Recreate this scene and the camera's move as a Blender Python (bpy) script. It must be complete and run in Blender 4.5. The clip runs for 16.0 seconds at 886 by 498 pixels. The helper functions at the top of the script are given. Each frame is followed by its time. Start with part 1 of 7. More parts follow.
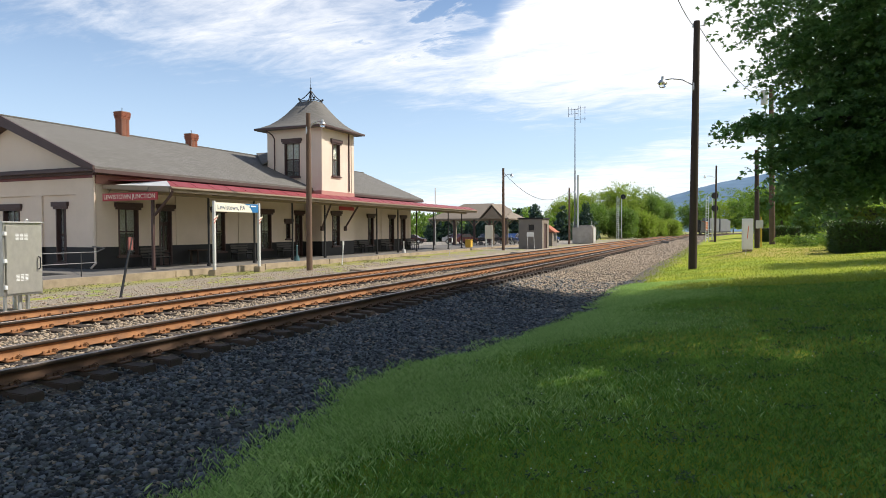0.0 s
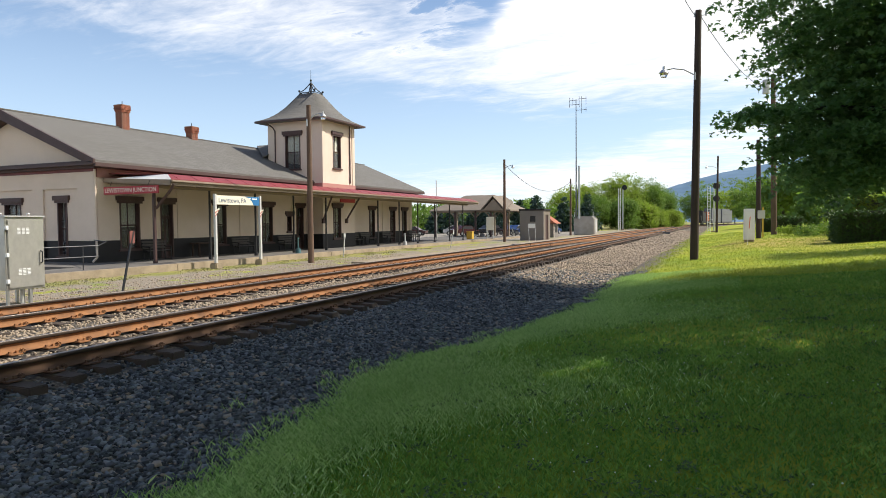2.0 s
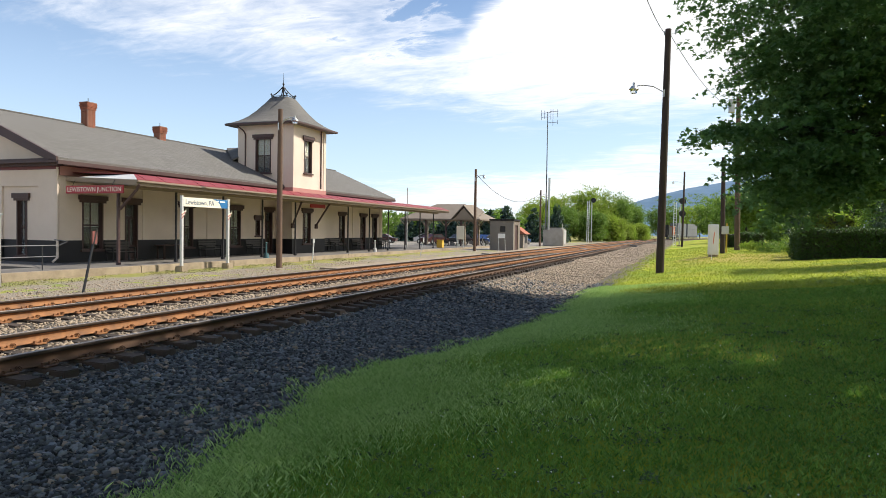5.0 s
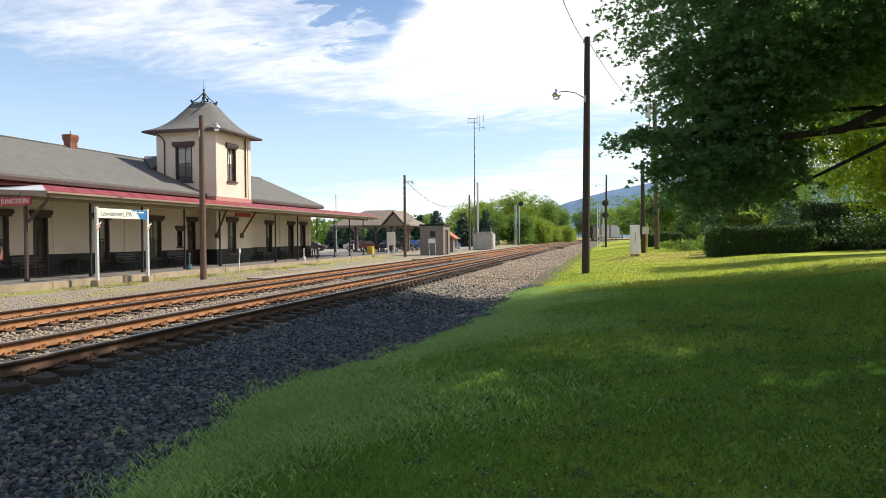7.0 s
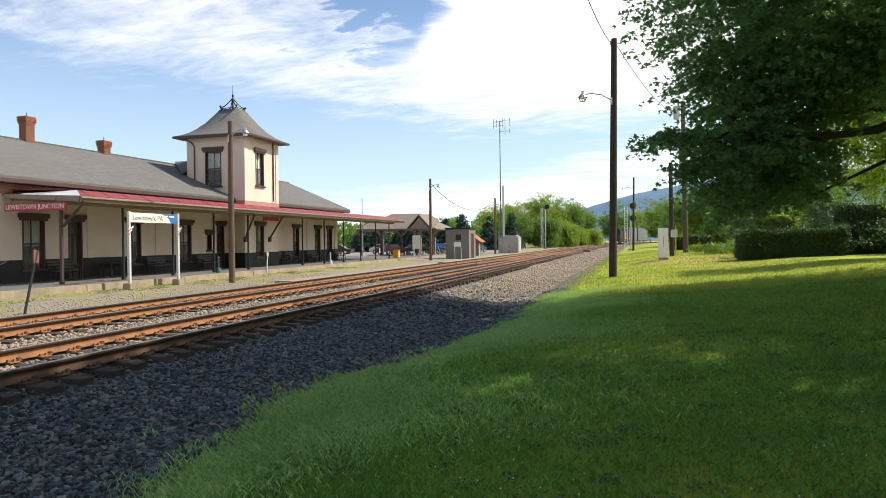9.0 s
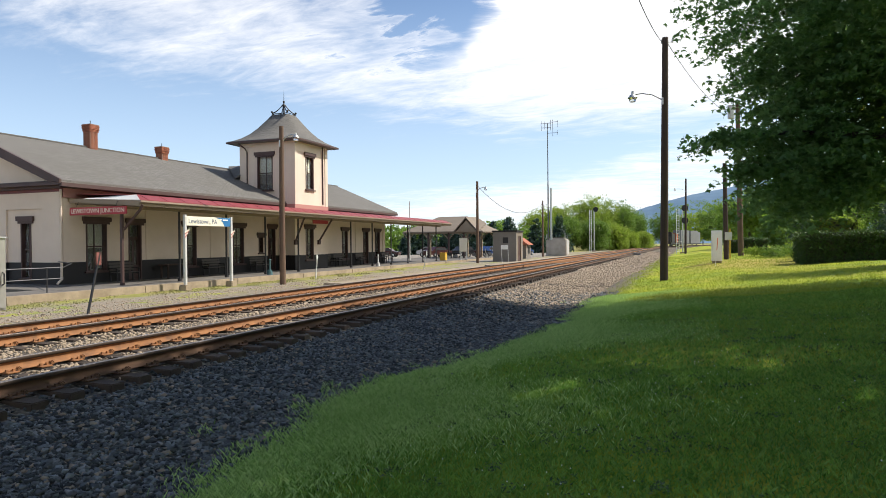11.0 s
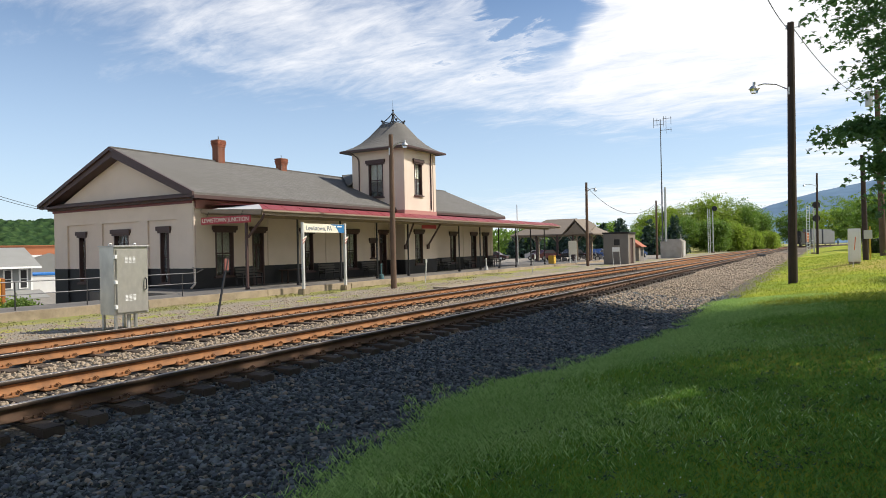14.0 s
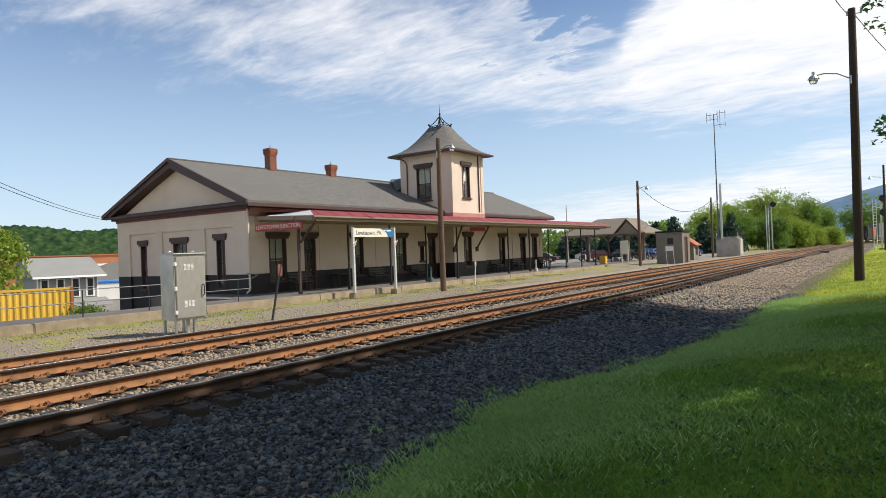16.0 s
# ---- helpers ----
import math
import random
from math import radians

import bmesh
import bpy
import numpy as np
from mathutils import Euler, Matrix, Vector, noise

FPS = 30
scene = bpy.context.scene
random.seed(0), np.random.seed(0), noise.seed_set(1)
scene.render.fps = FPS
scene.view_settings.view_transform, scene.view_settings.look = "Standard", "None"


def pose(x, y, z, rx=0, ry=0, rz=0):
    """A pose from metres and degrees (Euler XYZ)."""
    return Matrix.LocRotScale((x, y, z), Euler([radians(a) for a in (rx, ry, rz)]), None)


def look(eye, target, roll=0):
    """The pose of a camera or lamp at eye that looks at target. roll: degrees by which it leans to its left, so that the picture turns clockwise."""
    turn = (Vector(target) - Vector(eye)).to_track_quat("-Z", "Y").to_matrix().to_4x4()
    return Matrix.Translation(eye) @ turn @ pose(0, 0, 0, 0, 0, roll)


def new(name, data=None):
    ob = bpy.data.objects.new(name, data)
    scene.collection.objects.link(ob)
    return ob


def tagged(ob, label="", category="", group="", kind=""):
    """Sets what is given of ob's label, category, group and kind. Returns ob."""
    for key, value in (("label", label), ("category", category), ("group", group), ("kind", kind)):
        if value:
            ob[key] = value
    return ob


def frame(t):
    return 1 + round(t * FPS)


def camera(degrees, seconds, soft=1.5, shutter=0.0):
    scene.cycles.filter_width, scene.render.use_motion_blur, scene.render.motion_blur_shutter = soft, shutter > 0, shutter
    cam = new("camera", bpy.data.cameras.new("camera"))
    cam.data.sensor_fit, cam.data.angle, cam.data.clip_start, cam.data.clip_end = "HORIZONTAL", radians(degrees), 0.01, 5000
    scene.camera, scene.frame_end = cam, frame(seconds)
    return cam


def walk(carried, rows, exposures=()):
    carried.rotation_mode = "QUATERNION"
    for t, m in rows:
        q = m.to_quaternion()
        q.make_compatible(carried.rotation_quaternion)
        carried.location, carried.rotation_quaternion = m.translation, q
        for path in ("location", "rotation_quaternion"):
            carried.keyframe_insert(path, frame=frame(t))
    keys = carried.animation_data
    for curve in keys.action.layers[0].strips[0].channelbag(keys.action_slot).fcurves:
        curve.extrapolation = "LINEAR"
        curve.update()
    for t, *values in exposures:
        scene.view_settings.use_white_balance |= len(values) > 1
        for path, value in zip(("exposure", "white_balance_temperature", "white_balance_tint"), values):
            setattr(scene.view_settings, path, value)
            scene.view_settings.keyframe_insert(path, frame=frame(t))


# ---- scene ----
cam = camera(68.6, 16.0, 0.9)
PATH = [
    (0.0, pose(0, 0, 1.62, 88.37, 0.20, 23.05)),
    (0.5, pose(0, 0, 1.62, 88.07, -0.04, 23.32)),
    (1.0, pose(0, 0, 1.62, 87.99, -0.21, 24.01)),
    (1.5, pose(0, 0, 1.62, 87.85, -0.19, 23.39)),
    (2.0, pose(0, 0, 1.62, 87.65, 0.50, 23.16)),
    (2.5, pose(0, 0, 1.62, 87.53, 0.41, 22.43)),
    (3.0, pose(0, 0, 1.62, 87.76, -1.31, 21.88)),
    (5.5, pose(0, 0, 1.62, 88.69, -0.35, 19.41)),
    (6.0, pose(0, 0, 1.62, 88.77, -0.26, 16.54)),
    (6.5, pose(0, 0, 1.62, 88.75, 0.21, 15.67)),
    (7.0, pose(0, 0, 1.62, 88.91, 0.42, 14.40)),
    (7.5, pose(0, 0, 1.62, 89.03, 0.48, 14.32)),
    (8.0, pose(0, 0, 1.62, 89.04, 0.55, 14.48)),
    (8.5, pose(0, 0, 1.62, 89.14, 0.45, 15.39)),
    (9.0, pose(0, 0, 1.62, 89.23, 0.50, 16.66)),
    (11.5, pose(0, 0, 1.62, 89.53, 0.51, 22.11)),
    (12.0, pose(0, 0, 1.62, 89.54, 0.53, 23.75)),
    (12.5, pose(0, 0, 1.62, 89.62, 0.42, 25.74)),
    (13.0, pose(0, 0, 1.62, 89.71, 0.76, 27.94)),
    (13.5, pose(0, 0, 1.62, 89.74, 0.84, 29.36)),
    (14.0, pose(0, 0, 1.62, 89.97, 1.18, 30.29)),
    (14.5, pose(0, 0, 1.62, 90.43, 0.49, 30.93)),
    (15.0, pose(0, 0, 1.62, 90.43, 0.78, 31.75)),
    (15.5, pose(0, 0, 1.62, 90.34, 1.64, 33.55)),
    (16.0, pose(0, 0, 1.62, 90.32, 2.17, 34.61)),
]
walk(cam, PATH, [(0, 0.26), (3, 0.30), (8, 0.38), (12, 0.24), (14, 0.14), (16, 0.06)])

# ---- world, sun ----
SUN_AZ, SUN_EL = 33.0, 47.0          # degrees from +x towards +y, above the horizon
sa, se = radians(SUN_AZ), radians(SUN_EL)
to_sun = Vector((math.cos(se) * math.cos(sa), math.cos(se) * math.sin(sa), math.sin(se)))
world = bpy.data.worlds.new("sky")
scene.world = world
world.use_nodes = True
wn, wl = world.node_tree.nodes, world.node_tree.links
wn.clear()


def wnode(kind, **props):
    n = wn.new(kind)
    for k, v in props.items():
        if k == "operation":
            n.operation = v
        elif k == "blend_type":
            n.blend_type = v
    return n


def wmath(op, a, b=None):
    n = wnode("ShaderNodeMath", operation=op)
    for i, v in enumerate((a, b)):
        if v is None:
            continue
        if isinstance(v, (int, float)):
            n.inputs[i].default_value = v
        else:
            wl.new(v, n.inputs[i])
    return n.outputs[0]


sky = wn.new("ShaderNodeTexSky")
sky.sky_type, sky.sun_disc = "NISHITA", False
sky.sun_elevation, sky.sun_rotation = se, radians(90.0 - SUN_AZ)
sky.air_density, sky.dust_density, sky.ozone_density = 1.0, 0.4, 1.3
co = wn.new("ShaderNodeTexCoord")
sep = wn.new("ShaderNodeSeparateXYZ")
wl.new(co.outputs["Generated"], sep.inputs[0])
dx, dy, dz = sep.outputs
den = wmath("ADD", wmath("MAXIMUM", dz, 0.0), 0.09)
comb = wn.new("ShaderNodeCombineXYZ")
cu = wmath("DIVIDE", dx, den)
cv = wmath("DIVIDE", dy, den)
wl.new(cu, comb.inputs[0])
wl.new(cv, comb.inputs[1])


def cloud_noise(rot, sx, sy, scale, detail, rough, dist=0.0, off=(0, 0, 0)):
    m = wn.new("ShaderNodeMapping")
    m.inputs["Rotation"].default_value = (0, 0, radians(rot))
    m.inputs["Scale"].default_value = (sx, sy, 1)
    m.inputs["Location"].default_value = off
    wl.new(comb.outputs[0], m.inputs[0])
    n = wn.new("ShaderNodeTexNoise")
    n.inputs["Scale"].default_value, n.inputs["Detail"].default_value = scale, detail
    n.inputs["Roughness"].default_value, n.inputs["Distortion"].default_value = rough, dist
    wl.new(m.outputs[0], n.inputs["Vector"])
    return n.outputs["Fac"]


# a broad cirrus sheet high up with a ragged lower edge and one gap, and a hazy bank low ahead
big = cloud_noise(-35, 1.0, 0.6, 0.8, 4, 0.55, 0.4, (3.1, 1.7, 0))
fine = cloud_noise(15, 1.0, 1.9, 2.4, 9, 0.64, 0.5, (0.3, 5.0, 0))
ripple = cloud_noise(40, 1.0, 2.6, 8.0, 4, 0.6, 0.6, (1.3, 2.0, 0))
edge = wmath("ADD", wmath("ADD", 0.178, wmath("MULTIPLY", wmath("MINIMUM", wmath("MAXIMUM", wmath("ADD", dx, 0.6), 0.0), 0.25), -0.07)), wmath("MULTIPLY", wmath("MAXIMUM", wmath("SUBTRACT", wmath("MULTIPLY", dx, -1.0), 0.42), 0.0), 0.34))
solid = wmath("MINIMUM", wmath("MAXIMUM", wmath("MULTIPLY", wmath("ADD", dx, 0.50), 3.2), 0.0), 1.0)
cap = wmath("ADD", 0.46, wmath("MULTIPLY", solid, 0.74))
up = wmath("MINIMUM", wmath("DIVIDE", wmath("SUBTRACT", dz, edge), wmath("SUBTRACT", 0.085, wmath("MULTIPLY", solid, 0.045))), cap)
up = wmath("SUBTRACT", up, wmath("MULTIPLY", wmath("MINIMUM", wmath("MAXIMUM", wmath("SUBTRACT", dz, 0.40), 0.0), 0.2), 7.0))
hx = wmath("ADD", wmath("ADD", dx, 0.35), wmath("ADD", wmath("MULTIPLY", wmath("SUBTRACT", big, 0.5), 0.5), wmath("MULTIPLY", wmath("SUBTRACT", fine, 0.5), 0.35)))
hz = wmath("ADD", wmath("SUBTRACT", dz, 0.375), wmath("MULTIPLY", wmath("SUBTRACT", fine, 0.5), 0.22))
gap = wmath("SUBTRACT", 1.0, wmath("ADD", wmath("DIVIDE", wmath("MULTIPLY", hx, hx), 0.013), wmath("DIVIDE", wmath("MULTIPLY", hz, hz), 0.0115)))
up = wmath("SUBTRACT", up, wmath("MULTIPLY", wmath("MAXIMUM", gap, 0.0), 2.1))
bank = wmath("MINIMUM", wmath("DIVIDE", wmath("SUBTRACT", wmath("ADD", wmath("ADD", 0.135, wmath("MULTIPLY", dx, 0.165)), wmath("MULTIPLY", wmath("MAXIMUM", wmath("ADD", dx, 0.02), 0.0), 0.7)), dz), 0.045), 0.6)
base_ = wmath("MAXIMUM", wmath("MAXIMUM", up, bank), -1.1)
dens = wmath("ADD", wmath("ADD", wmath("MULTIPLY", base_, 0.52), 0.15), wmath("ADD", wmath("MULTIPLY", wmath("SUBTRACT", big, 0.5), 1.3), wmath("MULTIPLY", wmath("SUBTRACT", fine, 0.5), 1.25)))
dens = wmath("ADD", dens, wmath("MULTIPLY", wmath("SUBTRACT", ripple, 0.5), 0.35))
ramp = wn.new("ShaderNodeMapRange")
ramp.interpolation_type = "SMOOTHSTEP"
wl.new(dens, ramp.inputs["Value"])
ramp.inputs["From Min"].default_value, ramp.inputs["From Max"].default_value = -0.05, 0.95
mixc = wn.new("ShaderNodeMixRGB")
wl.new(ramp.outputs[0], mixc.inputs["Fac"])
hazy = wn.new("ShaderNodeMixRGB")
wl.new(wmath("MULTIPLY", wmath("MAXIMUM", wmath("SUBTRACT", 1.0, wmath("DIVIDE", wmath("ABSOLUTE", dz), 0.36)), 0.0), 0.66), hazy.inputs["Fac"])
blue_ = wn.new("ShaderNodeMixRGB")
blue_.blend_type = "MULTIPLY"
blue_.inputs["Fac"].default_value = 1.0
wl.new(sky.outputs[0], blue_.inputs["Color1"])
blue_.inputs["Color2"].default_value = (1.0, 1.05, 1.12, 1)
wl.new(blue_.outputs[0], hazy.inputs["Color1"])
hazy.inputs["Color2"].default_value = (6.0, 7.5, 9.4, 1)
wl.new(hazy.outputs[0], mixc.inputs["Color1"])
CLOUD = 8.9
mixc.inputs["Color2"].default_value = (CLOUD, CLOUD * 1.0, CLOUD * 1.02, 1)
bg = wn.new("ShaderNodeBackground")
bg.inputs["Strength"].default_value = 0.11
wl.new(mixc.outputs[0], bg.inputs["Color"])
wout = wn.new("ShaderNodeOutputWorld")
wl.new(bg.outputs[0], wout.inputs[0])

sun = new("sun", bpy.data.lights.new("sun", "SUN"))
sun.data.energy, sun.data.angle, sun.data.color = 5.0, radians(0.53), (1.0, 0.93, 0.82)
sun.matrix_world = look((60, 40, 80), Vector((60, 40, 80)) - to_sun)

# ---- materials ----


class Mat:
    """A node material with a few short cuts."""

    def __init__(self, name, rough=0.8, metal=0.0, spec=0.5):
        self.m = bpy.data.materials.new(name)
        self.m.use_nodes = True
        self.n, self.l = self.m.node_tree.nodes, self.m.node_tree.links
        self.p = self.n["Principled BSDF"]
        self.p.inputs["Roughness"].default_value = rough
        self.p.inputs["Metallic"].default_value = metal
        self.p.inputs["Specular IOR Level"].default_value = spec
        self.c = self.n.new("ShaderNodeTexCoord").outputs["Object"]

    def map(self, scale, rot=(0, 0, 0), vec=None):
        m = self.n.new("ShaderNodeMapping")
        m.inputs["Scale"].default_value = scale
        m.inputs["Rotation"].default_value = rot
        self.l.new(vec or self.c, m.inputs[0])
        return m.outputs[0]

    def noise(self, scale, detail=4, rough=0.6, vec=None, dist=0.0):
        n = self.n.new("ShaderNodeTexNoise")
        n.inputs["Scale"].default_value, n.inputs["Detail"].default_value = scale, detail
        n.inputs["Roughness"].default_value, n.inputs["Distortion"].default_value = rough, dist
        self.l.new(vec or self.c, n.inputs["Vector"])
        return n.outputs["Fac"]

    def voronoi(self, scale, out="Distance", vec=None):
        n = self.n.new("ShaderNodeTexVoronoi")
        n.inputs["Scale"].default_value = scale
        self.l.new(vec or self.c, n.inputs["Vector"])
        return n.outputs[out]

    def ramp(self, fac, lo, hi, a=0.0, b=1.0):
        n = self.n.new("ShaderNodeMapRange")
        self.l.new(fac, n.inputs["Value"])
        for k, v in (("From Min", lo), ("From Max", hi), ("To Min", a), ("To Max", b)):
            n.inputs[k].default_value = v
        return n.outputs[0]

    def mix(self, fac, a, b, how="MIX"):
        n = self.n.new("ShaderNodeMixRGB")
        n.blend_type = how
        for i, v in zip((0, 1, 2), (fac, a, b)):
            if isinstance(v, (int, float)):
                n.inputs[i].default_value = v
            elif isinstance(v, tuple):
                n.inputs[i].default_value = (*v, 1)
            else:
                self.l.new(v, n.inputs[i])
        return n.outputs[0]

    def math(self, op, a, b=0.0):
        n = self.n.new("ShaderNodeMath")
        n.operation = op
        for i, v in enumerate((a, b)):
            if isinstance(v, (int, float)):
                n.inputs[i].default_value = v
            else:
                self.l.new(v, n.inputs[i])
        return n.outputs[0]

    def rnd(self):
        return self.n.new("ShaderNodeObjectInfo").outputs["Random"]

    def island(self):
        return self.n.new("ShaderNodeNewGeometry").outputs["Random Per Island"]

    def color(self, out):
        self.l.new(out, self.p.inputs["Base Color"])
        return self

    def bump(self, h, strength=0.3, dist=0.01):
        b = self.n.new("ShaderNodeBump")
        b.inputs["Strength"].default_value, b.inputs["Distance"].default_value = strength, dist
        self.l.new(h, b.inputs["Height"])
        self.l.new(b.outputs[0], self.p.inputs["Normal"])
        return self

    def roughness(self, out):
        self.l.new(out, self.p.inputs["Roughness"])
        return self


def worn(name, base, dark, rough=0.8, big=0.7, small=25.0, metal=0.0, bump=0.15, dist=0.004, amount=0.55, rand=False, spec=0.4):
    """Paint, stone, metal: a base colour, broad stains towards a darker one, fine grain and relief."""
    m = Mat(name, rough, metal, spec)
    f = m.ramp(m.noise(big, 5, 0.65), 0.4, 0.75, 0.0, amount)
    g = m.noise(small, 5, 0.7)
    c = m.mix(f, base, dark)
    c = m.mix(0.35, c, m.mix(g, (0.35, 0.35, 0.35), (1.0, 1.0, 1.0)), "MULTIPLY")
    c = m.mix(1.0, c, (1.22, 1.22, 1.22), "MULTIPLY")
    if rand:
        v = m.ramp(m.rnd(), 0, 1, 0.75, 1.2)
        vv = m.n.new("ShaderNodeCombineXYZ")
        for i in range(3):
            m.l.new(v, vv.inputs[i])
        c = m.mix(1.0, c, vv.outputs[0], "MULTIPLY")
    m.color(c)
    m.bump(g, bump, dist)
    m.roughness(m.ramp(g, 0.2, 0.8, max(rough - 0.12, 0.05), min(rough + 0.1, 1.0)))
    return m.m


CREAM = worn("cream_stucco_paint", (0.65, 0.55, 0.455), (0.53, 0.44, 0.355), 0.85, 0.5, 40, bump=0.3)
CHARCOAL = worn("charcoal_paint", (0.013, 0.0125, 0.0135), (0.024, 0.022, 0.022), 0.6, 0.8, 40)
BROWN = worn("dark_brown_trim_paint", (0.062, 0.034, 0.031), (0.095, 0.060, 0.052), 0.55, 1.2, 30)
MAROON = worn("maroon_trim_paint", (0.16, 0.045, 0.045), (0.11, 0.035, 0.035), 0.55, 0.8, 30)
REDMETAL = worn("red_metal_roofing", (0.23, 0.040, 0.042), (0.14, 0.032, 0.032), 0.5, 0.6, 18)
PALEEND = worn("pale_roof_end", (0.74, 0.72, 0.68), (0.6, 0.58, 0.54), 0.4, 0.8, 25)
TAN = worn("tan_soffit_paint", (0.27, 0.215, 0.155), (0.18, 0.14, 0.10), 0.7, 0.7, 30)
PINKISH = worn("faded_red_frieze_paint", (0.40, 0.20, 0.17), (0.33, 0.15, 0.13), 0.7, 0.7, 30)
BRICK = worn("red_brick", (0.30, 0.105, 0.06), (0.17, 0.07, 0.045), 0.9, 2.5, 60, rand=True)
MORTAR = worn("old_mortar", (0.30, 0.24, 0.20), (0.2, 0.16, 0.14), 0.95, 3, 60)
WOOD = worn("weathered_pole_wood", (0.135, 0.085, 0.058), (0.06, 0.042, 0.032), 0.9, 1.3, 50, bump=0.4)
DARKWOOD = worn("creosoted_pole_wood", (0.055, 0.036, 0.028), (0.022, 0.018, 0.016), 0.85, 1.3, 50, bump=0.4)
TIEWOOD = worn("creosoted_sleeper_wood", (0.048, 0.04, 0.034), (0.115, 0.072, 0.044), 0.95, 1.5, 40, rand=True, bump=0.5, dist=0.01)
RUST = worn("rusted_rail_steel", (0.30, 0.138, 0.056), (0.10, 0.054, 0.034), 0.85, 3.2, 35, bump=0.3, amount=0.85)
# rust of the nearest rail darkened to hold the tree shade
SHADEDRAIL = worn("shade_toned_rail_steel", (0.105, 0.058, 0.034), (0.04, 0.027, 0.02), 0.85, 1.5, 35, bump=0.3)
POLISH = worn("worn_rail_head_steel", (0.36, 0.31, 0.27), (0.27, 0.21, 0.17), 0.42, 2.0, 40, metal=1.0, bump=0.05)
HEADSIDE = worn("greasy_rail_head_side", (0.048, 0.032, 0.022), (0.026, 0.02, 0.016), 0.6, 1.5, 35)
DARKSTEEL = worn("dull_dark_steel", (0.13, 0.13, 0.135), (0.09, 0.09, 0.09), 0.5, 1.5, 30, metal=0.3)
GALV = worn("galvanised_steel", (0.50, 0.50, 0.48), (0.40, 0.40, 0.39), 0.42, 1.5, 30, metal=0.85, bump=0.05)
GREYPAINT = worn("grey_painted_metal", (0.52, 0.52, 0.50), (0.42, 0.42, 0.41), 0.5, 1.5, 30)


def brushed():
    m = Mat("brushed_cabinet_steel", 0.4, 0.62, 0.5)
    st_ = m.noise(1.0, 4, 0.6, m.map((2.2, 2.2, 1.3)))
    fi = m.noise(1.0, 4, 0.7, m.map((160, 160, 5)))
    c = m.mix(m.ramp(st_, 0.3, 0.7), (0.62, 0.595, 0.53), (0.44, 0.42, 0.38))
    c = m.mix(0.14, c, m.mix(fi, (0.6, 0.6, 0.6), (1.2, 1.2, 1.2)), "MULTIPLY")
    m.color(c)
    m.roughness(m.ramp(st_, 0.3, 0.7, 0.28, 0.5))
    m.bump(fi, 0.06, 0.002)
    return m.m


SILVER = brushed()
WHITE = worn("white_paint", (0.80, 0.80, 0.78), (0.68, 0.68, 0.66), 0.5, 1.5, 30)
YELLOW = worn("yellow_paint", (0.62, 0.40, 0.06), (0.48, 0.29, 0.05), 0.6, 1.0, 30)
ORANGE = worn("orange_paint", (0.75, 0.16, 0.04), (0.6, 0.13, 0.04), 0.5, 1.0, 30)
SIGNRED = worn("red_sign_paint", (0.36, 0.03, 0.04), (0.30, 0.03, 0.035), 0.5, 1.0, 30)
SIGNCREAM = worn("cream_sign_panel", (0.74, 0.70, 0.58), (0.66, 0.62, 0.5), 0.45, 1.5, 30)
SIGNBLUE = worn("blue_sign_panel", (0.03, 0.16, 0.36), (0.03, 0.13, 0.3), 0.4, 1.5, 30)
SIGNTEXT = worn("grey_blue_lettering", (0.10, 0.13, 0.18), (0.09, 0.11, 0.15), 0.5, 1.5, 30)
CONCRETE = worn("weathered_concrete", (0.33, 0.265, 0.185), (0.16, 0.125, 0.085), 0.9, 1.4, 18, bump=0.6, dist=0.012, amount=0.85)
BLACK = worn("black_metal", (0.022, 0.022, 0.024), (0.035, 0.033, 0.032), 0.5, 1.5, 30)
RUBBER = worn("black_rubber", (0.02, 0.02, 0.02), (0.03, 0.03, 0.03), 0.8, 2, 30)
HUTGREY = worn("grey_block_paint", (0.20, 0.18, 0.16), (0.15, 0.135, 0.12), 0.85, 0.8, 25)
SHELTER = worn("brown_shelter_shingle", (0.20, 0.165, 0.13), (0.14, 0.115, 0.09), 0.9, 0.9, 12, bump=0.3, dist=0.02)
BARK = worn("tree_bark", (0.055, 0.046, 0.038), (0.03, 0.026, 0.022), 0.95, 3.0, 22, bump=0.8, dist=0.02)
BLIND = worn("cream_window_blind", (0.78, 0.71, 0.56), (0.68, 0.62, 0.48), 0.8, 1.5, 30)
ROOM = worn("dim_room_plaster", (0.18, 0.16, 0.13), (0.12, 0.11, 0.09), 0.9, 0.8, 20)


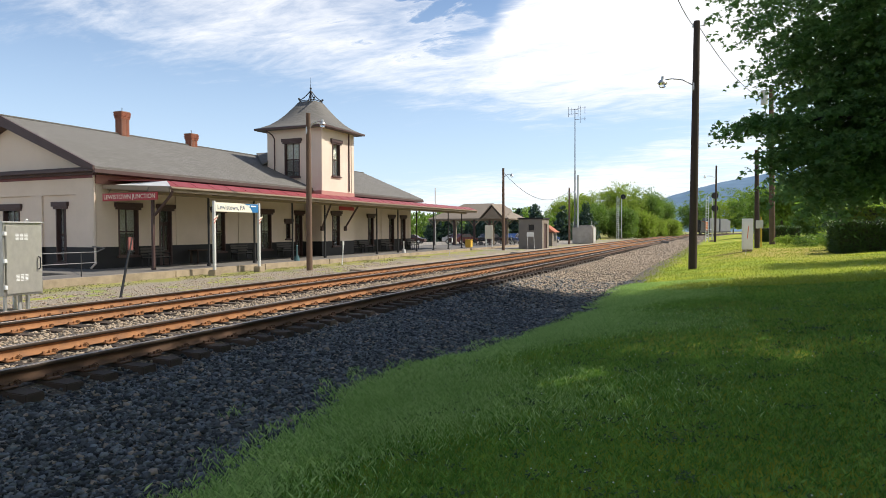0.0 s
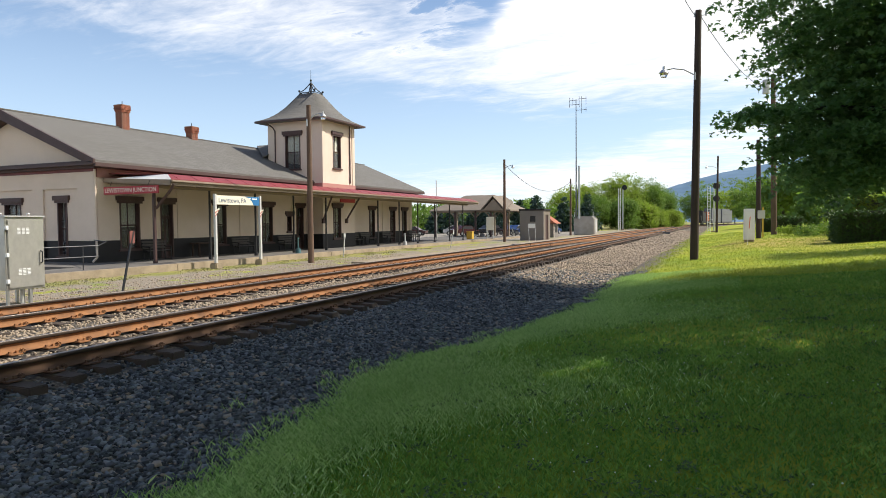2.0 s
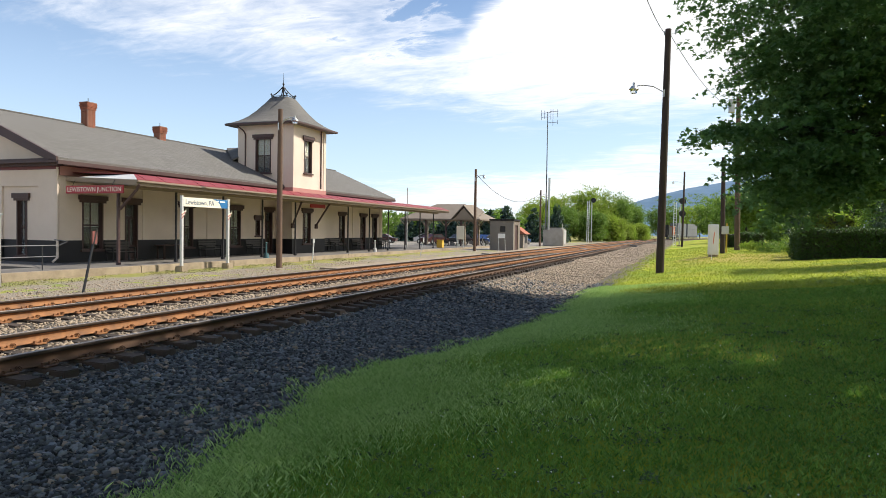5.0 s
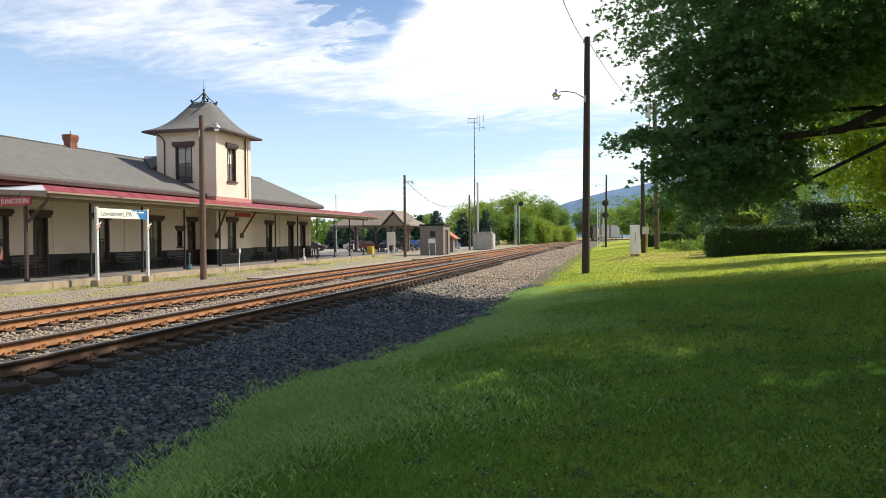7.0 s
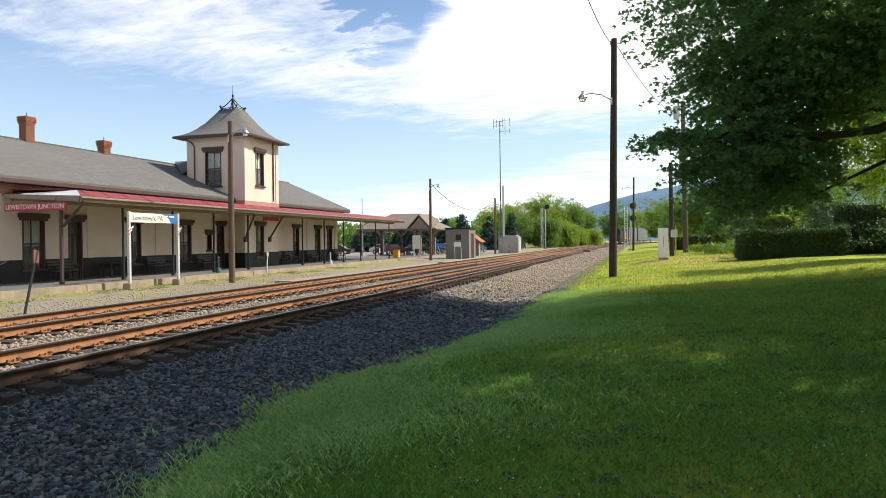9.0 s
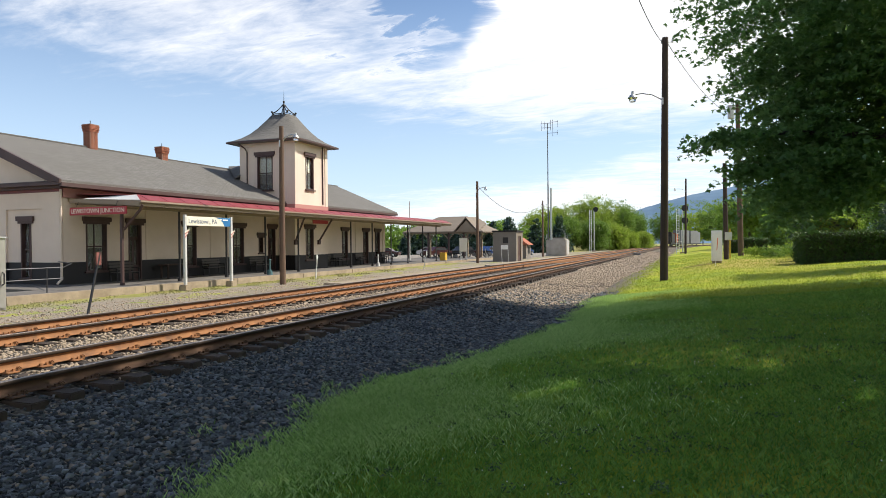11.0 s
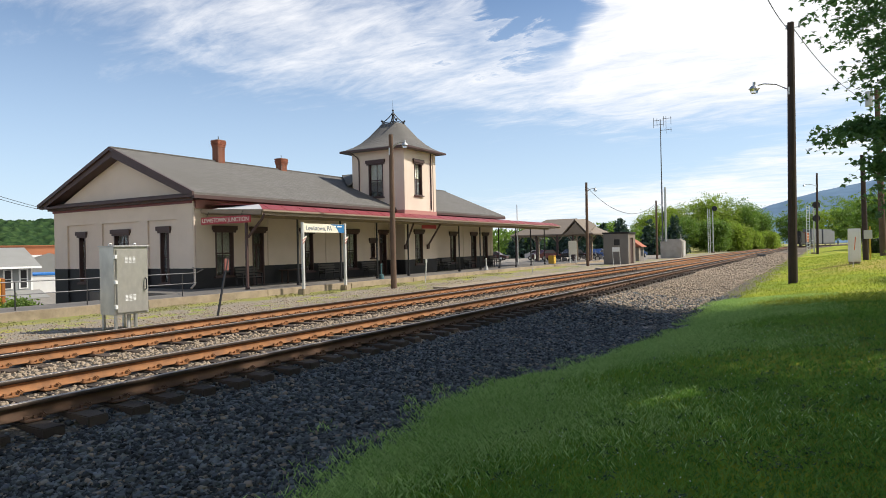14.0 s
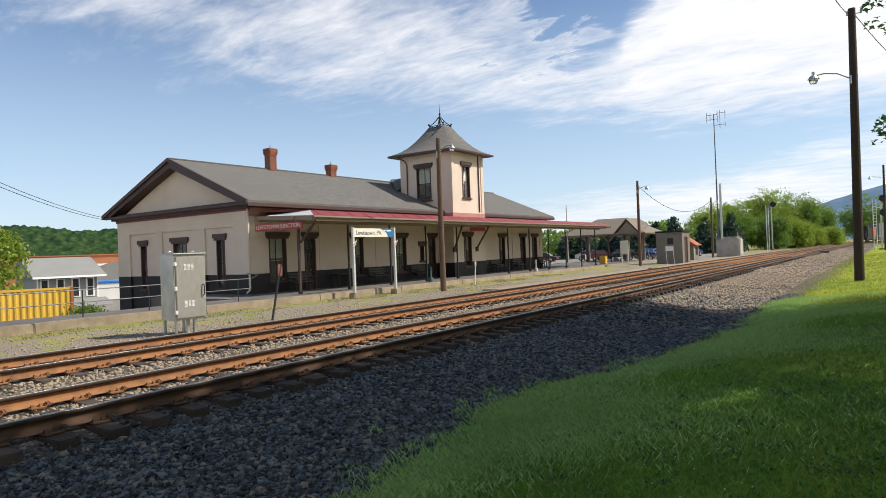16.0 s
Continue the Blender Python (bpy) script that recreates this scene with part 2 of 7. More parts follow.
def shingle():
    m = Mat("grey_asphalt_shingle", 0.92, 0, 0.25)
    b = m.n.new("ShaderNodeTexBrick")
    b.inputs["Scale"].default_value = 1.0
    b.inputs["Brick Width"].default_value, b.inputs["Row Height"].default_value = 0.33, 0.14
    b.inputs["Mortar Size"].default_value = 0.012
    sx = m.n.new("ShaderNodeSeparateXYZ")
    m.l.new(m.c, sx.inputs[0])
    cx = m.n.new("ShaderNodeCombineXYZ")
    m.l.new(m.math("ADD", sx.outputs[1], m.math("MULTIPLY", sx.outputs[0], 0.37)), cx.inputs[0])
    m.l.new(m.math("MULTIPLY", sx.outputs[2], 2.3), cx.inputs[1])
    m.l.new(cx.outputs[0], b.inputs["Vector"])
    b.inputs["Color1"].default_value = (0.145, 0.138, 0.128, 1)
    b.inputs["Color2"].default_value = (0.185, 0.178, 0.165, 1)
    b.inputs["Mortar"].default_value = (0.085, 0.08, 0.075, 1)
    st = m.ramp(m.noise(0.35, 5, 0.7), 0.35, 0.7)
    c = m.mix(m.math("MULTIPLY", st, 0.45), b.outputs["Color"], (0.125, 0.118, 0.10))
    c = m.mix(0.4, c, m.mix(m.noise(90, 3), (0.5, 0.5, 0.5), (1.4, 1.4, 1.4)), "MULTIPLY")
    m.color(c)
    m.bump(m.math("ADD", b.outputs["Fac"], m.noise(60, 3)), 0.35, 0.01)
    return m.m


SHINGLE = shingle()


def glass():
    m = Mat("window_glass", 0.04, 0, 0.6)
    m.p.inputs["Base Color"].default_value = (0.75, 0.8, 0.8, 1)
    m.p.inputs["Transmission Weight"].default_value = 0.9
    m.p.inputs["IOR"].default_value = 1.25
    m.bump(m.noise(2.5, 2), 0.05, 0.01)
    return m.m


GLASS = glass()


def asphalt():
    m = Mat("platform_asphalt", 0.92, 0, 0.3)
    a = m.noise(0.6, 6, 0.7)
    g = m.noise(120, 4, 0.7)
    c = m.mix(m.ramp(a, 0.35, 0.7), (0.115, 0.108, 0.10), (0.19, 0.175, 0.155))
    c = m.mix(0.5, c, m.mix(g, (0.4, 0.4, 0.4), (1.5, 1.5, 1.5)), "MULTIPLY")
    m.color(c)
    m.bump(g, 0.4, 0.006)
    return m.m


ASPHALT = asphalt()


def ground_mat():
    """Grass on both sides, crushed stone under and beside the tracks, cinders before the platform."""
    m = Mat("ground_grass_and_stone", 0.95, 0, 0.2)
    s = m.n.new("ShaderNodeSeparateXYZ")
    m.l.new(m.c, s.inputs[0])
    x, y, z = s.outputs
    bend = m.math("MAXIMUM", m.math("SUBTRACT", y, 180.0), 0.0)
    bend = m.math("DIVIDE", m.math("MULTIPLY", bend, bend), 800.0)
    x = m.math("SUBTRACT", x, bend)
    wob = m.math("MULTIPLY", m.math("SUBTRACT", m.noise(0.55, 5, 0.65), 0.5), 2.6)
    wob = m.math("ADD", wob, m.math("MULTIPLY", m.math("SUBTRACT", m.noise(5.0, 4, 0.7), 0.5), 1.3))
    xw = m.math("ADD", x, wob)
    # grass colours
    a, b, c3 = m.noise(0.35, 5, 0.6), m.noise(3.0, 5, 0.65), m.noise(38.0, 4, 0.75)
    g = m.mix(m.ramp(a, 0.35, 0.68), (0.12, 0.215, 0.018), (0.40, 0.42, 0.02))
    g = m.mix(m.math("MULTIPLY", m.ramp(b, 0.45, 0.75), 0.55), g, (0.36, 0.38, 0.045))
    dry = m.math("MULTIPLY", m.ramp(m.noise(0.16, 4, 0.6), 0.46, 0.70), 0.75)
    g = m.mix(dry, g, (0.42, 0.34, 0.06))
    # a worn, sun-dried patch round the white case
    px_, py_ = m.math("DIVIDE", m.math("SUBTRACT", x, 3.6), 4.5), m.math("DIVIDE", m.math("SUBTRACT", y, 48.0), 11.0)
    rr_ = m.math("ADD", m.math("ADD", m.math("MULTIPLY", px_, px_), m.math("MULTIPLY", py_, py_)), m.math("MULTIPLY", m.math("SUBTRACT", b, 0.5), 1.2))
    g = m.mix(m.ramp(rr_, 1.1, 0.3, 0.0, 0.8), g, (0.40, 0.29, 0.09))
    g = m.mix(0.75, g, m.mix(c3, (0.35, 0.35, 0.35), (1.55, 1.55, 1.55)), "MULTIPLY")
    # crushed stone
    vo = m.voronoi(17.0, "Color")
    vd = m.voronoi(17.0)
    hs = m.n.new("ShaderNodeSeparateColor")
    m.l.new(vo, hs.inputs[0])
    st = m.mix(hs.outputs[0], (0.13, 0.112, 0.092), (0.45, 0.375, 0.28))
    st = m.mix(m.math("MULTIPLY", m.ramp(m.noise(0.7, 5, 0.6), 0.40, 0.7), 0.55), st, (0.26, 0.20, 0.145))
    # gaps between the drawn stones darkened, their shade put into the colour
    st = m.mix(m.ramp(vd, 0.0, 0.55, 0.0, 0.75), st, (0.05, 0.045, 0.04))
    # cinders
    ci = m.mix(m.noise(60, 5, 0.75), (0.15, 0.125, 0.10), (0.42, 0.36, 0.28))
    ci = m.mix(m.math("MULTIPLY", m.ramp(m.noise(0.9, 5, 0.6), 0.52, 0.62), 0.8), ci, g)
    east = m.ramp(m.math("SUBTRACT", xw, m.ramp(y, 9.0, 16.0, 0.0, 1.05)), -3.9, -3.3)
    west = m.ramp(xw, -15.0, -16.5)
    far = m.ramp(xw, -19.9, -20.7)
    col = m.mix(west, st, ci)
    col = m.mix(m.math("MULTIPLY", far, m.ramp(m.noise(1.6, 4), 0.3, 0.5)), col, m.mix(0.55, g, (0.30, 0.25, 0.12)))
    yard = m.math("MAXIMUM", m.ramp(xw, -23.0, -24.0), m.math("MULTIPLY", m.ramp(y, 58.0, 63.0), m.ramp(xw, -19.0, -20.0)))
    yard = m.math("MULTIPLY", yard, m.ramp(y, 128.0, 122.0))
    col = m.mix(yard, col, m.mix(m.noise(30, 5, 0.75), (0.20, 0.18, 0.155), (0.36, 0.33, 0.28)))
    col = m.mix(east, col, g)
    m.color(col)
    stone_h = m.math("MULTIPLY", m.math("SUBTRACT", 1.0, vd), m.math("SUBTRACT", 1.0, east))
    m.bump(m.math("ADD", stone_h, m.math("MULTIPLY", c3, 0.6)), 0.9, 0.035)
    return m.m


GROUND = ground_mat()


def stone_mat():
    m = Mat("shade_toned_ballast_stone", 0.7, 0, 0.5)
    r = m.island()
    # dark bluish range carries the tree shade in the stone colour
    c = m.mix(m.math("POWER", r, 1.7), (0.008, 0.0105, 0.012), (0.205, 0.228, 0.238))
    c = m.mix(m.ramp(r, 0.90, 0.95), c, (0.26, 0.21, 0.155))
    c = m.mix(0.5, c, m.mix(m.noise(45, 4), (0.5, 0.5, 0.5), (1.3, 1.3, 1.3)), "MULTIPLY")
    m.color(c)
    m.bump(m.noise(60, 4), 0.3, 0.006)
    return m.m


STONE = stone_mat()
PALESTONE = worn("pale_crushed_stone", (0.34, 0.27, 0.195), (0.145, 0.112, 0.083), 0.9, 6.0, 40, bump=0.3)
WEED = worn("dry_weeds", (0.19, 0.19, 0.065), (0.27, 0.225, 0.11), 0.8, 1.2, 20)


def leaf_mat(name, dark, light, trans=0.35, back=None):
    m = Mat(name, 0.55, 0, 0.35)
    r = m.island()
    c = m.mix(r, dark, light)
    c = m.mix(m.math("MULTIPLY", m.ramp(m.noise(0.5, 4), 0.4, 0.7), 0.5), c, dark)
    m.color(c)
    t = m.n.new("ShaderNodeBsdfTranslucent")
    m.l.new(m.mix(0.6, c, back or (0.22, 0.42, 0.03)), t.inputs["Color"])
    mx = m.n.new("ShaderNodeMixShader")
    mx.inputs[0].default_value = trans
    m.l.new(m.p.outputs[0], mx.inputs[1])
    m.l.new(t.outputs[0], mx.inputs[2])
    m.l.new(mx.outputs[0], m.n["Material Output"].inputs[0])
    return m.m


MAPLE = leaf_mat("maple_leaves", (0.075, 0.16, 0.085), (0.23, 0.36, 0.155), 0.6, (0.34, 0.55, 0.12))
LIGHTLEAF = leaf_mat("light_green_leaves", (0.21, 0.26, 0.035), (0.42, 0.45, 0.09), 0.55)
# raised colour and translucence stand in for sun behind these leaves
SUNLEAF = leaf_mat("sunlit_leaves", (0.10, 0.17, 0.015), (0.28, 0.36, 0.04), 0.6, (0.50, 0.62, 0.05))
MIDLEAF = leaf_mat("mid_green_leaves", (0.09, 0.155, 0.035), (0.23, 0.31, 0.075), 0.4)
# hedge green kept dark, with the shade of the trees in it
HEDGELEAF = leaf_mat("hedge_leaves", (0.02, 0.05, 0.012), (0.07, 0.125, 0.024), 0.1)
SPRUCE = leaf_mat("blue_spruce_needles", (0.025, 0.05, 0.045), (0.06, 0.10, 0.09), 0.15)
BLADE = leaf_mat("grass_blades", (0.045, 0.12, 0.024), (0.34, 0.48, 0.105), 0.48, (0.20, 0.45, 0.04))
CLOVER = worn("white_clover_flower", (0.7, 0.7, 0.62), (0.55, 0.55, 0.5), 0.8)

# ---- building helpers ----
ORG = {}


def thing(name, at, label="", category="", group="", kind=""):
    e = new(name)
    e.location = at
    e.empty_display_size = 0.2
    ORG[e] = Vector(at)
    return tagged(e, label, category, group, kind)


def part(name, bm, material, parent=None, label="", smooth=False):
    """Links a bmesh, in world coordinates, as one mesh under its thing or part."""
    o = ORG[parent] if parent else Vector()
    me = bpy.data.meshes.new(name)
    if o.length > 0:
        bmesh.ops.translate(bm, verts=bm.verts, vec=-o)
    bmesh.ops.recalc_face_normals(bm, faces=bm.faces)
    bm.to_mesh(me)
    bm.free()
    if smooth:
        me.shade_smooth()
    me.materials.append(material)
    ob = new(name, me)
    if parent:
        ob.parent = parent
        ORG[ob] = o
    if label:
        ob["label"] = label
    return ob


def raw(name, verts, faces, material, parent=None, label="", smooth=False):
    """The same from arrays; faces all with the same number of corners."""
    verts, faces = np.asarray(verts, np.float32), np.asarray(faces, np.int32)
    o = ORG[parent] if parent else Vector()
    me = bpy.data.meshes.new(name)
    k = faces.shape[1]
    me.vertices.add(len(verts))
    me.vertices.foreach_set("co", (verts - np.array(o, np.float32)).ravel())
    me.loops.add(faces.size)
    me.loops.foreach_set("vertex_index", faces.ravel())
    me.polygons.add(len(faces))
    me.polygons.foreach_set("loop_start", np.arange(len(faces), dtype=np.int32) * k)
    me.update(calc_edges=True)
    me.validate()
    if smooth:
        me.shade_smooth()
    me.materials.append(material)
    ob = new(name, me)
    if parent:
        ob.parent = parent
        ORG[ob] = o
    if label:
        ob["label"] = label
    return ob


def B():
    return bmesh.new()


def box(bm, x0, x1, y0, y1, z0, z1, bevel=0.0):
    x0, x1, y0, y1, z0, z1 = min(x0, x1), max(x0, x1), min(y0, y1), max(y0, y1), min(z0, z1), max(z0, z1)
    r = bmesh.ops.create_cube(bm, size=1, matrix=Matrix.LocRotScale(((x0 + x1) / 2, (y0 + y1) / 2, (z0 + z1) / 2), None, (x1 - x0, y1 - y0, z1 - z0)))
    if bevel:
        es = list({e for v in r["verts"] for e in v.link_edges})
        bmesh.ops.bevel(bm, geom=es, offset=bevel, segments=2, affect="EDGES")
    return bm


def rod(bm, a, b, r0, r1=None, n=10):
    a, b = Vector(a), Vector(b)
    r1 = r0 if r1 is None else r1
    d = b - a
    m = Matrix.Translation((a + b) / 2) @ d.to_track_quat("Z", "Y").to_matrix().to_4x4()
    bmesh.ops.create_cone(bm, cap_ends=True, segments=n, radius1=r0, radius2=max(r1, 0.0005), depth=d.length, matrix=m)
    return bm


def tube(bm, pts, r, n=8):
    """One continuous round tube through the points."""
    pts = [Vector(p) for p in pts]
    rings, side = [], None
    for i, p in enumerate(pts):
        d = (pts[min(i + 1, len(pts) - 1)] - pts[max(i - 1, 0)]).normalized()
        if side is None:
            side = d.orthogonal().normalized()
        side = (side - d * side.dot(d)).normalized()
        up_ = d.cross(side)
        rings.append([bm.verts.new(p + (side * math.cos(2 * math.pi * k / n) + up_ * math.sin(2 * math.pi * k / n)) * r) for k in range(n)])
    for ra, rb in zip(rings, rings[1:]):
        for k in range(n):
            bm.faces.new((ra[k], ra[(k + 1) % n], rb[(k + 1) % n], rb[k]))
    bm.faces.new(rings[0][::-1])
    bm.faces.new(rings[-1])
    return bm


def bar(bm, a, b, w, h):
    """A rectangular bar from a to b."""
    a, b = Vector(a), Vector(b)
    d = b - a
    m = Matrix.Translation((a + b) / 2) @ d.to_track_quat("Z", "Y").to_matrix().to_4x4() @ Matrix.Diagonal((w, h, d.length, 1))
    bmesh.ops.create_cube(bm, size=1, matrix=m)
    return bm


def poly(bm, pts, extrude=None):
    vs = [bm.verts.new(p) for p in pts]
    f = bm.faces.new(vs)
    if extrude is not None:
        r = bmesh.ops.extrude_face_region(bm, geom=[f])
        bmesh.ops.translate(bm, verts=[v for v in r["geom"] if isinstance(v, bmesh.types.BMVert)], vec=Vector(extrude))
    return bm


def ball(bm, c, r, sub=2, scale=(1, 1, 1)):
    bmesh.ops.create_icosphere(bm, subdivisions=sub, radius=r, matrix=Matrix.Translation(c) @ Matrix.Diagonal((*scale, 1)))
    return bm


def wall(bm, axis, c0, c1, a0, a1, z0, z1, holes=()):
    """A wall between c0 and c1 across, a0 to a1 along ("x": it faces along x and runs along y), with real openings."""
    cuts_a = sorted({a0, a1, *(v for h in holes for v in h[:2] if a0 < v < a1)})
    cuts_z = sorted({z0, z1, *(v for h in holes for v in h[2:] if z0 < v < z1)})
    for p, q in zip(cuts_a, cuts_a[1:]):
        for r, s in zip(cuts_z, cuts_z[1:]):
            am, zm = (p + q) / 2, (r + s) / 2
            if any(h[0] < am < h[1] and h[2] < zm < h[3] for h in holes):
                continue
            if axis == "x":
                box(bm, c0, c1, p, q, r, s)
            else:
                box(bm, p, q, c0, c1, r, s)
    bmesh.ops.remove_doubles(bm, verts=bm.verts, dist=0.0004)
    return bm


def letters(name, text, size, m, material, parent, label=""):
    """Raised lettering with the built-in font, as a mesh under its sign."""
    cu_ = bpy.data.curves.new(name, "FONT")
    cu_.body, cu_.size, cu_.extrude = text, size, 0.004
    cu_.align_x, cu_.align_y = "CENTER", "CENTER"
    tmp = bpy.data.objects.new("tmp", cu_)
    me = bpy.data.meshes.new_from_object(tmp)
    bpy.data.objects.remove(tmp)
    o = ORG[parent]
    me.transform(Matrix.Translation(-o) @ m)
    me.materials.clear()
    me.materials.append(material)
    ob = new(name, me)
    ob.parent = parent
    ORG[ob] = o
    if label:
        ob["label"] = label
    return ob


# ---- ground ----
RAILS = ((-7.60, -9.11), (-11.35, -12.86))
PLAT_X, PLAT_Z = -21.85, -0.11
WALL_X, GABLE_Y = -26.5, 21.3


def bend(y):
    return max(0.0, y - 180.0) ** 2 / 800.0


def lerp(x, pts):
    for (a, p), (b, q) in zip(pts, pts[1:]):
        if x <= b:
            return p + (q - p) * max(0.0, (x - a)) / (b - a)
    return pts[-1][1]


NEAR = ((-400, -9), (-120, -3.0), (-60, -2.2), (-34, -1.5), (-26, -1.3), (-24.2, -0.5), (-22, -0.40), (-17, -0.36), (-15, -0.28), (-13.9, -0.19), (-11.0, -0.17), (-9.5, -0.19), (-7.4, -0.21), (-6.95, -0.30), (-6.4, -0.37), (-4.5, -0.56),
        (-3.7, -0.52), (-2.4, -0.32), (-1.2, -0.16), (0, -0.02), (2, 0.10), (5, 0.42), (9, 0.85), (16, 1.35), (40, 2.4), (400, 4))
FAR = ((-400, -6), (-120, -1.5), (-60, -0.6), (-34, -0.3), (-27, -0.3), (-22, -0.3), (-17, -0.32), (-15, -0.28), (-13.9, -0.19), (-11.0, -0.17), (-9.5, -0.19), (-7.4, -0.21), (-6.95, -0.29), (-6.4, -0.34), (-4.5, -0.46),
       (-3.7, -0.43), (-2.4, -0.40), (-1.2, -0.35), (0, -0.18), (1.8, 0.08), (5, 0.16), (9, 0.45), (16, 0.7), (40, 1.2), (400, 3))


def gz(x, y):
    x = x - bend(y)
    k = min(max((y - 26) / 30.0, 0.0), 1.0)
    k = k * k * (3 - 2 * k)
    if x > -4.2:
        k = min(max((y - 14) / 30.0, 0.0), 1.0)
        k = k * k * (3 - 2 * k)
    z = lerp(x, NEAR) * (1 - k) + lerp(x, FAR) * k
    if x > -4.2:
        z += 0.05 * (noise.noise((x * 0.35, y * 0.35, 0)) + 0.4 * noise.noise((x * 1.3, y * 1.3, 3)))
    return z


def spread(near, fine, far, grow):
    v, s, out = near, fine, [near]
    while v < far:
        v += s
        s *= grow
        out.append(v)
    return out


gx = sorted({round(v, 3) for v in [-x for x in spread(22, 1.0, 2500, 1.14)] + list(np.arange(-22, -4.0, 0.45)) + list(np.arange(-4.0, 8, 0.3)) + spread(8, 0.5, 2500, 1.16)})
gy = sorted({round(v, 3) for v in [-y for y in spread(10, 1.0, 2500, 1.25)] + list(np.arange(-10, 60, 0.5)) + spread(60, 1.0, 4500, 1.06)})
gv = [(x, y, gz(x, y)) for y in gy for x in gx]
nx_ = len(gx)
gf = [(j * nx_ + i, j * nx_ + i + 1, (j + 1) * nx_ + i + 1, (j + 1) * nx_ + i) for j in range(len(gy) - 1) for i in range(nx_ - 1)]
tagged(raw("ground", gv, gf, GROUND, smooth=True), "mown green lawn and grey crushed stone beside the tracks", "ground", kind="structure")

# ---- platform ----
bm = B()
box(bm, PLAT_X - 0.30, PLAT_X - 9.0, 18.6, 76, -1.6, PLAT_Z)
plat = tagged(part("platform", bm, ASPHALT), "old low station platform of patched grey asphalt", "platform", kind="structure")
ORG[plat] = Vector()
part("approach_path", box(B(), PLAT_X - 0.30, PLAT_X - 2.6, -70, 18.6, -1.6, PLAT_Z - 0.004), ASPHALT, plat)
for k in range(24):
    bm = B()
    y0 = -70 + k * 6.1
    box(bm, PLAT_X - 0.30, PLAT_X + random.uniform(-0.02, 0.02), y0 + 0.012, y0 + 6.09, -1.2, PLAT_Z + 0.012 + random.uniform(-0.012, 0.008), 0.025)
    part("edge_stone", bm, CONCRETE, plat, "weathered concrete platform edge")

# ---- tracks ----
RAIL_PROFILE = ((-0.038, 0.0), (0.038, 0.0), (0.038, -0.035), (0.010, -0.050), (0.009, -0.145), (0.074, -0.160), (0.074, -0.175), (-0.074, -0.175), (-0.074, -0.160), (-0.009, -0.145), (-0.010, -0.050), (-0.038, -0.035))
YS = [-30, 0, 30, 60, 90, 120, 150, 180] + [180 + 8 * k for k in range(1, 32)]


def rail(name, x, material, parent, profile):
    v, f = [], []
    for y in YS:
        for px, pz in profile:
            v.append((x + px + bend(y), y, pz))
    n = len(profile)
    for j in range(len(YS) - 1):
        for i in range(n):
            f.append((j * n + i, j * n + (i + 1) % n, (j + 1) * n + (i + 1) % n, (j + 1) * n + i))
    return raw(name, v, f, material, parent)


tie_bm = B()
box(tie_bm, -1.3, 1.3, -0.115, 0.115, -0.18, 0.0, 0.012)
tie_me = bpy.data.meshes.new("sleeper")
tie_bm.to_mesh(tie_me)
tie_bm.free()
tie_me.materials.append(TIEWOOD)
clip_bm = B()
box(clip_bm, -0.19, 0.19, -0.09, 0.09, 0.0, 0.018, 0.005)
for sx_ in (-1, 1):
    for sy_ in (-0.05, 0.05):
        box(clip_bm, sx_ * 0.105 - 0.016, sx_ * 0.105 + 0.016, sy_ - 0.016, sy_ + 0.016, 0.018, 0.055)
    # spring anchor hooked over the foot of the rail
    pts = [Vector((sx_ * (0.085 + 0.035 * math.cos(a)), 0.125 + 0.012 * math.sin(3 * a), 0.03 + 0.035 * math.sin(a))) for a in np.linspace(-0.6, 3.4, 5)]
    tube(clip_bm, pts, 0.012, 4)
    pts = [p + Vector((0, 0.03, 0.0)) for p in pts]
    tube(clip_bm, pts, 0.012, 4)
clip_me = bpy.data.meshes.new("rail_fastening")
clip_bm.to_mesh(clip_me)
clip_bm.free()
clip_me.materials.append(RUST)
# darker copy of the fastening for the nearest rail, shade in its colour
shaded_clip_me = clip_me.copy()
shaded_clip_me.materials.clear()
shaded_clip_me.materials.append(SHADEDRAIL)

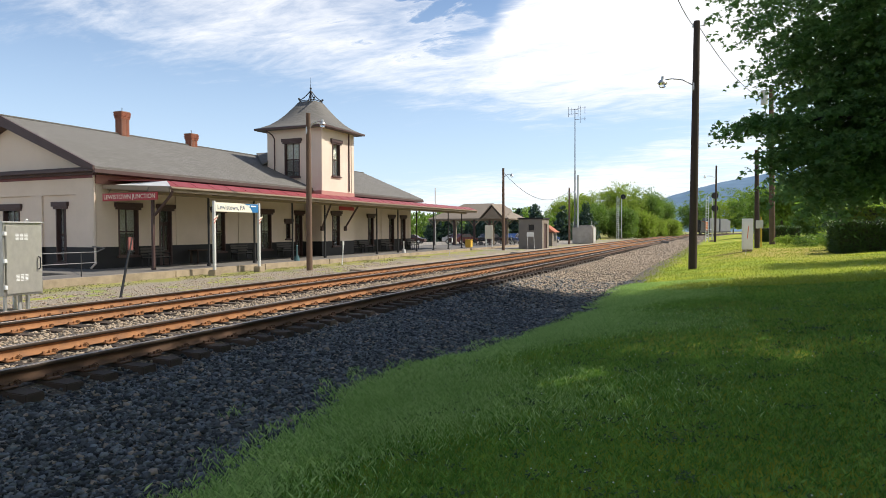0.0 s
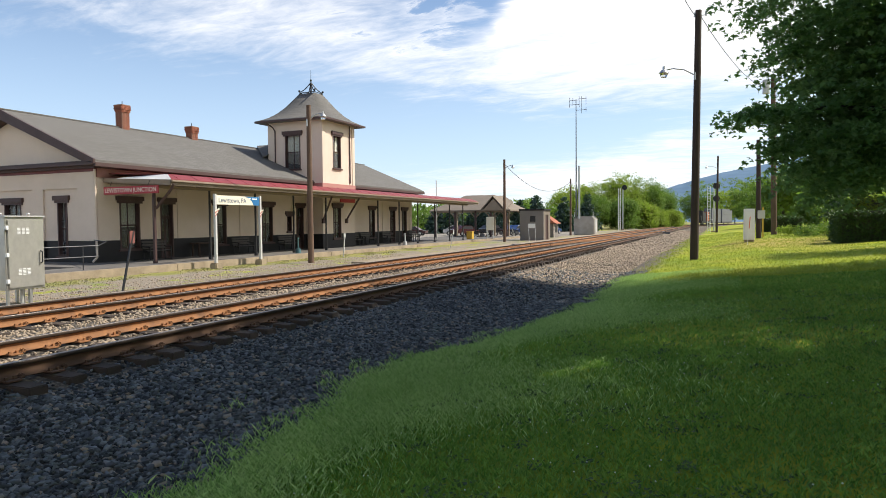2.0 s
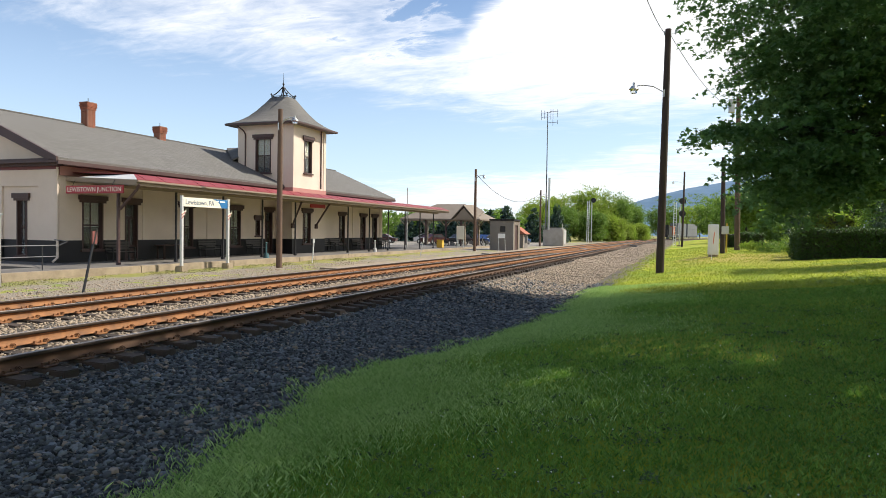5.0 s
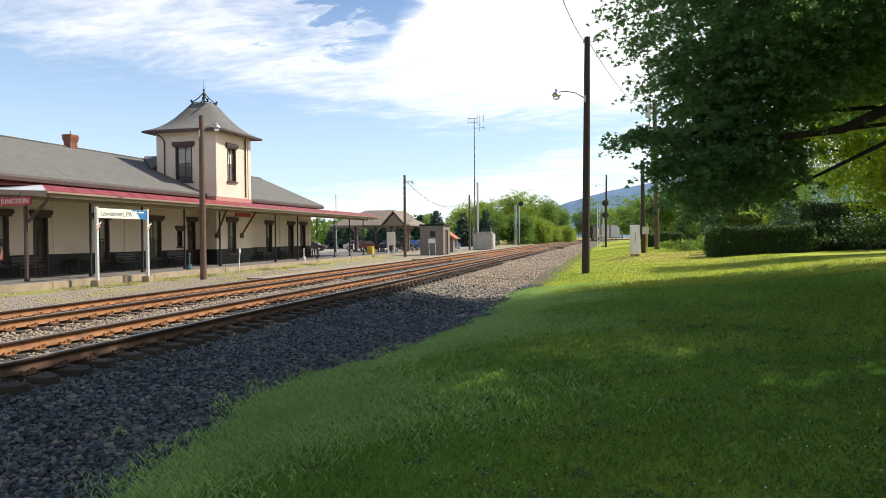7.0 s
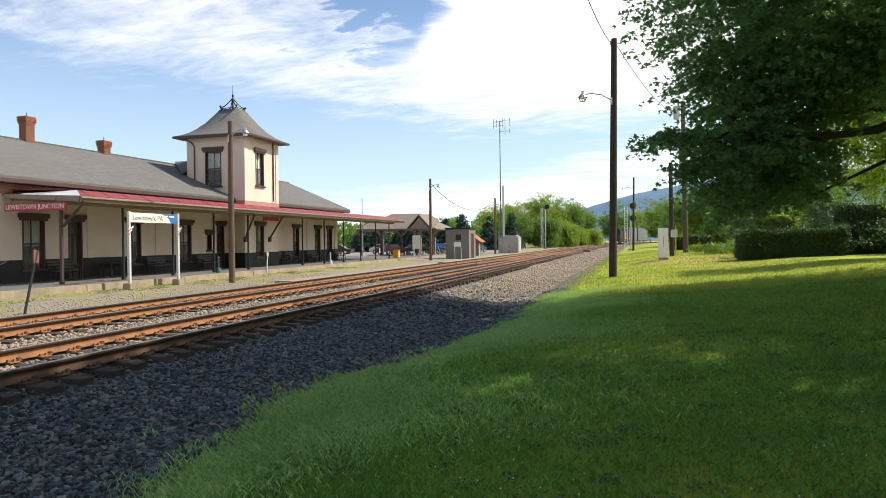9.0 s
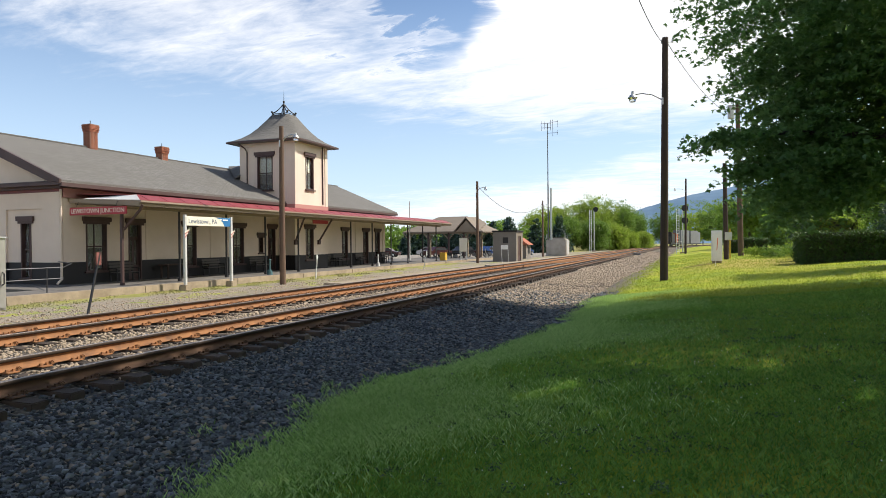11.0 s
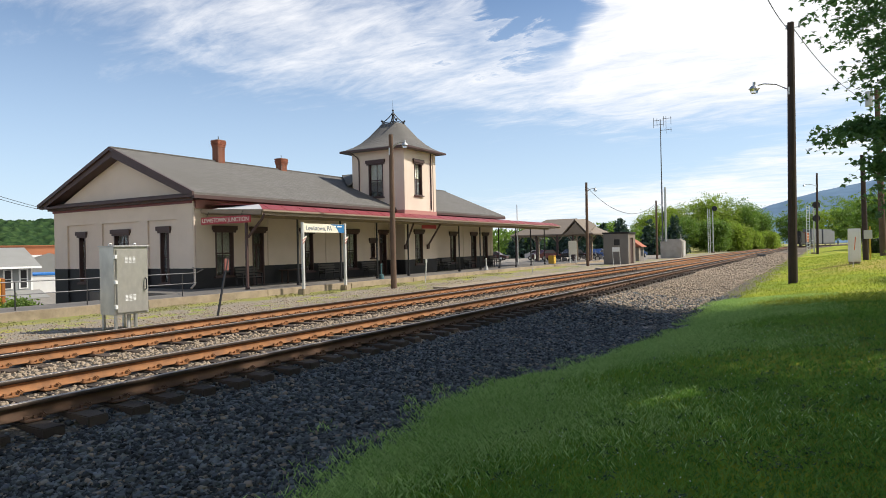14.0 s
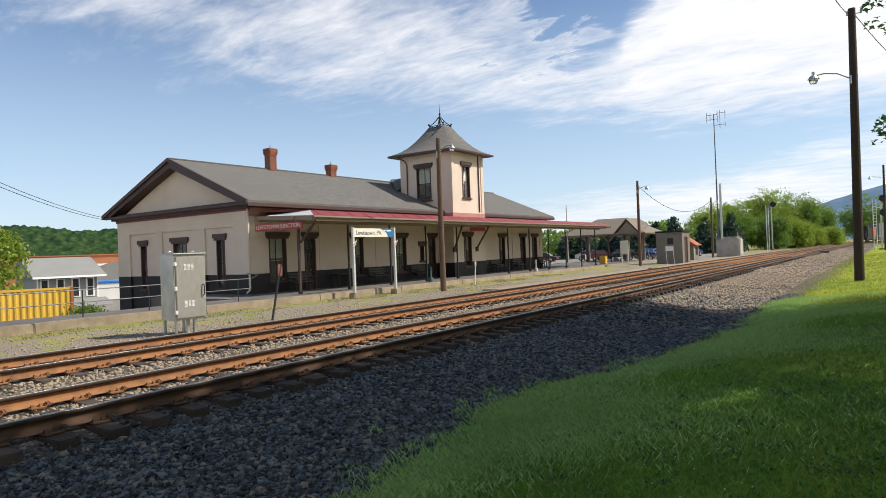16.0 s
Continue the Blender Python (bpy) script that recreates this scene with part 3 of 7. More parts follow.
for k, (xa, xb) in enumerate(RAILS):
    xc = (xa + xb) / 2
    tr = thing("railway_track", (xc, 0, -0.2), "rusty steel rails spiked to dark timber sleepers in stone ballast", "railway track", "pair of main line tracks", "structure")
    for x in (xa, xb):
        r = rail("rail", x, SHADEDRAIL if x == max(RAILS[0] + RAILS[1]) else RUST, tr, RAIL_PROFILE)
        rail("rail_head", x, HEADSIDE, r, ((-0.037, 0.002), (0.037, 0.002), (0.041, -0.004), (0.041, -0.046), (-0.041, -0.046), (-0.041, -0.004)))["label"] = "dark greasy rail head"
        rail("running_surface", x, POLISH, r, ((-0.031, 0.006), (0.031, 0.006), (0.034, 0.001), (-0.034, 0.001)))["label"] = "polished running surface"
    rnd_ = random.Random(5 + k)
    y, i, far_v, far_f = -3.0, 0, [], []
    while y < 330:
        xo, tw = rnd_.uniform(-0.05, 0.05), rnd_.uniform(-0.02, 0.02)
        if y < 75:
            t = new("sleeper", tie_me)
            t.parent = tr
            t.location = (xo, y, 0.2 - 0.192 + rnd_.uniform(-0.012, 0.004))
            t.rotation_euler = (0, 0, tw)
            if y < 45:
                for x in (xa, xb):
                    c = new("rail_fastening", shaded_clip_me if x == RAILS[0][0] else clip_me)
                    c.parent = tr
                    c.location = (x - xc, y, 0.2 - 0.19)
        else:
            cx_ = xc + bend(y)
            b0 = len(far_v)
            far_v += [(cx_ + sx * 1.3, y + sy * 0.115, z) for z in (-0.36, -0.185) for sx, sy in ((-1, -1), (1, -1), (1, 1), (-1, 1))]
            far_f += [(b0 + 4, b0 + 5, b0 + 6, b0 + 7), (b0, b0 + 1, b0 + 5, b0 + 4), (b0 + 1, b0 + 2, b0 + 6, b0 + 5), (b0 + 2, b0 + 3, b0 + 7, b0 + 6), (b0 + 3, b0, b0 + 4, b0 + 7)]
        y += 0.52 + rnd_.uniform(-0.03, 0.03)
        i += 1
    tagged(raw("distant_sleepers", far_v, far_f, TIEWOOD, tr), kind="stuff")
    tr.location.z += (0.025, 0.06)[k]

# ---- crossover between the two tracks ----
xo_ = thing("track_crossover", (-10.2, 70, -0.2), "rusty crossover rails joining the two tracks", "railway track", kind="structure")
for a_, b_ in ((RAILS[1][0], RAILS[0][0]), (RAILS[1][1], RAILS[0][1])):
    bm = B()
    for (p0, p1) in (((a_ + 0.09, 46), (a_ + 0.45, 55)), ((a_ + 0.45, 55), (b_ - 0.45, 85)), ((b_ - 0.45, 85), (b_ - 0.09, 94))):
        bar(bm, (p0[0], p0[1], -0.085), (p1[0], p1[1], -0.085), 0.07, 0.165)
    part("rail", bm, RUST, xo_)
for y in (45.5, 94.5):
    for x in (-13.5, -6.9):
        if (x < -10) == (y < 60):
            part("switch_machine", box(B(), x - 0.5, x + 0.5, y - 0.28, y + 0.28, -0.26, 0.02, 0.05), DARKSTEEL, xo_, "dark steel switch machine")
part("frog_plate", box(B(), -10.6, -9.8, 69.0, 71.0, -0.2, -0.02, 0.03), DARKSTEEL, xo_)

# ---- ballast stones ----
rng = np.random.default_rng(7)


def rocks(n, xs, ys, smin, smax, power=1.0):
    """Angular crushed stones: squashed, skewed boxes with their corners cut at random."""
    base = np.array([(-1, -1, -1), (1, -1, -1), (1, 1, -1), (-1, 1, -1), (-1, -1, 1), (1, -1, 1), (1, 1, 1), (-1, 1, 1)], float) * 0.5
    u = rng.random(n) ** power
    px = rng.uniform(xs[0], xs[1], n)
    py = ys[0] + (ys[1] - ys[0]) * u
    pz = np.array([gz(a, b) for a, b in zip(px, py)])
    s = rng.uniform(smin, smax, n)
    v = base[None] + rng.uniform(-0.24, 0.24, (n, 8, 3))
    v *= (s[:, None] * rng.uniform(0.42, 1.6, (n, 3)))[:, None, :]
    q = rng.normal(size=(n, 4))
    q /= np.linalg.norm(q, axis=1)[:, None]
    w, x, y, z = q.T
    R = np.stack([1 - 2 * (y * y + z * z), 2 * (x * y - z * w), 2 * (x * z + y * w), 2 * (x * y + z * w), 1 - 2 * (x * x + z * z), 2 * (y * z - x * w), 2 * (x * z - y * w), 2 * (y * z + x * w), 1 - 2 * (x * x + y * y)], 1).reshape(n, 3, 3)
    v = np.einsum("nij,nkj->nki", R, v) * np.array((1, 1, 0.72))
    v += np.stack([px, py, pz + s * rng.uniform(-0.1, 0.3, n)], 1)[:, None, :]
    f = np.array([(0, 3, 2, 1), (4, 5, 6, 7), (0, 1, 5, 4), (1, 2, 6, 5), (2, 3, 7, 6), (3, 0, 4, 7)])
    return v.reshape(-1, 3), (f[None] + (np.arange(n) * 8)[:, None, None]).reshape(-1, 4)


def join(*sets):
    vs, fs, o = [], [], 0
    for v, f in sets:
        vs.append(v)
        fs.append(f + o)
        o += len(v)
    return np.concatenate(vs), np.concatenate(fs)


v, f = join(rocks(56000, (-7.0, -3.45), (2.0, 17.0), 0.020, 0.052, 1.15), rocks(2200, (-7.4, -6.9), (2.0, 24.0), 0.02, 0.045), rocks(2500, (-3.5, -2.5), (11.0, 20.0), 0.025, 0.06), rocks(7500, (-6.95, -2.6), (16.0, 27.0), 0.03, 0.065, 1.2))
tagged(raw("ballast_stones", v, f, STONE), "loose angular crushed stone on the shoulder, dark for tree shade", "ballast", kind="stuff")
# shoulder stones past the tree shade take this paler tone for sunlight
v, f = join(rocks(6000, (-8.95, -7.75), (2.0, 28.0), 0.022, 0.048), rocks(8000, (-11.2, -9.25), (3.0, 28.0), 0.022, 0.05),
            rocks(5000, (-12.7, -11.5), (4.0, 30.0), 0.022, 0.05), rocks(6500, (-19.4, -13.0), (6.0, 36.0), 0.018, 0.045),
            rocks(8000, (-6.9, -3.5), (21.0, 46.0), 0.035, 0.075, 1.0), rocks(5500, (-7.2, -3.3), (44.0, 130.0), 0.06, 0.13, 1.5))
tagged(raw("track_stones", v, f, PALESTONE), "pale tan crushed stone between the rails, sunlit tone on the shoulder", "ballast", kind="stuff")

# ---- station building ----
st = thing("station_building", (-32.4, 38.0, PLAT_Z), "old cream railway station with dark base, shingle roof and square tower", "station")
X0, XB, Y0, Y1, ZB, ZD, ZE = WALL_X, -38.5, GABLE_Y, 54.6, -1.9, 0.90, 4.30
TX, TXB, TY0, TY1, TZ = -25.1, -29.6, 37.75, 42.0, 8.88
FRONT = [  # openings of the track side: y0, y1, z0, z1, kind
    (22.55, 23.72, 0.45, 2.78, "blind"), (25.02, 25.85, PLAT_Z, 2.78, "door"), (28.85, 29.85, 0.45, 2.78, "blind"), (33.05, 34.10, 0.45, 2.78, "blind"),
    (35.62, 36.12, 1.10, 2.20, "small"), (36.65, 37.45, PLAT_Z, 2.78, "door"), (46.55, 47.50, 0.45, 2.78, "blind"), (50.25, 51.20, PLAT_Z, 2.78, "door"), (52.50, 53.45, 0.45, 2.78, "plain")]
GABLE = [(-36.20, -35.60, 0.12, 2.74, "plain"), (-32.95, -31.70, 0.45, 2.76, "plain"), (-29.10, -28.42, 0.15, 2.80, "plain")]
TW_F = [(39.05, 40.05, 0.55, 2.80, "blind")]
fh, gh = [o[:4] for o in FRONT], [o[:4] for o in GABLE]

bm = B()
wall(bm, "x", X0 - 0.35, X0, Y0, Y1, ZD, ZE, fh)
wall(bm, "y", Y0, Y0 + 0.35, XB, X0 - 0.351, ZD, ZE, gh)
wall(bm, "y", Y1 - 0.35, Y1, XB, X0 - 0.351, ZD, ZE)
wall(bm, "x", XB, XB + 0.35, Y0 + 0.351, Y1 - 0.351, ZD, ZE)
part("upper_wall", bm, CREAM, st)
bm = B()
wall(bm, "x", X0 - 0.35, X0 + 0.006, Y0 - 0.006, Y1, ZB, ZD, fh)
wall(bm, "y", Y0 - 0.006, Y0 + 0.35, XB, X0 - 0.351, ZB, ZD, gh)
wall(bm, "y", Y1 - 0.35, Y1, XB, X0 - 0.351, ZB, ZD)
wall(bm, "x", XB, XB + 0.35, Y0 + 0.351, Y1 - 0.351, ZB, ZD)
part("wall_base", bm, CHARCOAL, st, "charcoal painted wall base")
bm = B()
box(bm, X0 - 0.36, XB + 0.36, Y0 + 0.36, Y1 - 0.36, ZB, PLAT_Z - 0.02)
part("inner_floor", bm, ROOM, st)
bm = B()
box(bm, X0 - 0.36, XB + 0.36, Y0 + 0.36, Y1 - 0.36, ZE - 0.1, ZE)
box(bm, X0 - 4.0, X0 - 4.1, Y0 + 0.4, Y1 - 0.4, PLAT_Z, ZE - 0.1)
part("inner_partition", bm, ROOM, st)
# raised wall frames on the gable: corner piers and a band over recessed panels
for a, b in ((-38.5, -37.2), (-34.6, -33.9), (-30.7, -29.97), (-27.6, -26.5)):
    bm = B()
    box(bm, a, b, Y0 - 0.10, Y0, ZD, 3.36)
    part("pier", bm, CREAM, st)
    bm = B()
    box(bm, a, b, Y0 - 0.105, Y0 - 0.006, ZB, ZD)
    part("pier_base", bm, CHARCOAL, st)
bm = B()
box(bm, -38.5, X0, Y0 - 0.10, Y0, 3.36, 4.10)
part("wall_band", bm, CREAM, st)
for y in (21.55, 26.35, 31.2, 36.3, 44.2, 49.0, 54.2):
    bm = B()
    box(bm, X0, X0 + 0.045, y - 0.22, y + 0.22, ZD, 3.75)
    part("pier", bm, CREAM, st)
# gable field, cornices
GX = -32.25
ZA = 7.15
SL = (ZA - 4.40) / (GX - (-25.78)) * -1
bm = B()
poly(bm, [(XB, Y0 + 0.02, ZE), (X0, Y0 + 0.02, ZE), (GX, Y0 + 0.02, ZA - 0.25)], (0, 0.3, 0))
part("gable_field", bm, CREAM, st)
for z0, z1, d in ((4.10, 4.24, 0.12), (4.24, 4.36, 0.30), (4.36, 4.47, 0.58), (4.47, 4.60, 0.20)):
    bm = B()
    box(bm, XB - d, X0 + d, Y0 - d, Y0 + 0.01, z0, z1)
    part("cornice", bm, MAROON if z0 < 4.2 else BROWN, st)
bm = B()
box(bm, X0, X0 + 0.10, Y0 + 0.02, Y1, 3.85, 4.30)
part("frieze", bm, PINKISH, st, "faded red painted frieze board")
# main roof with a hipped far end
EX, BX, RY0, RY1, RE = -25.78, -39.2, 20.68, 55.4, 56.0
RH = 55.78
TH = 0.17
bm = B()
poly(bm, [(EX, RY0, 4.40), (EX, RY1 + 0.4, 4.40), (GX, RH, ZA), (GX, RY0, ZA)], (0, 0, TH))
part("roof_slope", bm, SHINGLE, st)
bm = B()
poly(bm, [(BX, RY0, 4.40), (GX, RY0, ZA), (GX, RH, ZA), (BX, RY1 + 0.4, 4.40)], (0, 0, TH))
part("roof_slope", bm, SHINGLE, st)
bm = B()
poly(bm, [(EX, RY1 + 0.4, 4.40), (BX, RY1 + 0.4, 4.40), (GX, RH, ZA)], (0, 0, TH))
part("roof_slope", bm, SHINGLE, st)
bm = B()
box(bm, GX - 0.12, GX + 0.12, RY0, RH, ZA + TH - 0.03, ZA + TH + 0.03)
part("ridge_cap", bm, SHINGLE, st)
for sx, ex in ((1, EX), (-1, BX)):
    bm = B()
    p = [(ex + sx * 0.02, RY0 - 0.05, 4.40), (ex + sx * 0.02, RY0 - 0.05, 4.60), (GX, RY0 - 0.05, ZA + 0.19), (GX, RY0 - 0.05, ZA - 0.01)]
    poly(bm, p, (0, 0.10, 0))
    part("bargeboard", bm, BROWN, st)
    bm = B()
    p = [(ex, RY0 + 0.06, 4.50), (GX, RY0 + 0.06, ZA - 0.02), (GX, RY0 + 0.06, ZA - 0.35), (ex - sx * 0.75, RY0 + 0.06, 4.50)]
    poly(bm, p, (0, 0.58, 0))
    part("raking_soffit", bm, BROWN, st)
bm = B()
box(bm, EX - 0.06, EX + 0.06, RY0 + 0.02, RY1 + 0.4, 4.28, 4.45)
box(bm, EX - 0.9, EX - 0.06, RY0 + 0.6, RY1 + 0.3, 4.26, 4.33)
part("eaves_gutter", bm, BROWN, st)
# cross gable behind the tower
CY = (TY0 + TY1) / 2
bm = B()
poly(bm, [(-29.55, CY, 7.42), (-29.55, CY - 2.75, 6.22), (GX, CY - 0.05, 7.42)], (0, 0, 0.1))
poly(bm, [(-29.55, CY, 7.42), (-29.55, CY + 2.75, 6.22), (GX, CY + 0.05, 7.42)], (0, 0, 0.1))
part("cross_roof", bm, SHINGLE, st)


def window(parent, axis, c, o, arch=True, out=1):
    """A tall sash window in an opening; axis "x": the wall faces +x at c; "y": it faces -y at c."""
    a0, a1, z0, z1, kind = o

    def bx(bm, d0, d1, p, q, r, s):
        if axis == "x":
            return box(bm, c + d0, c + d1, p, q, r, s)
        return box(bm, p, q, c - d0, c - d1, r, s)

    w = part("door" if kind == "door" else "window", wall_ring(bx, a0, a1, z0, z1), BROWN, parent)
    bm = B()
    bx(bm, -0.02, 0.13, a0 - 0.20, a1 + 0.20, z1 + 0.02, z1 + 0.24)
    bx(bm, -0.02, 0.07, a0 - 0.14, a1 + 0.14, z1 - 0.10, z1 + 0.02)
    part("lintel", bm, BROWN, w)
    if kind != "door":
        bm = B()
        bx(bm, -0.02, 0.12, a0 - 0.10, a1 + 0.10, z0 - 0.09, z0)
        part("sill", bm, BROWN, w)
    bm = B()
    am, zm = (a0 + a1) / 2, (z0 + z1) / 2
    if kind == "door":
        zt = z0 + 2.15
        bx(bm, -0.20, -0.14, a0 + 0.06, a1 - 0.06, z0 + 0.01, z0 + 0.75)
        bx(bm, -0.20, -0.14, a0 + 0.06, a1 - 0.06, zt - 0.1, zt + 0.06)
        bx(bm, -0.20, -0.14, am - 0.05, am + 0.05, z0 + 0.75, zt)
        bx(bm, -0.20, -0.14, a0 + 0.06, a0 + 0.15, z0 + 0.75, zt)
        bx(bm, -0.20, -0.14, a1 - 0.15, a1 - 0.06, z0 + 0.75, zt)
    else:
        bx(bm, -0.19, -0.14, a0 + 0.06, a1 - 0.06, zm - 0.035, zm + 0.035)
        if a1 - a0 > 0.55:
            bx(bm, -0.18, -0.14, am - 0.02, am + 0.02, z0 + 0.06, z1 - 0.06)
    part("sash", bm, BROWN, w)
    for r, s in ((z0 + 0.06, zm - 0.03), (zm + 0.03, z1 - 0.06)):
        bm = B()
        bx(bm, -0.172, -0.166, a0 + 0.06, a1 - 0.06, r, s)
        g = part("pane", bm, GLASS, w)
        g.visible_shadow = False
    if kind == "blind":
        bm = B()
        bx(bm, -0.235, -0.228, a0 + 0.05, a1 - 0.05, zm - 0.08, z1 - 0.05)
        part("blind", bm, BLIND, w, "half drawn cream blind")
    return w


def wall_ring(bx, a0, a1, z0, z1):
    bm = B()
    bx(bm, -0.24, 0.03, a0, a0 + 0.07, z0, z1)
    bx(bm, -0.24, 0.03, a1 - 0.07, a1, z0, z1)
    bx(bm, -0.24, 0.03, a0 + 0.07, a1 - 0.07, z1 - 0.07, z1)
    bx(bm, -0.24, 0.03, a0 + 0.07, a1 - 0.07, z0, z0 + 0.05)
    return bm


for o in FRONT:
    window(st, "x", X0, o)
for o in GABLE:
    window(st, "y", Y0, o)

# chimneys, brick by brick
brick_bm = B()
box(brick_bm, -0.1, 0.1, -0.048, 0.048, -0.029, 0.029, 0.004)
brick_me = bpy.data.meshes.new("brick")
brick_bm.to_mesh(brick_me)
brick_bm.free()
brick_me.materials.append(BRICK)


def chimney(x, y, w, z0, z1):
    bm = B()
    box(bm, x - w / 2, x + w / 2, y - w / 2, y + w / 2, z0, z1 - 0.02)
    c = part("chimney", bm, MORTAR, st, "old red brick chimney with a corbelled head")
    o = ORG[c]
    rows = int((z1 - 6.9) / 0.068)
    for r in range(rows):
        z = z1 - 0.034 - r * 0.068
        gr = 0.065 if r in (0, 1, 2, 3) else (0.035 if r in (4, 5) else 0.0)
        h = w / 2 + gr
        n = max(2, round(2 * h / 0.21))
        for side in range(2):
            for i in range(n):
                t = -h + (i + 0.5 + (0.25 if r % 2 else -0.05)) * 2 * h / n
                t = max(-h + 0.1, min(h - 0.1, t))
                b = new("brick", brick_me)
                b.parent = c
                if side == 0:      # towards the camera, -y
                    b.location = Vector((x + t, y - h + 0.03, z)) - o
                else:              # towards the tracks, +x
                    b.location = Vector((x + h - 0.03, y + t, z)) - o
                    b.rotation_euler = (0, 0, math.pi / 2)
    bm = B()
    box(bm, x - w / 2 - 0.05, x + w / 2 + 0.05, y - w / 2 - 0.05, y + w / 2 + 0.05, z1, z1 + 0.04, 0.01)
    part("chimney_cap", bm, MORTAR, c)
    bm = B()
    rod(bm, (x, y, z1), (x, y, z1 + 0.28), 0.02, 0.02, 6)
    part("vent_pipe", bm, BLACK, c)


chimney(-32.2, 27.8, 0.52, 6.6, 8.58)
chimney(-32.2, 33.2, 0.52, 6.6, 8.03)

# ---- tower ----
tw_f = [(39.12, 40.14, 5.50, 7.85, "blind")]
tw_s = [(-28.12, -26.85, 5.40, 7.82, "blind")]
for w_ in ((("x", TX - 0.3, TX, TY0, TY1, ZD, TZ), [TW_F[0][:4], tw_f[0][:4]]), (("y", TY0, TY0 + 0.3, TXB, TX - 0.301, 4.0, TZ), [tw_s[0][:4]]),
           (("y", TY0, TY0 + 0.3, X0, TX - 0.301, ZD, 4.0), []), (("y", TY1 - 0.3, TY1, TXB, TX - 0.301, ZD, TZ), []), (("x", TXB, TXB + 0.3, TY0 + 0.301, TY1 - 0.301, 4.0, TZ), [])):
    part("tower_wall", wall(B(), *w_[0], w_[1]), CREAM, st, "cream stucco tower wall")
bm = B()
wall(bm, "x", TX - 0.3, TX + 0.006, TY0 - 0.006, TY1, ZB, ZD, [TW_F[0][:4]])
wall(bm, "y", TY0 - 0.006, TY0 + 0.3, X0, TX - 0.301, ZB, ZD)
wall(bm, "y", TY1 - 0.3, TY1 + 0.006, X0, TX - 0.301, ZB, ZD)
part("wall_base", bm, CHARCOAL, st)
bm = B()
box(bm, TX - 0.5, TXB + 0.4, TY0 + 0.32, TY1 - 0.32, 5.2, 5.3)
box(bm, TX - 0.5, TXB + 0.4, TY0 + 0.32, TY1 - 0.32, 8.5, 8.6)
part("inner_floor", bm, ROOM, st)
bm = B()
box(bm, TX, TX + 0.05, TY0 - 0.05, TY1 + 0.05, 4.05, 4.40)
box(bm, TX - 1.2, TX, TY0 - 0.05, TY0, 4.05, 4.40)
part("frieze", bm, PINKISH, st)
for y0_, y1_ in ((TY0, TY0 + 0.34), (TY1 - 0.34, TY1)):
    bm = B()
    box(bm, TX, TX + 0.05, y0_, y1_, 4.40, TZ - 0.25)
    part("pier", bm, CREAM, st)
window(st, "x", TX, TW_F[0])
window(st, "x", TX, tw_f[0])
window(st, "y", TY0, tw_s[0])
# bell-cast roof
cx, cy = (TX + TXB) / 2, (TY0 + TY1) / 2
hw, hd = (TX - TXB) / 2, (TY1 - TY0) / 2
rings = [(0.61, 8.71), (0.63, 8.82), (0.32, 8.93), (-0.08, 9.14), (-0.48, 9.46), (-0.88, 9.91), (-1.22, 10.39), (-1.60, 10.95)]
vv_, ff_ = [], []
for d, z in rings:
    a_, b_ = hw + d, hd + d
    vv_ += [(cx - a_, cy - b_, z), (cx + a_, cy - b_, z), (cx + a_, cy + b_, z), (cx - a_, cy + b_, z)]
for j in range(len(rings) - 1):
    for i in range(4):
        ff_.append((j * 4 + i, j * 4 + (i + 1) % 4, j * 4 + 4 + (i + 1) % 4, j * 4 + 4 + i))
ff_ += [(3, 2, 1, 0), tuple(len(rings) * 4 - 4 + i for i in range(4))]
troof = raw("tower_roof", vv_, ff_, SHINGLE, st, "bell-cast grey shingle tower roof")
bm = B()
for s0 in (-1, 1):
    a_, b_ = hw + 0.63, hd + 0.63
    box(bm, cx - a_, cx + a_, cy + s0 * b_ - 0.03, cy + s0 * b_ + 0.03, 8.69, 8.80)
    box(bm, cx + s0 * a_ - 0.03, cx + s0 * a_ + 0.03, cy - b_ + 0.03, cy + b_ - 0.03, 8.69, 8.80)
part("gutter", bm, BROWN, troof)
tube_pts = [(TXB + 0.35, TY0 - 0.60, 8.66), (TXB + 0.60, TY0 - 0.2, 8.36), (TXB + 0.66, TY0 - 0.06, 8.12), (TXB + 0.66, TY0 - 0.06, 5.5)]
bm = B()
tube(bm, tube_pts, 0.045, 8)
part("downpipe", bm, BROWN, st)
bm = B()
tube(bm, [(TX + 0.06, TY1 - 0.7, 8.69), (TX + 0.06, TY1 - 0.7, 4.5)], 0.045, 8)
part("downpipe", bm, BROWN, st)
# iron cresting and finial
bm = B()
ta, tb, tz = hw - 1.60, hd - 1.60, 10.95
for s0 in (-1, 1):
    rod(bm, (cx - ta, cy + s0 * tb, tz + 0.06), (cx + ta, cy + s0 * tb, tz + 0.06), 0.03, 0.03, 6)
    rod(bm, (cx + s0 * ta, cy - tb, tz + 0.06), (cx + s0 * ta, cy + tb, tz + 0.06), 0.03, 0.03, 6)
    for s1 in (-1, 1):
        ball(bm, (cx + s0 * ta, cy + s1 * tb, tz + 0.2), 0.085, 1)
        pts = [(cx + s0 * ta * k, cy + s1 * tb * k, tz + 0.12 + 0.75 * (1 - k) ** 1.6) for k in (1, 0.8, 0.6, 0.4, 0.2, 0.05)]
        tube(bm, pts, 0.035, 6)
cres = part("roof_cresting", bm, BLACK, troof, "black iron scrollwork cresting")
bm = B()
rod(bm, (cx, cy, tz), (cx, cy, tz + 1.0), 0.07, 0.04, 8)
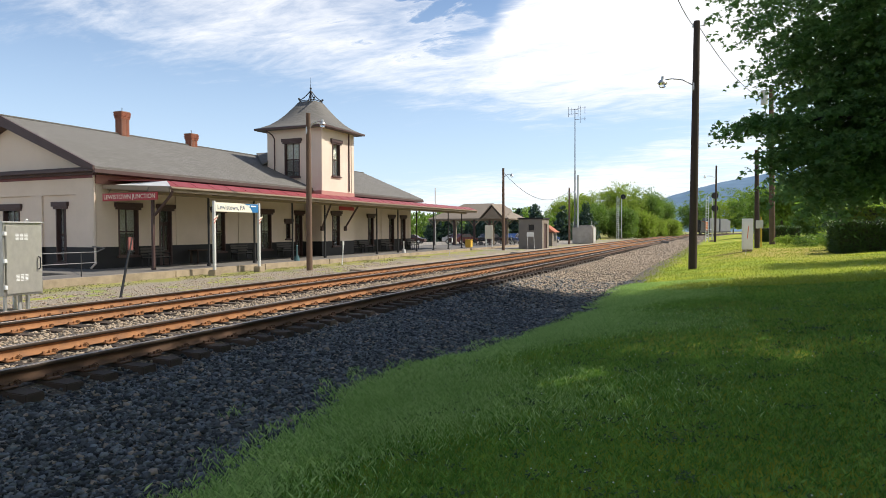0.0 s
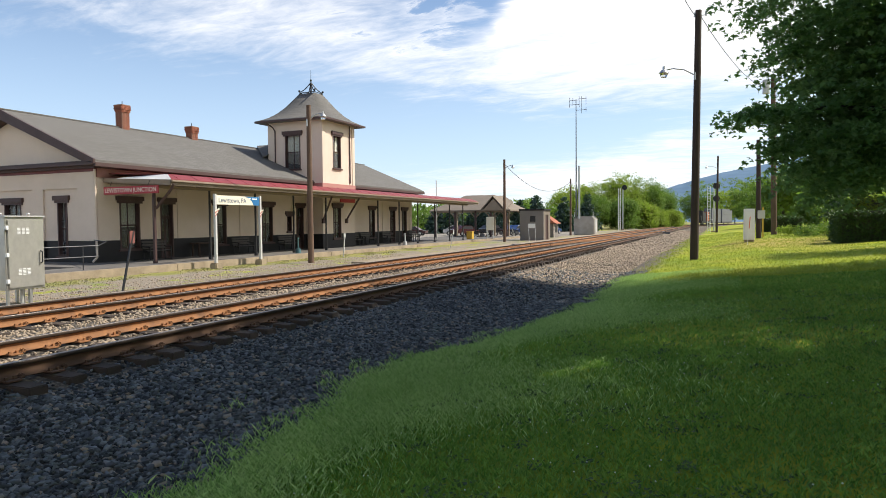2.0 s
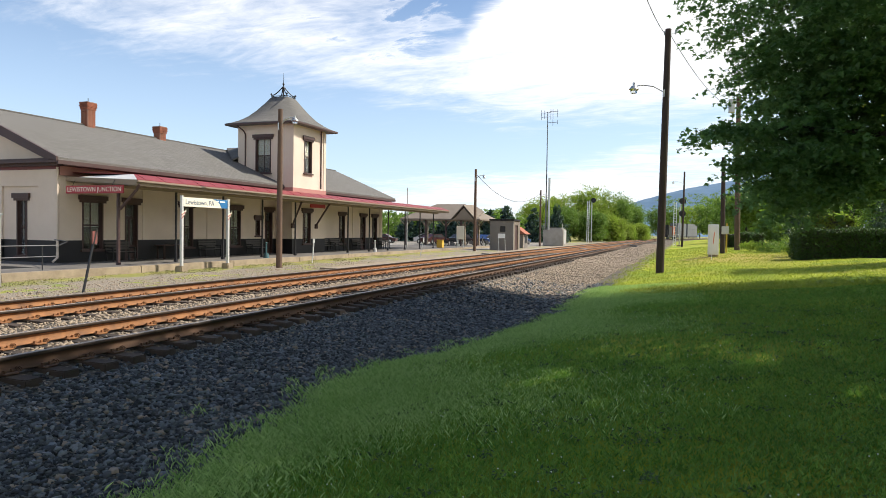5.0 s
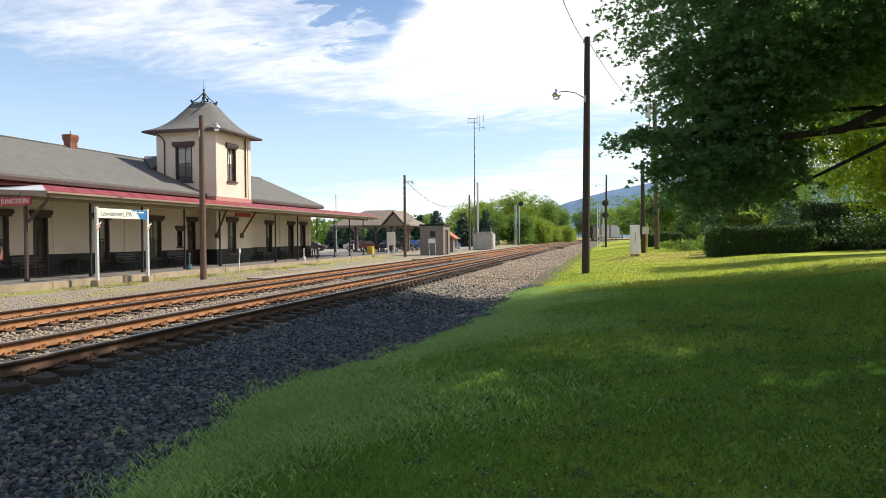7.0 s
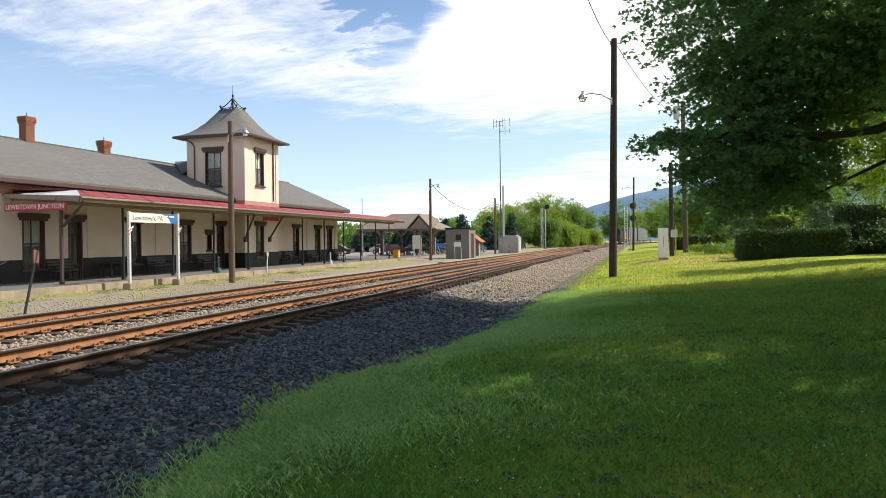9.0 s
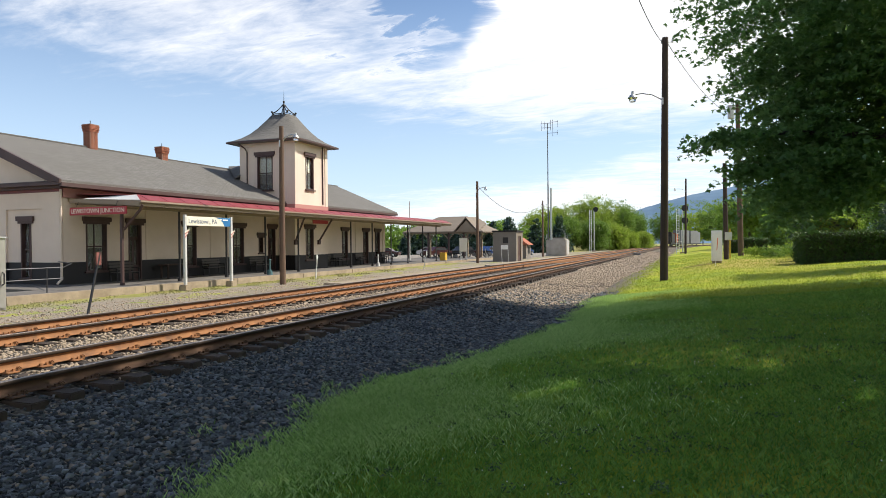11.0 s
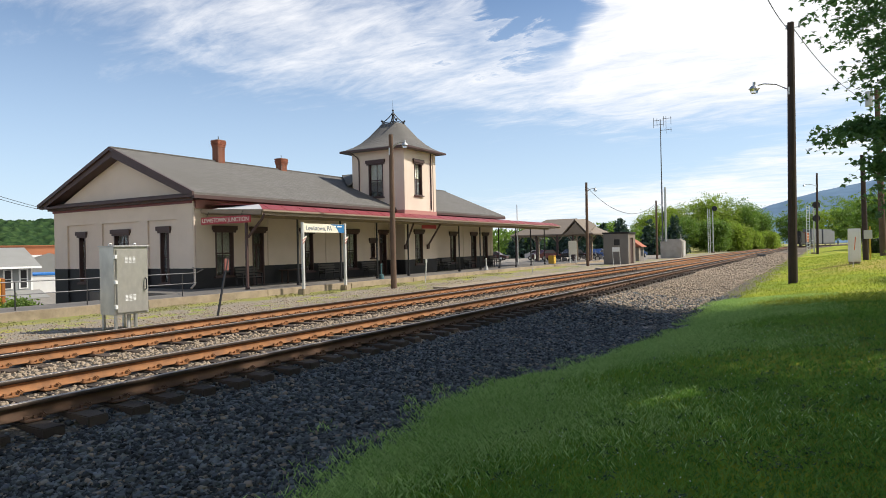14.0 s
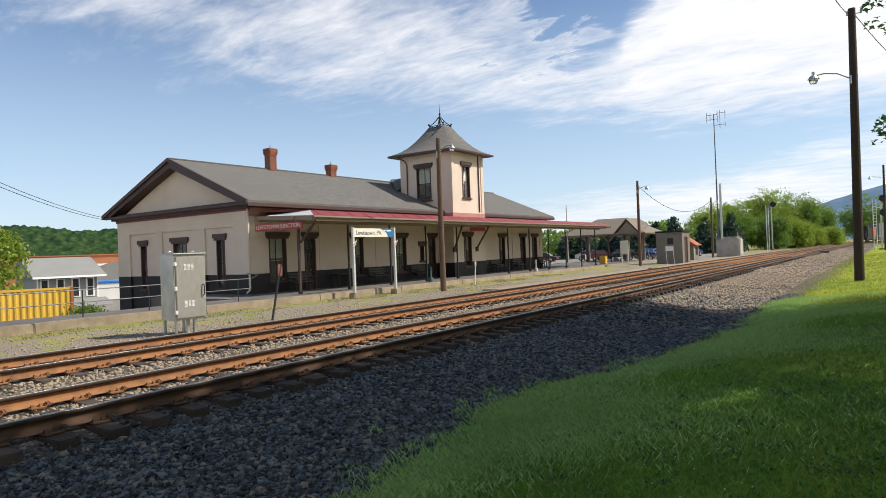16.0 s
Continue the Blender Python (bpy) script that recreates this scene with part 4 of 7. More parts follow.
ball(bm, (cx, cy, tz + 0.72), 0.13, 2)
ball(bm, (cx, cy, tz + 1.0), 0.08, 2)
rod(bm, (cx, cy, tz + 1.0), (cx, cy, tz + 1.8), 0.022, 0.006, 6)
part("finial", bm, BLACK, troof)

# ---- canopy ----
LIGHTTAN = worn("light_tan_paint", (0.27, 0.205, 0.155), (0.17, 0.12, 0.09), 0.6, 0.8, 30)
CF, CY0, CY1 = -22.2, 21.6, 60.8
bm = B()
poly(bm, [(X0 + 0.12, CY0 + 0.1, 3.70), (X0 + 0.12, CY1, 3.70), (CF - 0.05, CY1, 3.44), (CF - 0.05, CY0 + 0.1, 3.44)], (0, 0, 0.05))
can = part("canopy_ceiling", bm, TAN, st, "tan boarded canopy soffit")
bm = B()
poly(bm, [(CF, CY0, 3.60), (CF, CY1, 3.60), (CF - 0.55, CY1 - 0.5, 3.86), (CF - 0.55, CY0 + 0.35, 3.86)], (0, 0, 0.03))
poly(bm, [(CF - 0.55, CY0 + 0.35, 3.86), (CF - 0.55, CY1 - 0.5, 3.86), (X0 + 0.1, CY1 - 0.5, 4.02), (X0 + 0.1, CY0 + 0.35, 4.02)], (0, 0, 0.03))
croof = part("canopy_roof", bm, REDMETAL, st, "red standing-seam metal canopy roof")
# pale face that closes the near end of the canopy roof
bm = B()
poly(bm, [(CF, CY0, 3.60), (CF - 0.55, CY0 + 0.35, 3.86), (X0 + 1.0, CY0 + 0.35, 3.80), (X0 + 1.0, CY0, 3.74)], (0, 0, 0.03))
part("end_flashing", bm, PALEEND, croof, "pale sloping end face of the canopy roof")
y = CY0 + 0.5
while y < CY1 - 0.6:
    bm = B()
    bar(bm, (CF, y, 3.635), (CF - 0.55, y, 3.895), 0.02, 0.02)
    part("roof_seam", bm, REDMETAL, croof)
    y += 1.15
bm = B()
box(bm, CF - 0.03, CF + 0.09, CY0 - 0.02, CY1, 3.50, 3.60, 0.02)
part("gutter", bm, LIGHTTAN, croof)
part("fascia", box(B(), CF - 0.06, CF - 0.03, CY0, CY1, 3.36, 3.60), TAN, croof)
bm = B()
poly(bm, [(X0 + 0.12, CY0, 3.62), (CF, CY0, 3.36), (CF, CY0, 3.60), (X0 + 0.12, CY0, 3.80)], (0, 0.06, 0))
part("end_fascia", bm, TAN, st)
bm = poly(B(), [(X0 + 0.12, CY1, 3.62), (CF, CY1, 3.36), (CF, CY1, 3.50), (X0 + 0.12, CY1, 3.80)], (0, 0.06, 0))
part("end_fascia", bm, TAN, st)
bm = B()
box(bm, -23.5, -23.3, CY0 + 0.06, CY1, 3.28, 3.42)
part("canopy_beam", bm, TAN, st)
y = CY0 + 0.3
while y < CY1:
    bm = B()
    poly(bm, [(X0 + 0.1, y, 3.55), (CF - 0.14, y, 3.33), (CF - 0.14, y, 3.43), (X0 + 0.1, y, 3.69)], (0, 0.07, 0))
    part("rafter", bm, TAN, can)
    y += 1.15
POSTS = [21.75 + 3.45 * k for k in range(12) if k != 5]
for i, y in enumerate(POSTS):
    w_ = 0.06 if i == 0 else 0.042
    bm = B()
    box(bm, -23.4 - w_, -23.4 + w_, y - w_, y + w_, PLAT_Z + 0.12, 3.30, 0.01)
    box(bm, -23.48, -23.32, y - 0.08, y + 0.08, PLAT_Z - 0.01, PLAT_Z + 0.12, 0.015)
    part("canopy_post", bm, BROWN if i == 0 else BLACK, st, "dark iron canopy post")
bm = B()
tube(bm, [(CF + 0.03, CY0 + 0.1, 3.42), (CF - 0.10, CY0 + 0.1, 3.18), (-23.25, CY0 + 0.12, 2.35)], 0.06, 8)
part("downpipe", bm, BROWN, st)
for y0_, y1_ in ((37.7, 35.95), (40.7, 39.4)):
    bm = B()
    bar(bm, (TX + 0.06, y0_, 1.85), (-23.2, y1_, 3.32), 0.09, 0.09)
    box(bm, TX, TX + 0.14, y0_ - 0.12, y0_ + 0.12, 1.62, 1.95)
    part("canopy_strut", bm, BROWN, st)
bm = B()
rod(bm, (X0 + 0.08, Y0 - 0.09, PLAT_Z + 0.25), (X0 + 0.08, Y0 - 0.09, 4.2), 0.05, 0.05, 8)
tube(bm, [(X0 + 0.08, Y0 - 0.09, PLAT_Z + 0.25), (X0 + 0.12, Y0 - 0.35, PLAT_Z + 0.06)], 0.05, 8)
part("downpipe", bm, CREAM, st)

# hanging name board at the canopy's end
nb = thing("name_board", (-24.6, 21.45, 3.05), "red wooden name board with white letters under the canopy", "sign")
bm = B()
box(bm, -26.15, -22.78, 21.42, 21.48, 3.02, 3.37, 0.012)
part("board", bm, SIGNRED, nb)
letters("lettering", "LEWISTOWN JUNCTION", 0.285, pose(-24.47, 21.414, 3.19, 90, 0, 0), SIGNCREAM, nb, "cream lettering")
for x in (-25.8, -23.45):
    bm = B()
    rod(bm, (x, 21.45, 3.35), (x, 21.6, 3.62), 0.012, 0.012, 6)
    part("hanger", bm, BLACK, nb)

# ---- poles, masts, wires ----


def lamp_arm(bm, x, y, z, dx_, dz_):
    pts = [(x, y, z), (x + dx_ * 0.35, y, z + dz_ * 0.75), (x + dx_ * 0.7, y, z + dz_), (x + dx_, y, z + dz_ * 0.9)]
    return tube(bm, pts, 0.028, 8)


def lamp_head(parent, x, y, z, s=1.0):
    bm = B()
    rod(bm, (x, y, z - 0.02 * s), (x, y, z + 0.10 * s), 0.19 * s, 0.10 * s, 14)
    rod(bm, (x, y, z + 0.10 * s), (x, y, z + 0.24 * s), 0.055 * s, 0.05 * s, 8)
    h_ = part("lamp_housing", bm, GALV, parent)
    bm = B()
    rod(bm, (x, y, z - 0.17 * s), (x, y, z - 0.02 * s), 0.11 * s, 0.16 * s, 12)
    part("refractor", bm, GLASS, h_, "clear glass refractor bowl")


def pole(name, x, y, top, r, material, label, category, lean=(0, 0), arm=None, group=""):
    z0 = gz(x, y) - 0.25
    p = thing(name, (x, y, z0 + 0.25), label, category, group)
    bm = B()
    rod(bm, (x, y, z0), (x + lean[0] * 0.5, y + lean[1] * 0.5, (z0 + top) / 2), r, r * 0.88, 14)
    rod(bm, (x + lean[0] * 0.5, y + lean[1] * 0.5, (z0 + top) / 2), (x + lean[0], y + lean[1], top), r * 0.88, r * 0.72, 14)
    part("shaft", bm, material, p, smooth=False)
    if arm:
        z, dx_, dz_, s = arm
        bm = lamp_arm(B(), x, y, z, dx_, dz_)
        bar(bm, (x, y - r, z - 0.25), (x, y - r, z + 0.1), 0.06, 0.03)
        part("lamp_arm", bm, GALV, p)
        lamp_head(p, x + dx_, y, z + dz_ * 0.9 - 0.12, s)
    return p


np_ = pole("utility_pole", -1.2, 34.0, 11.7, 0.20, DARKWOOD, "tall dark creosoted timber pole with a street lamp", "pole", (0.12, 0), (8.62, -1.45, 0.42, 1.3))
bm = B()
for dx_ in (-0.16, 0.34):
    rod(bm, (-1.08 + dx_, 34.0, 11.42), (-1.08 + dx_, 34.0, 11.62), 0.05, 0.04, 8)
rod(bm, (-1.3, 34.0, 11.45), (-0.7, 34.0, 11.45), 0.02, 0.02, 6)
part("insulator", bm, GREYPAINT, np_)
pole("platform_lamp_post", -19.1, 27.6, 7.55, 0.155, WOOD, "brown timber lamp post beside the platform", "lamp post", (0, 0), (6.75, 0.85, 0.35, 0.95), "timber lamp posts")
pole("platform_lamp_post", -19.2, 60.0, 7.6, 0.15, WOOD, "brown timber lamp post by the small grey hut", "lamp post", (0, 0), (6.7, 0.85, 0.3, 0.95), "timber lamp posts")
pole("platform_lamp_post", -18.9, 88.5, 7.4, 0.15, WOOD, "timber lamp post beside the steel enclosure", "lamp post", (0, 0), (6.6, 0.8, 0.25, 0.9), "timber lamp posts")
pole("platform_lamp_post", -0.6, 106.0, 11.2, 0.17, DARKWOOD, "far dark timber lamp post beside the signals", "lamp post", (0.1, 0), (9.4, -1.5, 0.3, 1.1), "timber lamp posts")
p2_ = pole("utility_pole", 2.8, 58.0, 8.0, 0.20, DARKWOOD, "grey weathered timber pole with a meter box", "pole", (-0.1, 0))
bm = box(B(), 2.68, 3.22, 57.68, 57.8, 1.7, 2.35, 0.02)
part("meter_box", bm, GREYPAINT, p2_)
p3_ = pole("utility_pole", 4.7, 70.0, 15.2, 0.27, WOOD, "tall reddish timber pole with a transformer", "pole", (-0.25, 0))
bm = rod(B(), (3.85, 69.6, 13.6), (3.85, 69.6, 14.9), 0.32, 0.32, 14)
part("transformer", bm, GREYPAINT, p3_)
pole("utility_pole", -26.6, 7.6, 9.0, 0.17, WOOD, "rusty brown pole at the end of the platform", "pole", (-0.45, -0.3))
pole("utility_pole", -26.5, 60.3, 5.9, 0.06, GREYPAINT, "thin grey pole behind the canopy", "pole")


def wire(a, b, sag, r=0.018, n=14):
    a, b = Vector(a), Vector(b)
    pts = []
    for i in range(n + 1):
        t = i / n
        p = a.lerp(b, t)
        p.z -= sag * 4 * t * (1 - t)
        pts.append(p)
    w = B()
    tube(w, pts, r, 5)
    return tagged(part("overhead_wire", w, BLACK), "thin black overhead wire hung between poles", "wire", "overhead wires")


wire((-1.2, 34.0, 11.45), (-2.6, -18.0, 12.0), 2.9, 0.016, 24)
wire((-1.0, 34.0, 11.45), (4.4, 70.0, 14.2), 1.0, 0.018)
wire((2.75, 58.0, 7.9), (4.5, 70.0, 12.0), 0.5, 0.02)
wire((-19.2, 60.0, 7.2), (-18.9, 88.5, 7.0), 1.9, 0.025)
for k in range(2):
    wire((-38.9, 20.8, 4.45 - 0.12 * k), (-26.8, 7.5, 6.2 - 0.22 * k), 0.35, 0.014)

# radio mast and enclosure
am = thing("radio_mast", (-18.85, 92.0, -0.3), "tall thin steel radio mast with folded aerials", "antenna")
bm = B()
rod(bm, (-18.85, 92, -0.3), (-18.85, 92, 10.0), 0.10, 0.09, 10)
rod(bm, (-18.85, 92, 10.0), (-18.87, 92, 18.7), 0.075, 0.055, 10)
part("mast_tube", bm, DARKSTEEL, am)
bm = rod(B(), (-18.45, 92.1, -0.3), (-18.45, 92.1, 9.4), 0.16, 0.15, 12)
part("support_tube", bm, GALV, am)
bm = B()
for z, a, b in ((18.6, -0.9, 0.45), (18.0, -0.9, 0.45), (17.2, 0.0, 1.5), (18.75, 0.3, 1.5)):
    rod(bm, (-18.87 + a, 92, z), (-18.87 + b, 92, z), 0.03, 0.03, 6)
for x, z0, z1 in ((-0.9, 17.6, 19.0), (-0.45, 17.8, 18.9), (0.45, 17.6, 19.1), (0.75, 16.7, 19.1), (1.4, 17.9, 19.0), (1.4, 16.9, 17.5)):
    rod(bm, (-18.87 + x, 92, z0), (-18.87 + x, 92, z1), 0.03, 0.03, 6)
part("aerial", bm, DARKSTEEL, am)
ENCLOSURE = worn("stained_galvanised_sheet", (0.40, 0.37, 0.33), (0.24, 0.22, 0.19), 0.6, 0.8, 14, metal=0.3, amount=0.8)
en = thing("equipment_enclosure", (-17.8, 93, -0.3), "pale concrete and steel equipment enclosure beside the mast", "enclosure")
bm = box(B(), -19.2, -16.3, 91.9, 94.6, -0.4, 2.12, 0.14)
part("body", bm, ENCLOSURE, en)
bm = box(B(), -18.9, -16.6, 92.2, 94.3, 2.1, 2.3, 0.09)
part("lid", bm, ENCLOSURE, en)
bm = box(B(), -16.3, -16.26, 92.6, 93.6, 0.0, 1.9, 0.01)
part("door", bm, GREYPAINT, en)
for x in (-19.1, -16.5):
    bm = rod(B(), (x, 92.1, 2.2), (x, 92.1, 2.9), 0.05, 0.05, 8)
    part("vent_pipe", bm, GALV, en)


def signal(x, y, top, second, label):
    z0 = gz(x, y)
    s = thing("railway_signal", (x, y, z0), label, "railway signal", "line signals")
    bm = rod(B(), (x, y, z0 - 0.1), (x, y, top), 0.11, 0.10, 10)
    part("post", bm, GALV, s)
    bm = B()
    for dx_ in (-0.95, -0.55):
        rod(bm, (x + dx_, y + 0.2, z0 - 0.1), (x + dx_, y + 0.2, top - 0.3), 0.055, 0.055, 6)
    z = z0 + 0.3
    while z < top - 0.4:
        rod(bm, (x - 0.95, y + 0.2, z), (x - 0.55, y + 0.2, z), 0.035, 0.035, 5)
        z += 0.42
    for z in (z0 + 2.0, top - 1.5):
        rod(bm, (x - 0.55, y + 0.2, z), (x, y, z), 0.03, 0.03, 5)
    part("ladder", bm, WHITE, s)
    for z, on in ((top - 0.2, True), (top - 2.2, second)):
        if not on:
            continue
        bm = B()
        rod(bm, (x + 0.35, y - 0.14, z), (x + 0.35, y - 0.08, z), 0.52, 0.52, 24)
        h_ = part("signal_head", bm, BLACK, s, "round black signal target")
        for a in range(3):
            bm = B()
            zz = z + 0.3 * (a - 1)
            rod(bm, (x + 0.35, y - 0.36, zz), (x + 0.35, y - 0.14, zz), 0.11, 0.11, 10)
            part("hood", bm, BLACK, h_)
    bm = box(B(), x - 0.4, x + 0.3, y - 0.3, y + 0.35, z0 - 0.1, z0 + 0.25, 0.03)
    part("footing", bm, CONCRETE, s)


signal(-18.5, 137.0, 8.6, False, "line signal with a round black head and ladder")
signal(-1.05, 112.0, 7.2, True, "line signal with two round black heads and ladder")

# ---- station furniture ----
FADEDPINK = worn("faded_red_cloth", (0.42, 0.16, 0.15), (0.36, 0.13, 0.12), 0.8)
sg = thing("station_sign", (-21.0, 24.5, -0.35), "cream and blue station name sign on two grey posts", "sign")
for y in (22.95, 26.05):
    bm = box(B(), -21.06, -20.94, y - 0.06, y + 0.06, -0.2, 3.0, 0.01)
    po = part("post", bm, GREYPAINT, sg)
    bm = box(B(), -21.2, -20.8, y - 0.22, y + 0.22, -0.5, -0.12, 0.04)
    part("footing", bm, CONCRETE, po)
    for k in range(4):
        bm = B()
        poly(bm, [(-20.92, y - 0.10, 2.24 - 0.075 * k), (-20.90, y + 0.16 - 0.05 * k, 2.36 - 0.075 * k), (-20.90, y + 0.16 - 0.05 * k, 2.29 - 0.075 * k), (-20.92, y - 0.10, 2.17 - 0.075 * k)], (0.008, 0, 0))
        part("flag", bm, FADEDPINK if k % 2 else SIGNCREAM, po, "small hanging striped flag")
bm = box(B(), -21.03, -20.97, 23.02, 25.98, 2.52, 2.94, 0.006)
panel = part("panel", bm, SIGNCREAM, sg)
bm = poly(B(), [(-20.966, 25.97, 2.525), (-20.966, 25.97, 2.935), (-20.966, 24.93, 2.935), (-20.966, 25.2, 2.86), (-20.966, 25.42, 2.72), (-20.966, 25.55, 2.525)], (0.006, 0, 0))
blue = part("blue_field", bm, SIGNBLUE, panel)
for y0_, w_, z_ in ((25.18, 0.16, 2.84), (25.42, 0.36, 2.83)):
    bm = box(B(), -20.959, -20.955, y0_, y0_ + w_, z_ - 0.03, z_ + 0.03)
    part("emblem", bm, WHITE, blue, "plain white emblem")
letters("lettering", "Lewistown, PA", 0.31, pose(-20.965, 24.08, 2.72, 90, 0, 90), SIGNTEXT, panel, "dark grey lettering")

cb = thing("signal_cabinet", (-16.0, 10.7, -0.3), "brushed steel equipment cabinet standing on short legs", "cabinet")
CX0, CX1, CY0_, CY1_, CZ0, CZ1 = -16.45, -15.82, 10.2, 11.18, 0.06, 1.84
bm = box(B(), CX0, CX1, CY0_, CY1_, CZ0, CZ1, 0.012)
cbody = part("body", bm, SILVER, cb)
bm = box(B(), CX0 - 0.03, CX1 + 0.05, CY0_ - 0.03, CY1_ + 0.03, CZ1, CZ1 + 0.035, 0.01)
part("top_plate", bm, GREYPAINT, cb)
bm = box(B(), CX1 + 0.002, CX1 + 0.035, CY0_ + 0.05, CY1_ - 0.04, CZ0 + 0.05, CZ1 - 0.06, 0.012)
cdoor = part("door", bm, SILVER, cb)
for z in (1.58, 0.92, 0.28):
    bm = box(B(), CX1 + 0.0, CX1 + 0.07, CY0_ - 0.01, CY0_ + 0.06, z - 0.05, z + 0.05, 0.01)
    part("hinge", bm, WHITE, cdoor)
for z in (1.42, 0.42):
    for k in range(3):
        for j in range(5):
            bm = box(B(), CX1 + 0.036, CX1 + 0.044, 10.48 + k * 0.11, 10.48 + k * 0.11 + 0.08, z + j * 0.034, z + j * 0.034 + 0.02)
            part("vent_louvre", bm, WHITE, cdoor)
bm = tube(B(), [(CX1 + 0.04, 11.06, 1.0), (CX1 + 0.10, 11.06, 0.97), (CX1 + 0.10, 11.06, 0.72), (CX1 + 0.04, 11.06, 0.69)], 0.016, 8)
part("handle", bm, BLACK, cdoor)
for x, y in ((CX0 + 0.06, CY0_ + 0.06), (CX1 - 0.06, CY0_ + 0.06), (CX0 + 0.06, CY1_ - 0.35), (CX1 - 0.06, CY1_ - 0.35)):
    bm = box(B(), x - 0.03, x + 0.03, y - 0.03, y + 0.03, -0.5, CZ0 + 0.01)
    part("leg", bm, GALV, cb)
for y in (10.72, 10.92):
    bm = rod(B(), (CX1 - 0.2, y, -0.5), (CX1 - 0.2, y, CZ0), 0.05, 0.05, 10)
    part("conduit", bm, GREYPAINT, cb)
for y in (10.35, 11.05):
    bm = tube(B(), [(-16.2, y - 0.04, CZ1 + 0.03), (-16.2, y - 0.03, CZ1 + 0.09), (-16.2, y + 0.03, CZ1 + 0.09), (-16.2, y + 0.04, CZ1 + 0.03)], 0.012, 6)
    part("lifting_eye", bm, GALV, cb)


FADEDRED = worn("faded_red_board", (0.24, 0.085, 0.07), (0.2, 0.1, 0.09), 0.7)


def marker(x, y, dx_, dy_, h, paddle, col, label):
    z0 = gz(x, y)
    t = thing("marker_post", (x, y, z0), label, "marker post")
    bm = bar(B(), (x, y, z0 - 0.2), (x + dx_, y + dy_, z0 + h), 0.05, 0.05)
    part("post", bm, BLACK if col is FADEDRED else GREYPAINT, t)
    bm = box(B(), x + dx_ * 0.9 - 0.02, x + dx_ * 0.9 + 0.02, y + dy_ * 0.9 - 0.09, y + dy_ * 0.9 + 0.09, z0 + h - paddle, z0 + h, 0.01)
    part("paddle", bm, col, t)
    return t


marker(-16.3, 13.86, 0.0, 0.48, 1.78, 0.38, FADEDRED, "leaning black marker post with a faded red board")
marker(-20.5, 32.9, 0.0, 0.2, 1.4, 0.25, GREYPAINT, "thin grey marker post beside the platform")
marker(-19.2, 46.2, 0.3, 0.1, 1.4, 0.36, GREYPAINT, "leaning grey marker post with a pale board")


BENCHWOOD = worn("grey_weathered_bench_wood", (0.075, 0.066, 0.058), (0.05, 0.044, 0.04), 0.55, 2.0, 40, bump=0.3)


def bench(x, y):
    b = thing("platform_bench", (x, y, PLAT_Z), "dark slatted wooden bench against the station wall", "bench", "benches along the station wall")
    for k in range(3):
        part("seat_slat", box(B(), x + 0.02 + k * 0.14, x + 0.13 + k * 0.14, y - 0.75, y + 0.75, PLAT_Z + 0.43, PLAT_Z + 0.465, 0.008), BENCHWOOD, b)
        part("back_slat", box(B(), x - 0.04 - k * 0.03, x - 0.005 - k * 0.03, y - 0.75, y + 0.75, PLAT_Z + 0.55 + k * 0.14, PLAT_Z + 0.65 + k * 0.14, 0.008), BENCHWOOD, b)
    for s0 in (-0.66, 0.66):
        bm = B()
        bar(bm, (x + 0.40, y + s0, PLAT_Z), (x + 0.38, y + s0, PLAT_Z + 0.62), 0.05, 0.05)
        bar(bm, (x, y + s0, PLAT_Z), (x - 0.10, y + s0, PLAT_Z + 0.95), 0.05, 0.05)
        bar(bm, (x + 0.42, y + s0, PLAT_Z + 0.63), (x - 0.06, y + s0, PLAT_Z + 0.65), 0.05, 0.05)
        bar(bm, (x + 0.40, y + s0, PLAT_Z + 0.40), (x, y + s0, PLAT_Z + 0.40), 0.05, 0.05)
        part("leg_frame", bm, BLACK, b)


for y in (24.3, 30.7, 35.0, 43.6, 45.4, 49.0, 54.0):
    bench(X0 + 0.35, y)
tb = thing("platform_table", (-26.0, 27.6, PLAT_Z), "dark wooden table standing against the station wall", "table")
part("tabletop", box(B(), -26.35, -25.7, 26.8, 28.5, PLAT_Z + 0.68, PLAT_Z + 0.75, 0.01), DARKWOOD, tb)
for x in (-26.25, -25.8):
    for y in (26.95, 28.35):
        part("leg", box(B(), x - 0.04, x + 0.04, y - 0.04, y + 0.04, PLAT_Z, PLAT_Z + 0.68), DARKWOOD, tb)


def urn(y, col, label):
    t = thing("smokers_post", (-22.75, y, PLAT_Z), label, "ash bin", "ash bins on the platform")
    bm = rod(B(), (-22.75, y, PLAT_Z), (-22.75, y, PLAT_Z + 0.28), 0.17, 0.13, 14)
    part("base", bm, col, t)
    bm = rod(B(), (-22.75, y, PLAT_Z + 0.28), (-22.75, y, PLAT_Z + 0.82), 0.05, 0.045, 10)
    ball(bm, (-22.75, y, PLAT_Z + 0.85), 0.07, 2)
    part("neck", bm, col, t)


TEAL = worn("teal_plastic", (0.06, 0.13, 0.14), (0.05, 0.1, 0.11), 0.5)
urn(31.6, TEAL, "blue-grey plastic ash bin on the platform")
urn(45.6, GREYPAINT, "pale grey ash bin on the platform")
yb = thing("waste_bin", (-23.4, 61.7, PLAT_Z), "bright yellow square waste bin on the platform", "waste bin")
part("body", box(B(), -23.7, -23.1, 61.4, 62.0, PLAT_Z, PLAT_Z + 0.72, 0.04), YELLOW, yb)
part("lid", box(B(), -23.72, -23.08, 61.38, 62.02, PLAT_Z + 0.72, PLAT_Z + 0.80, 0.03), YELLOW, yb)
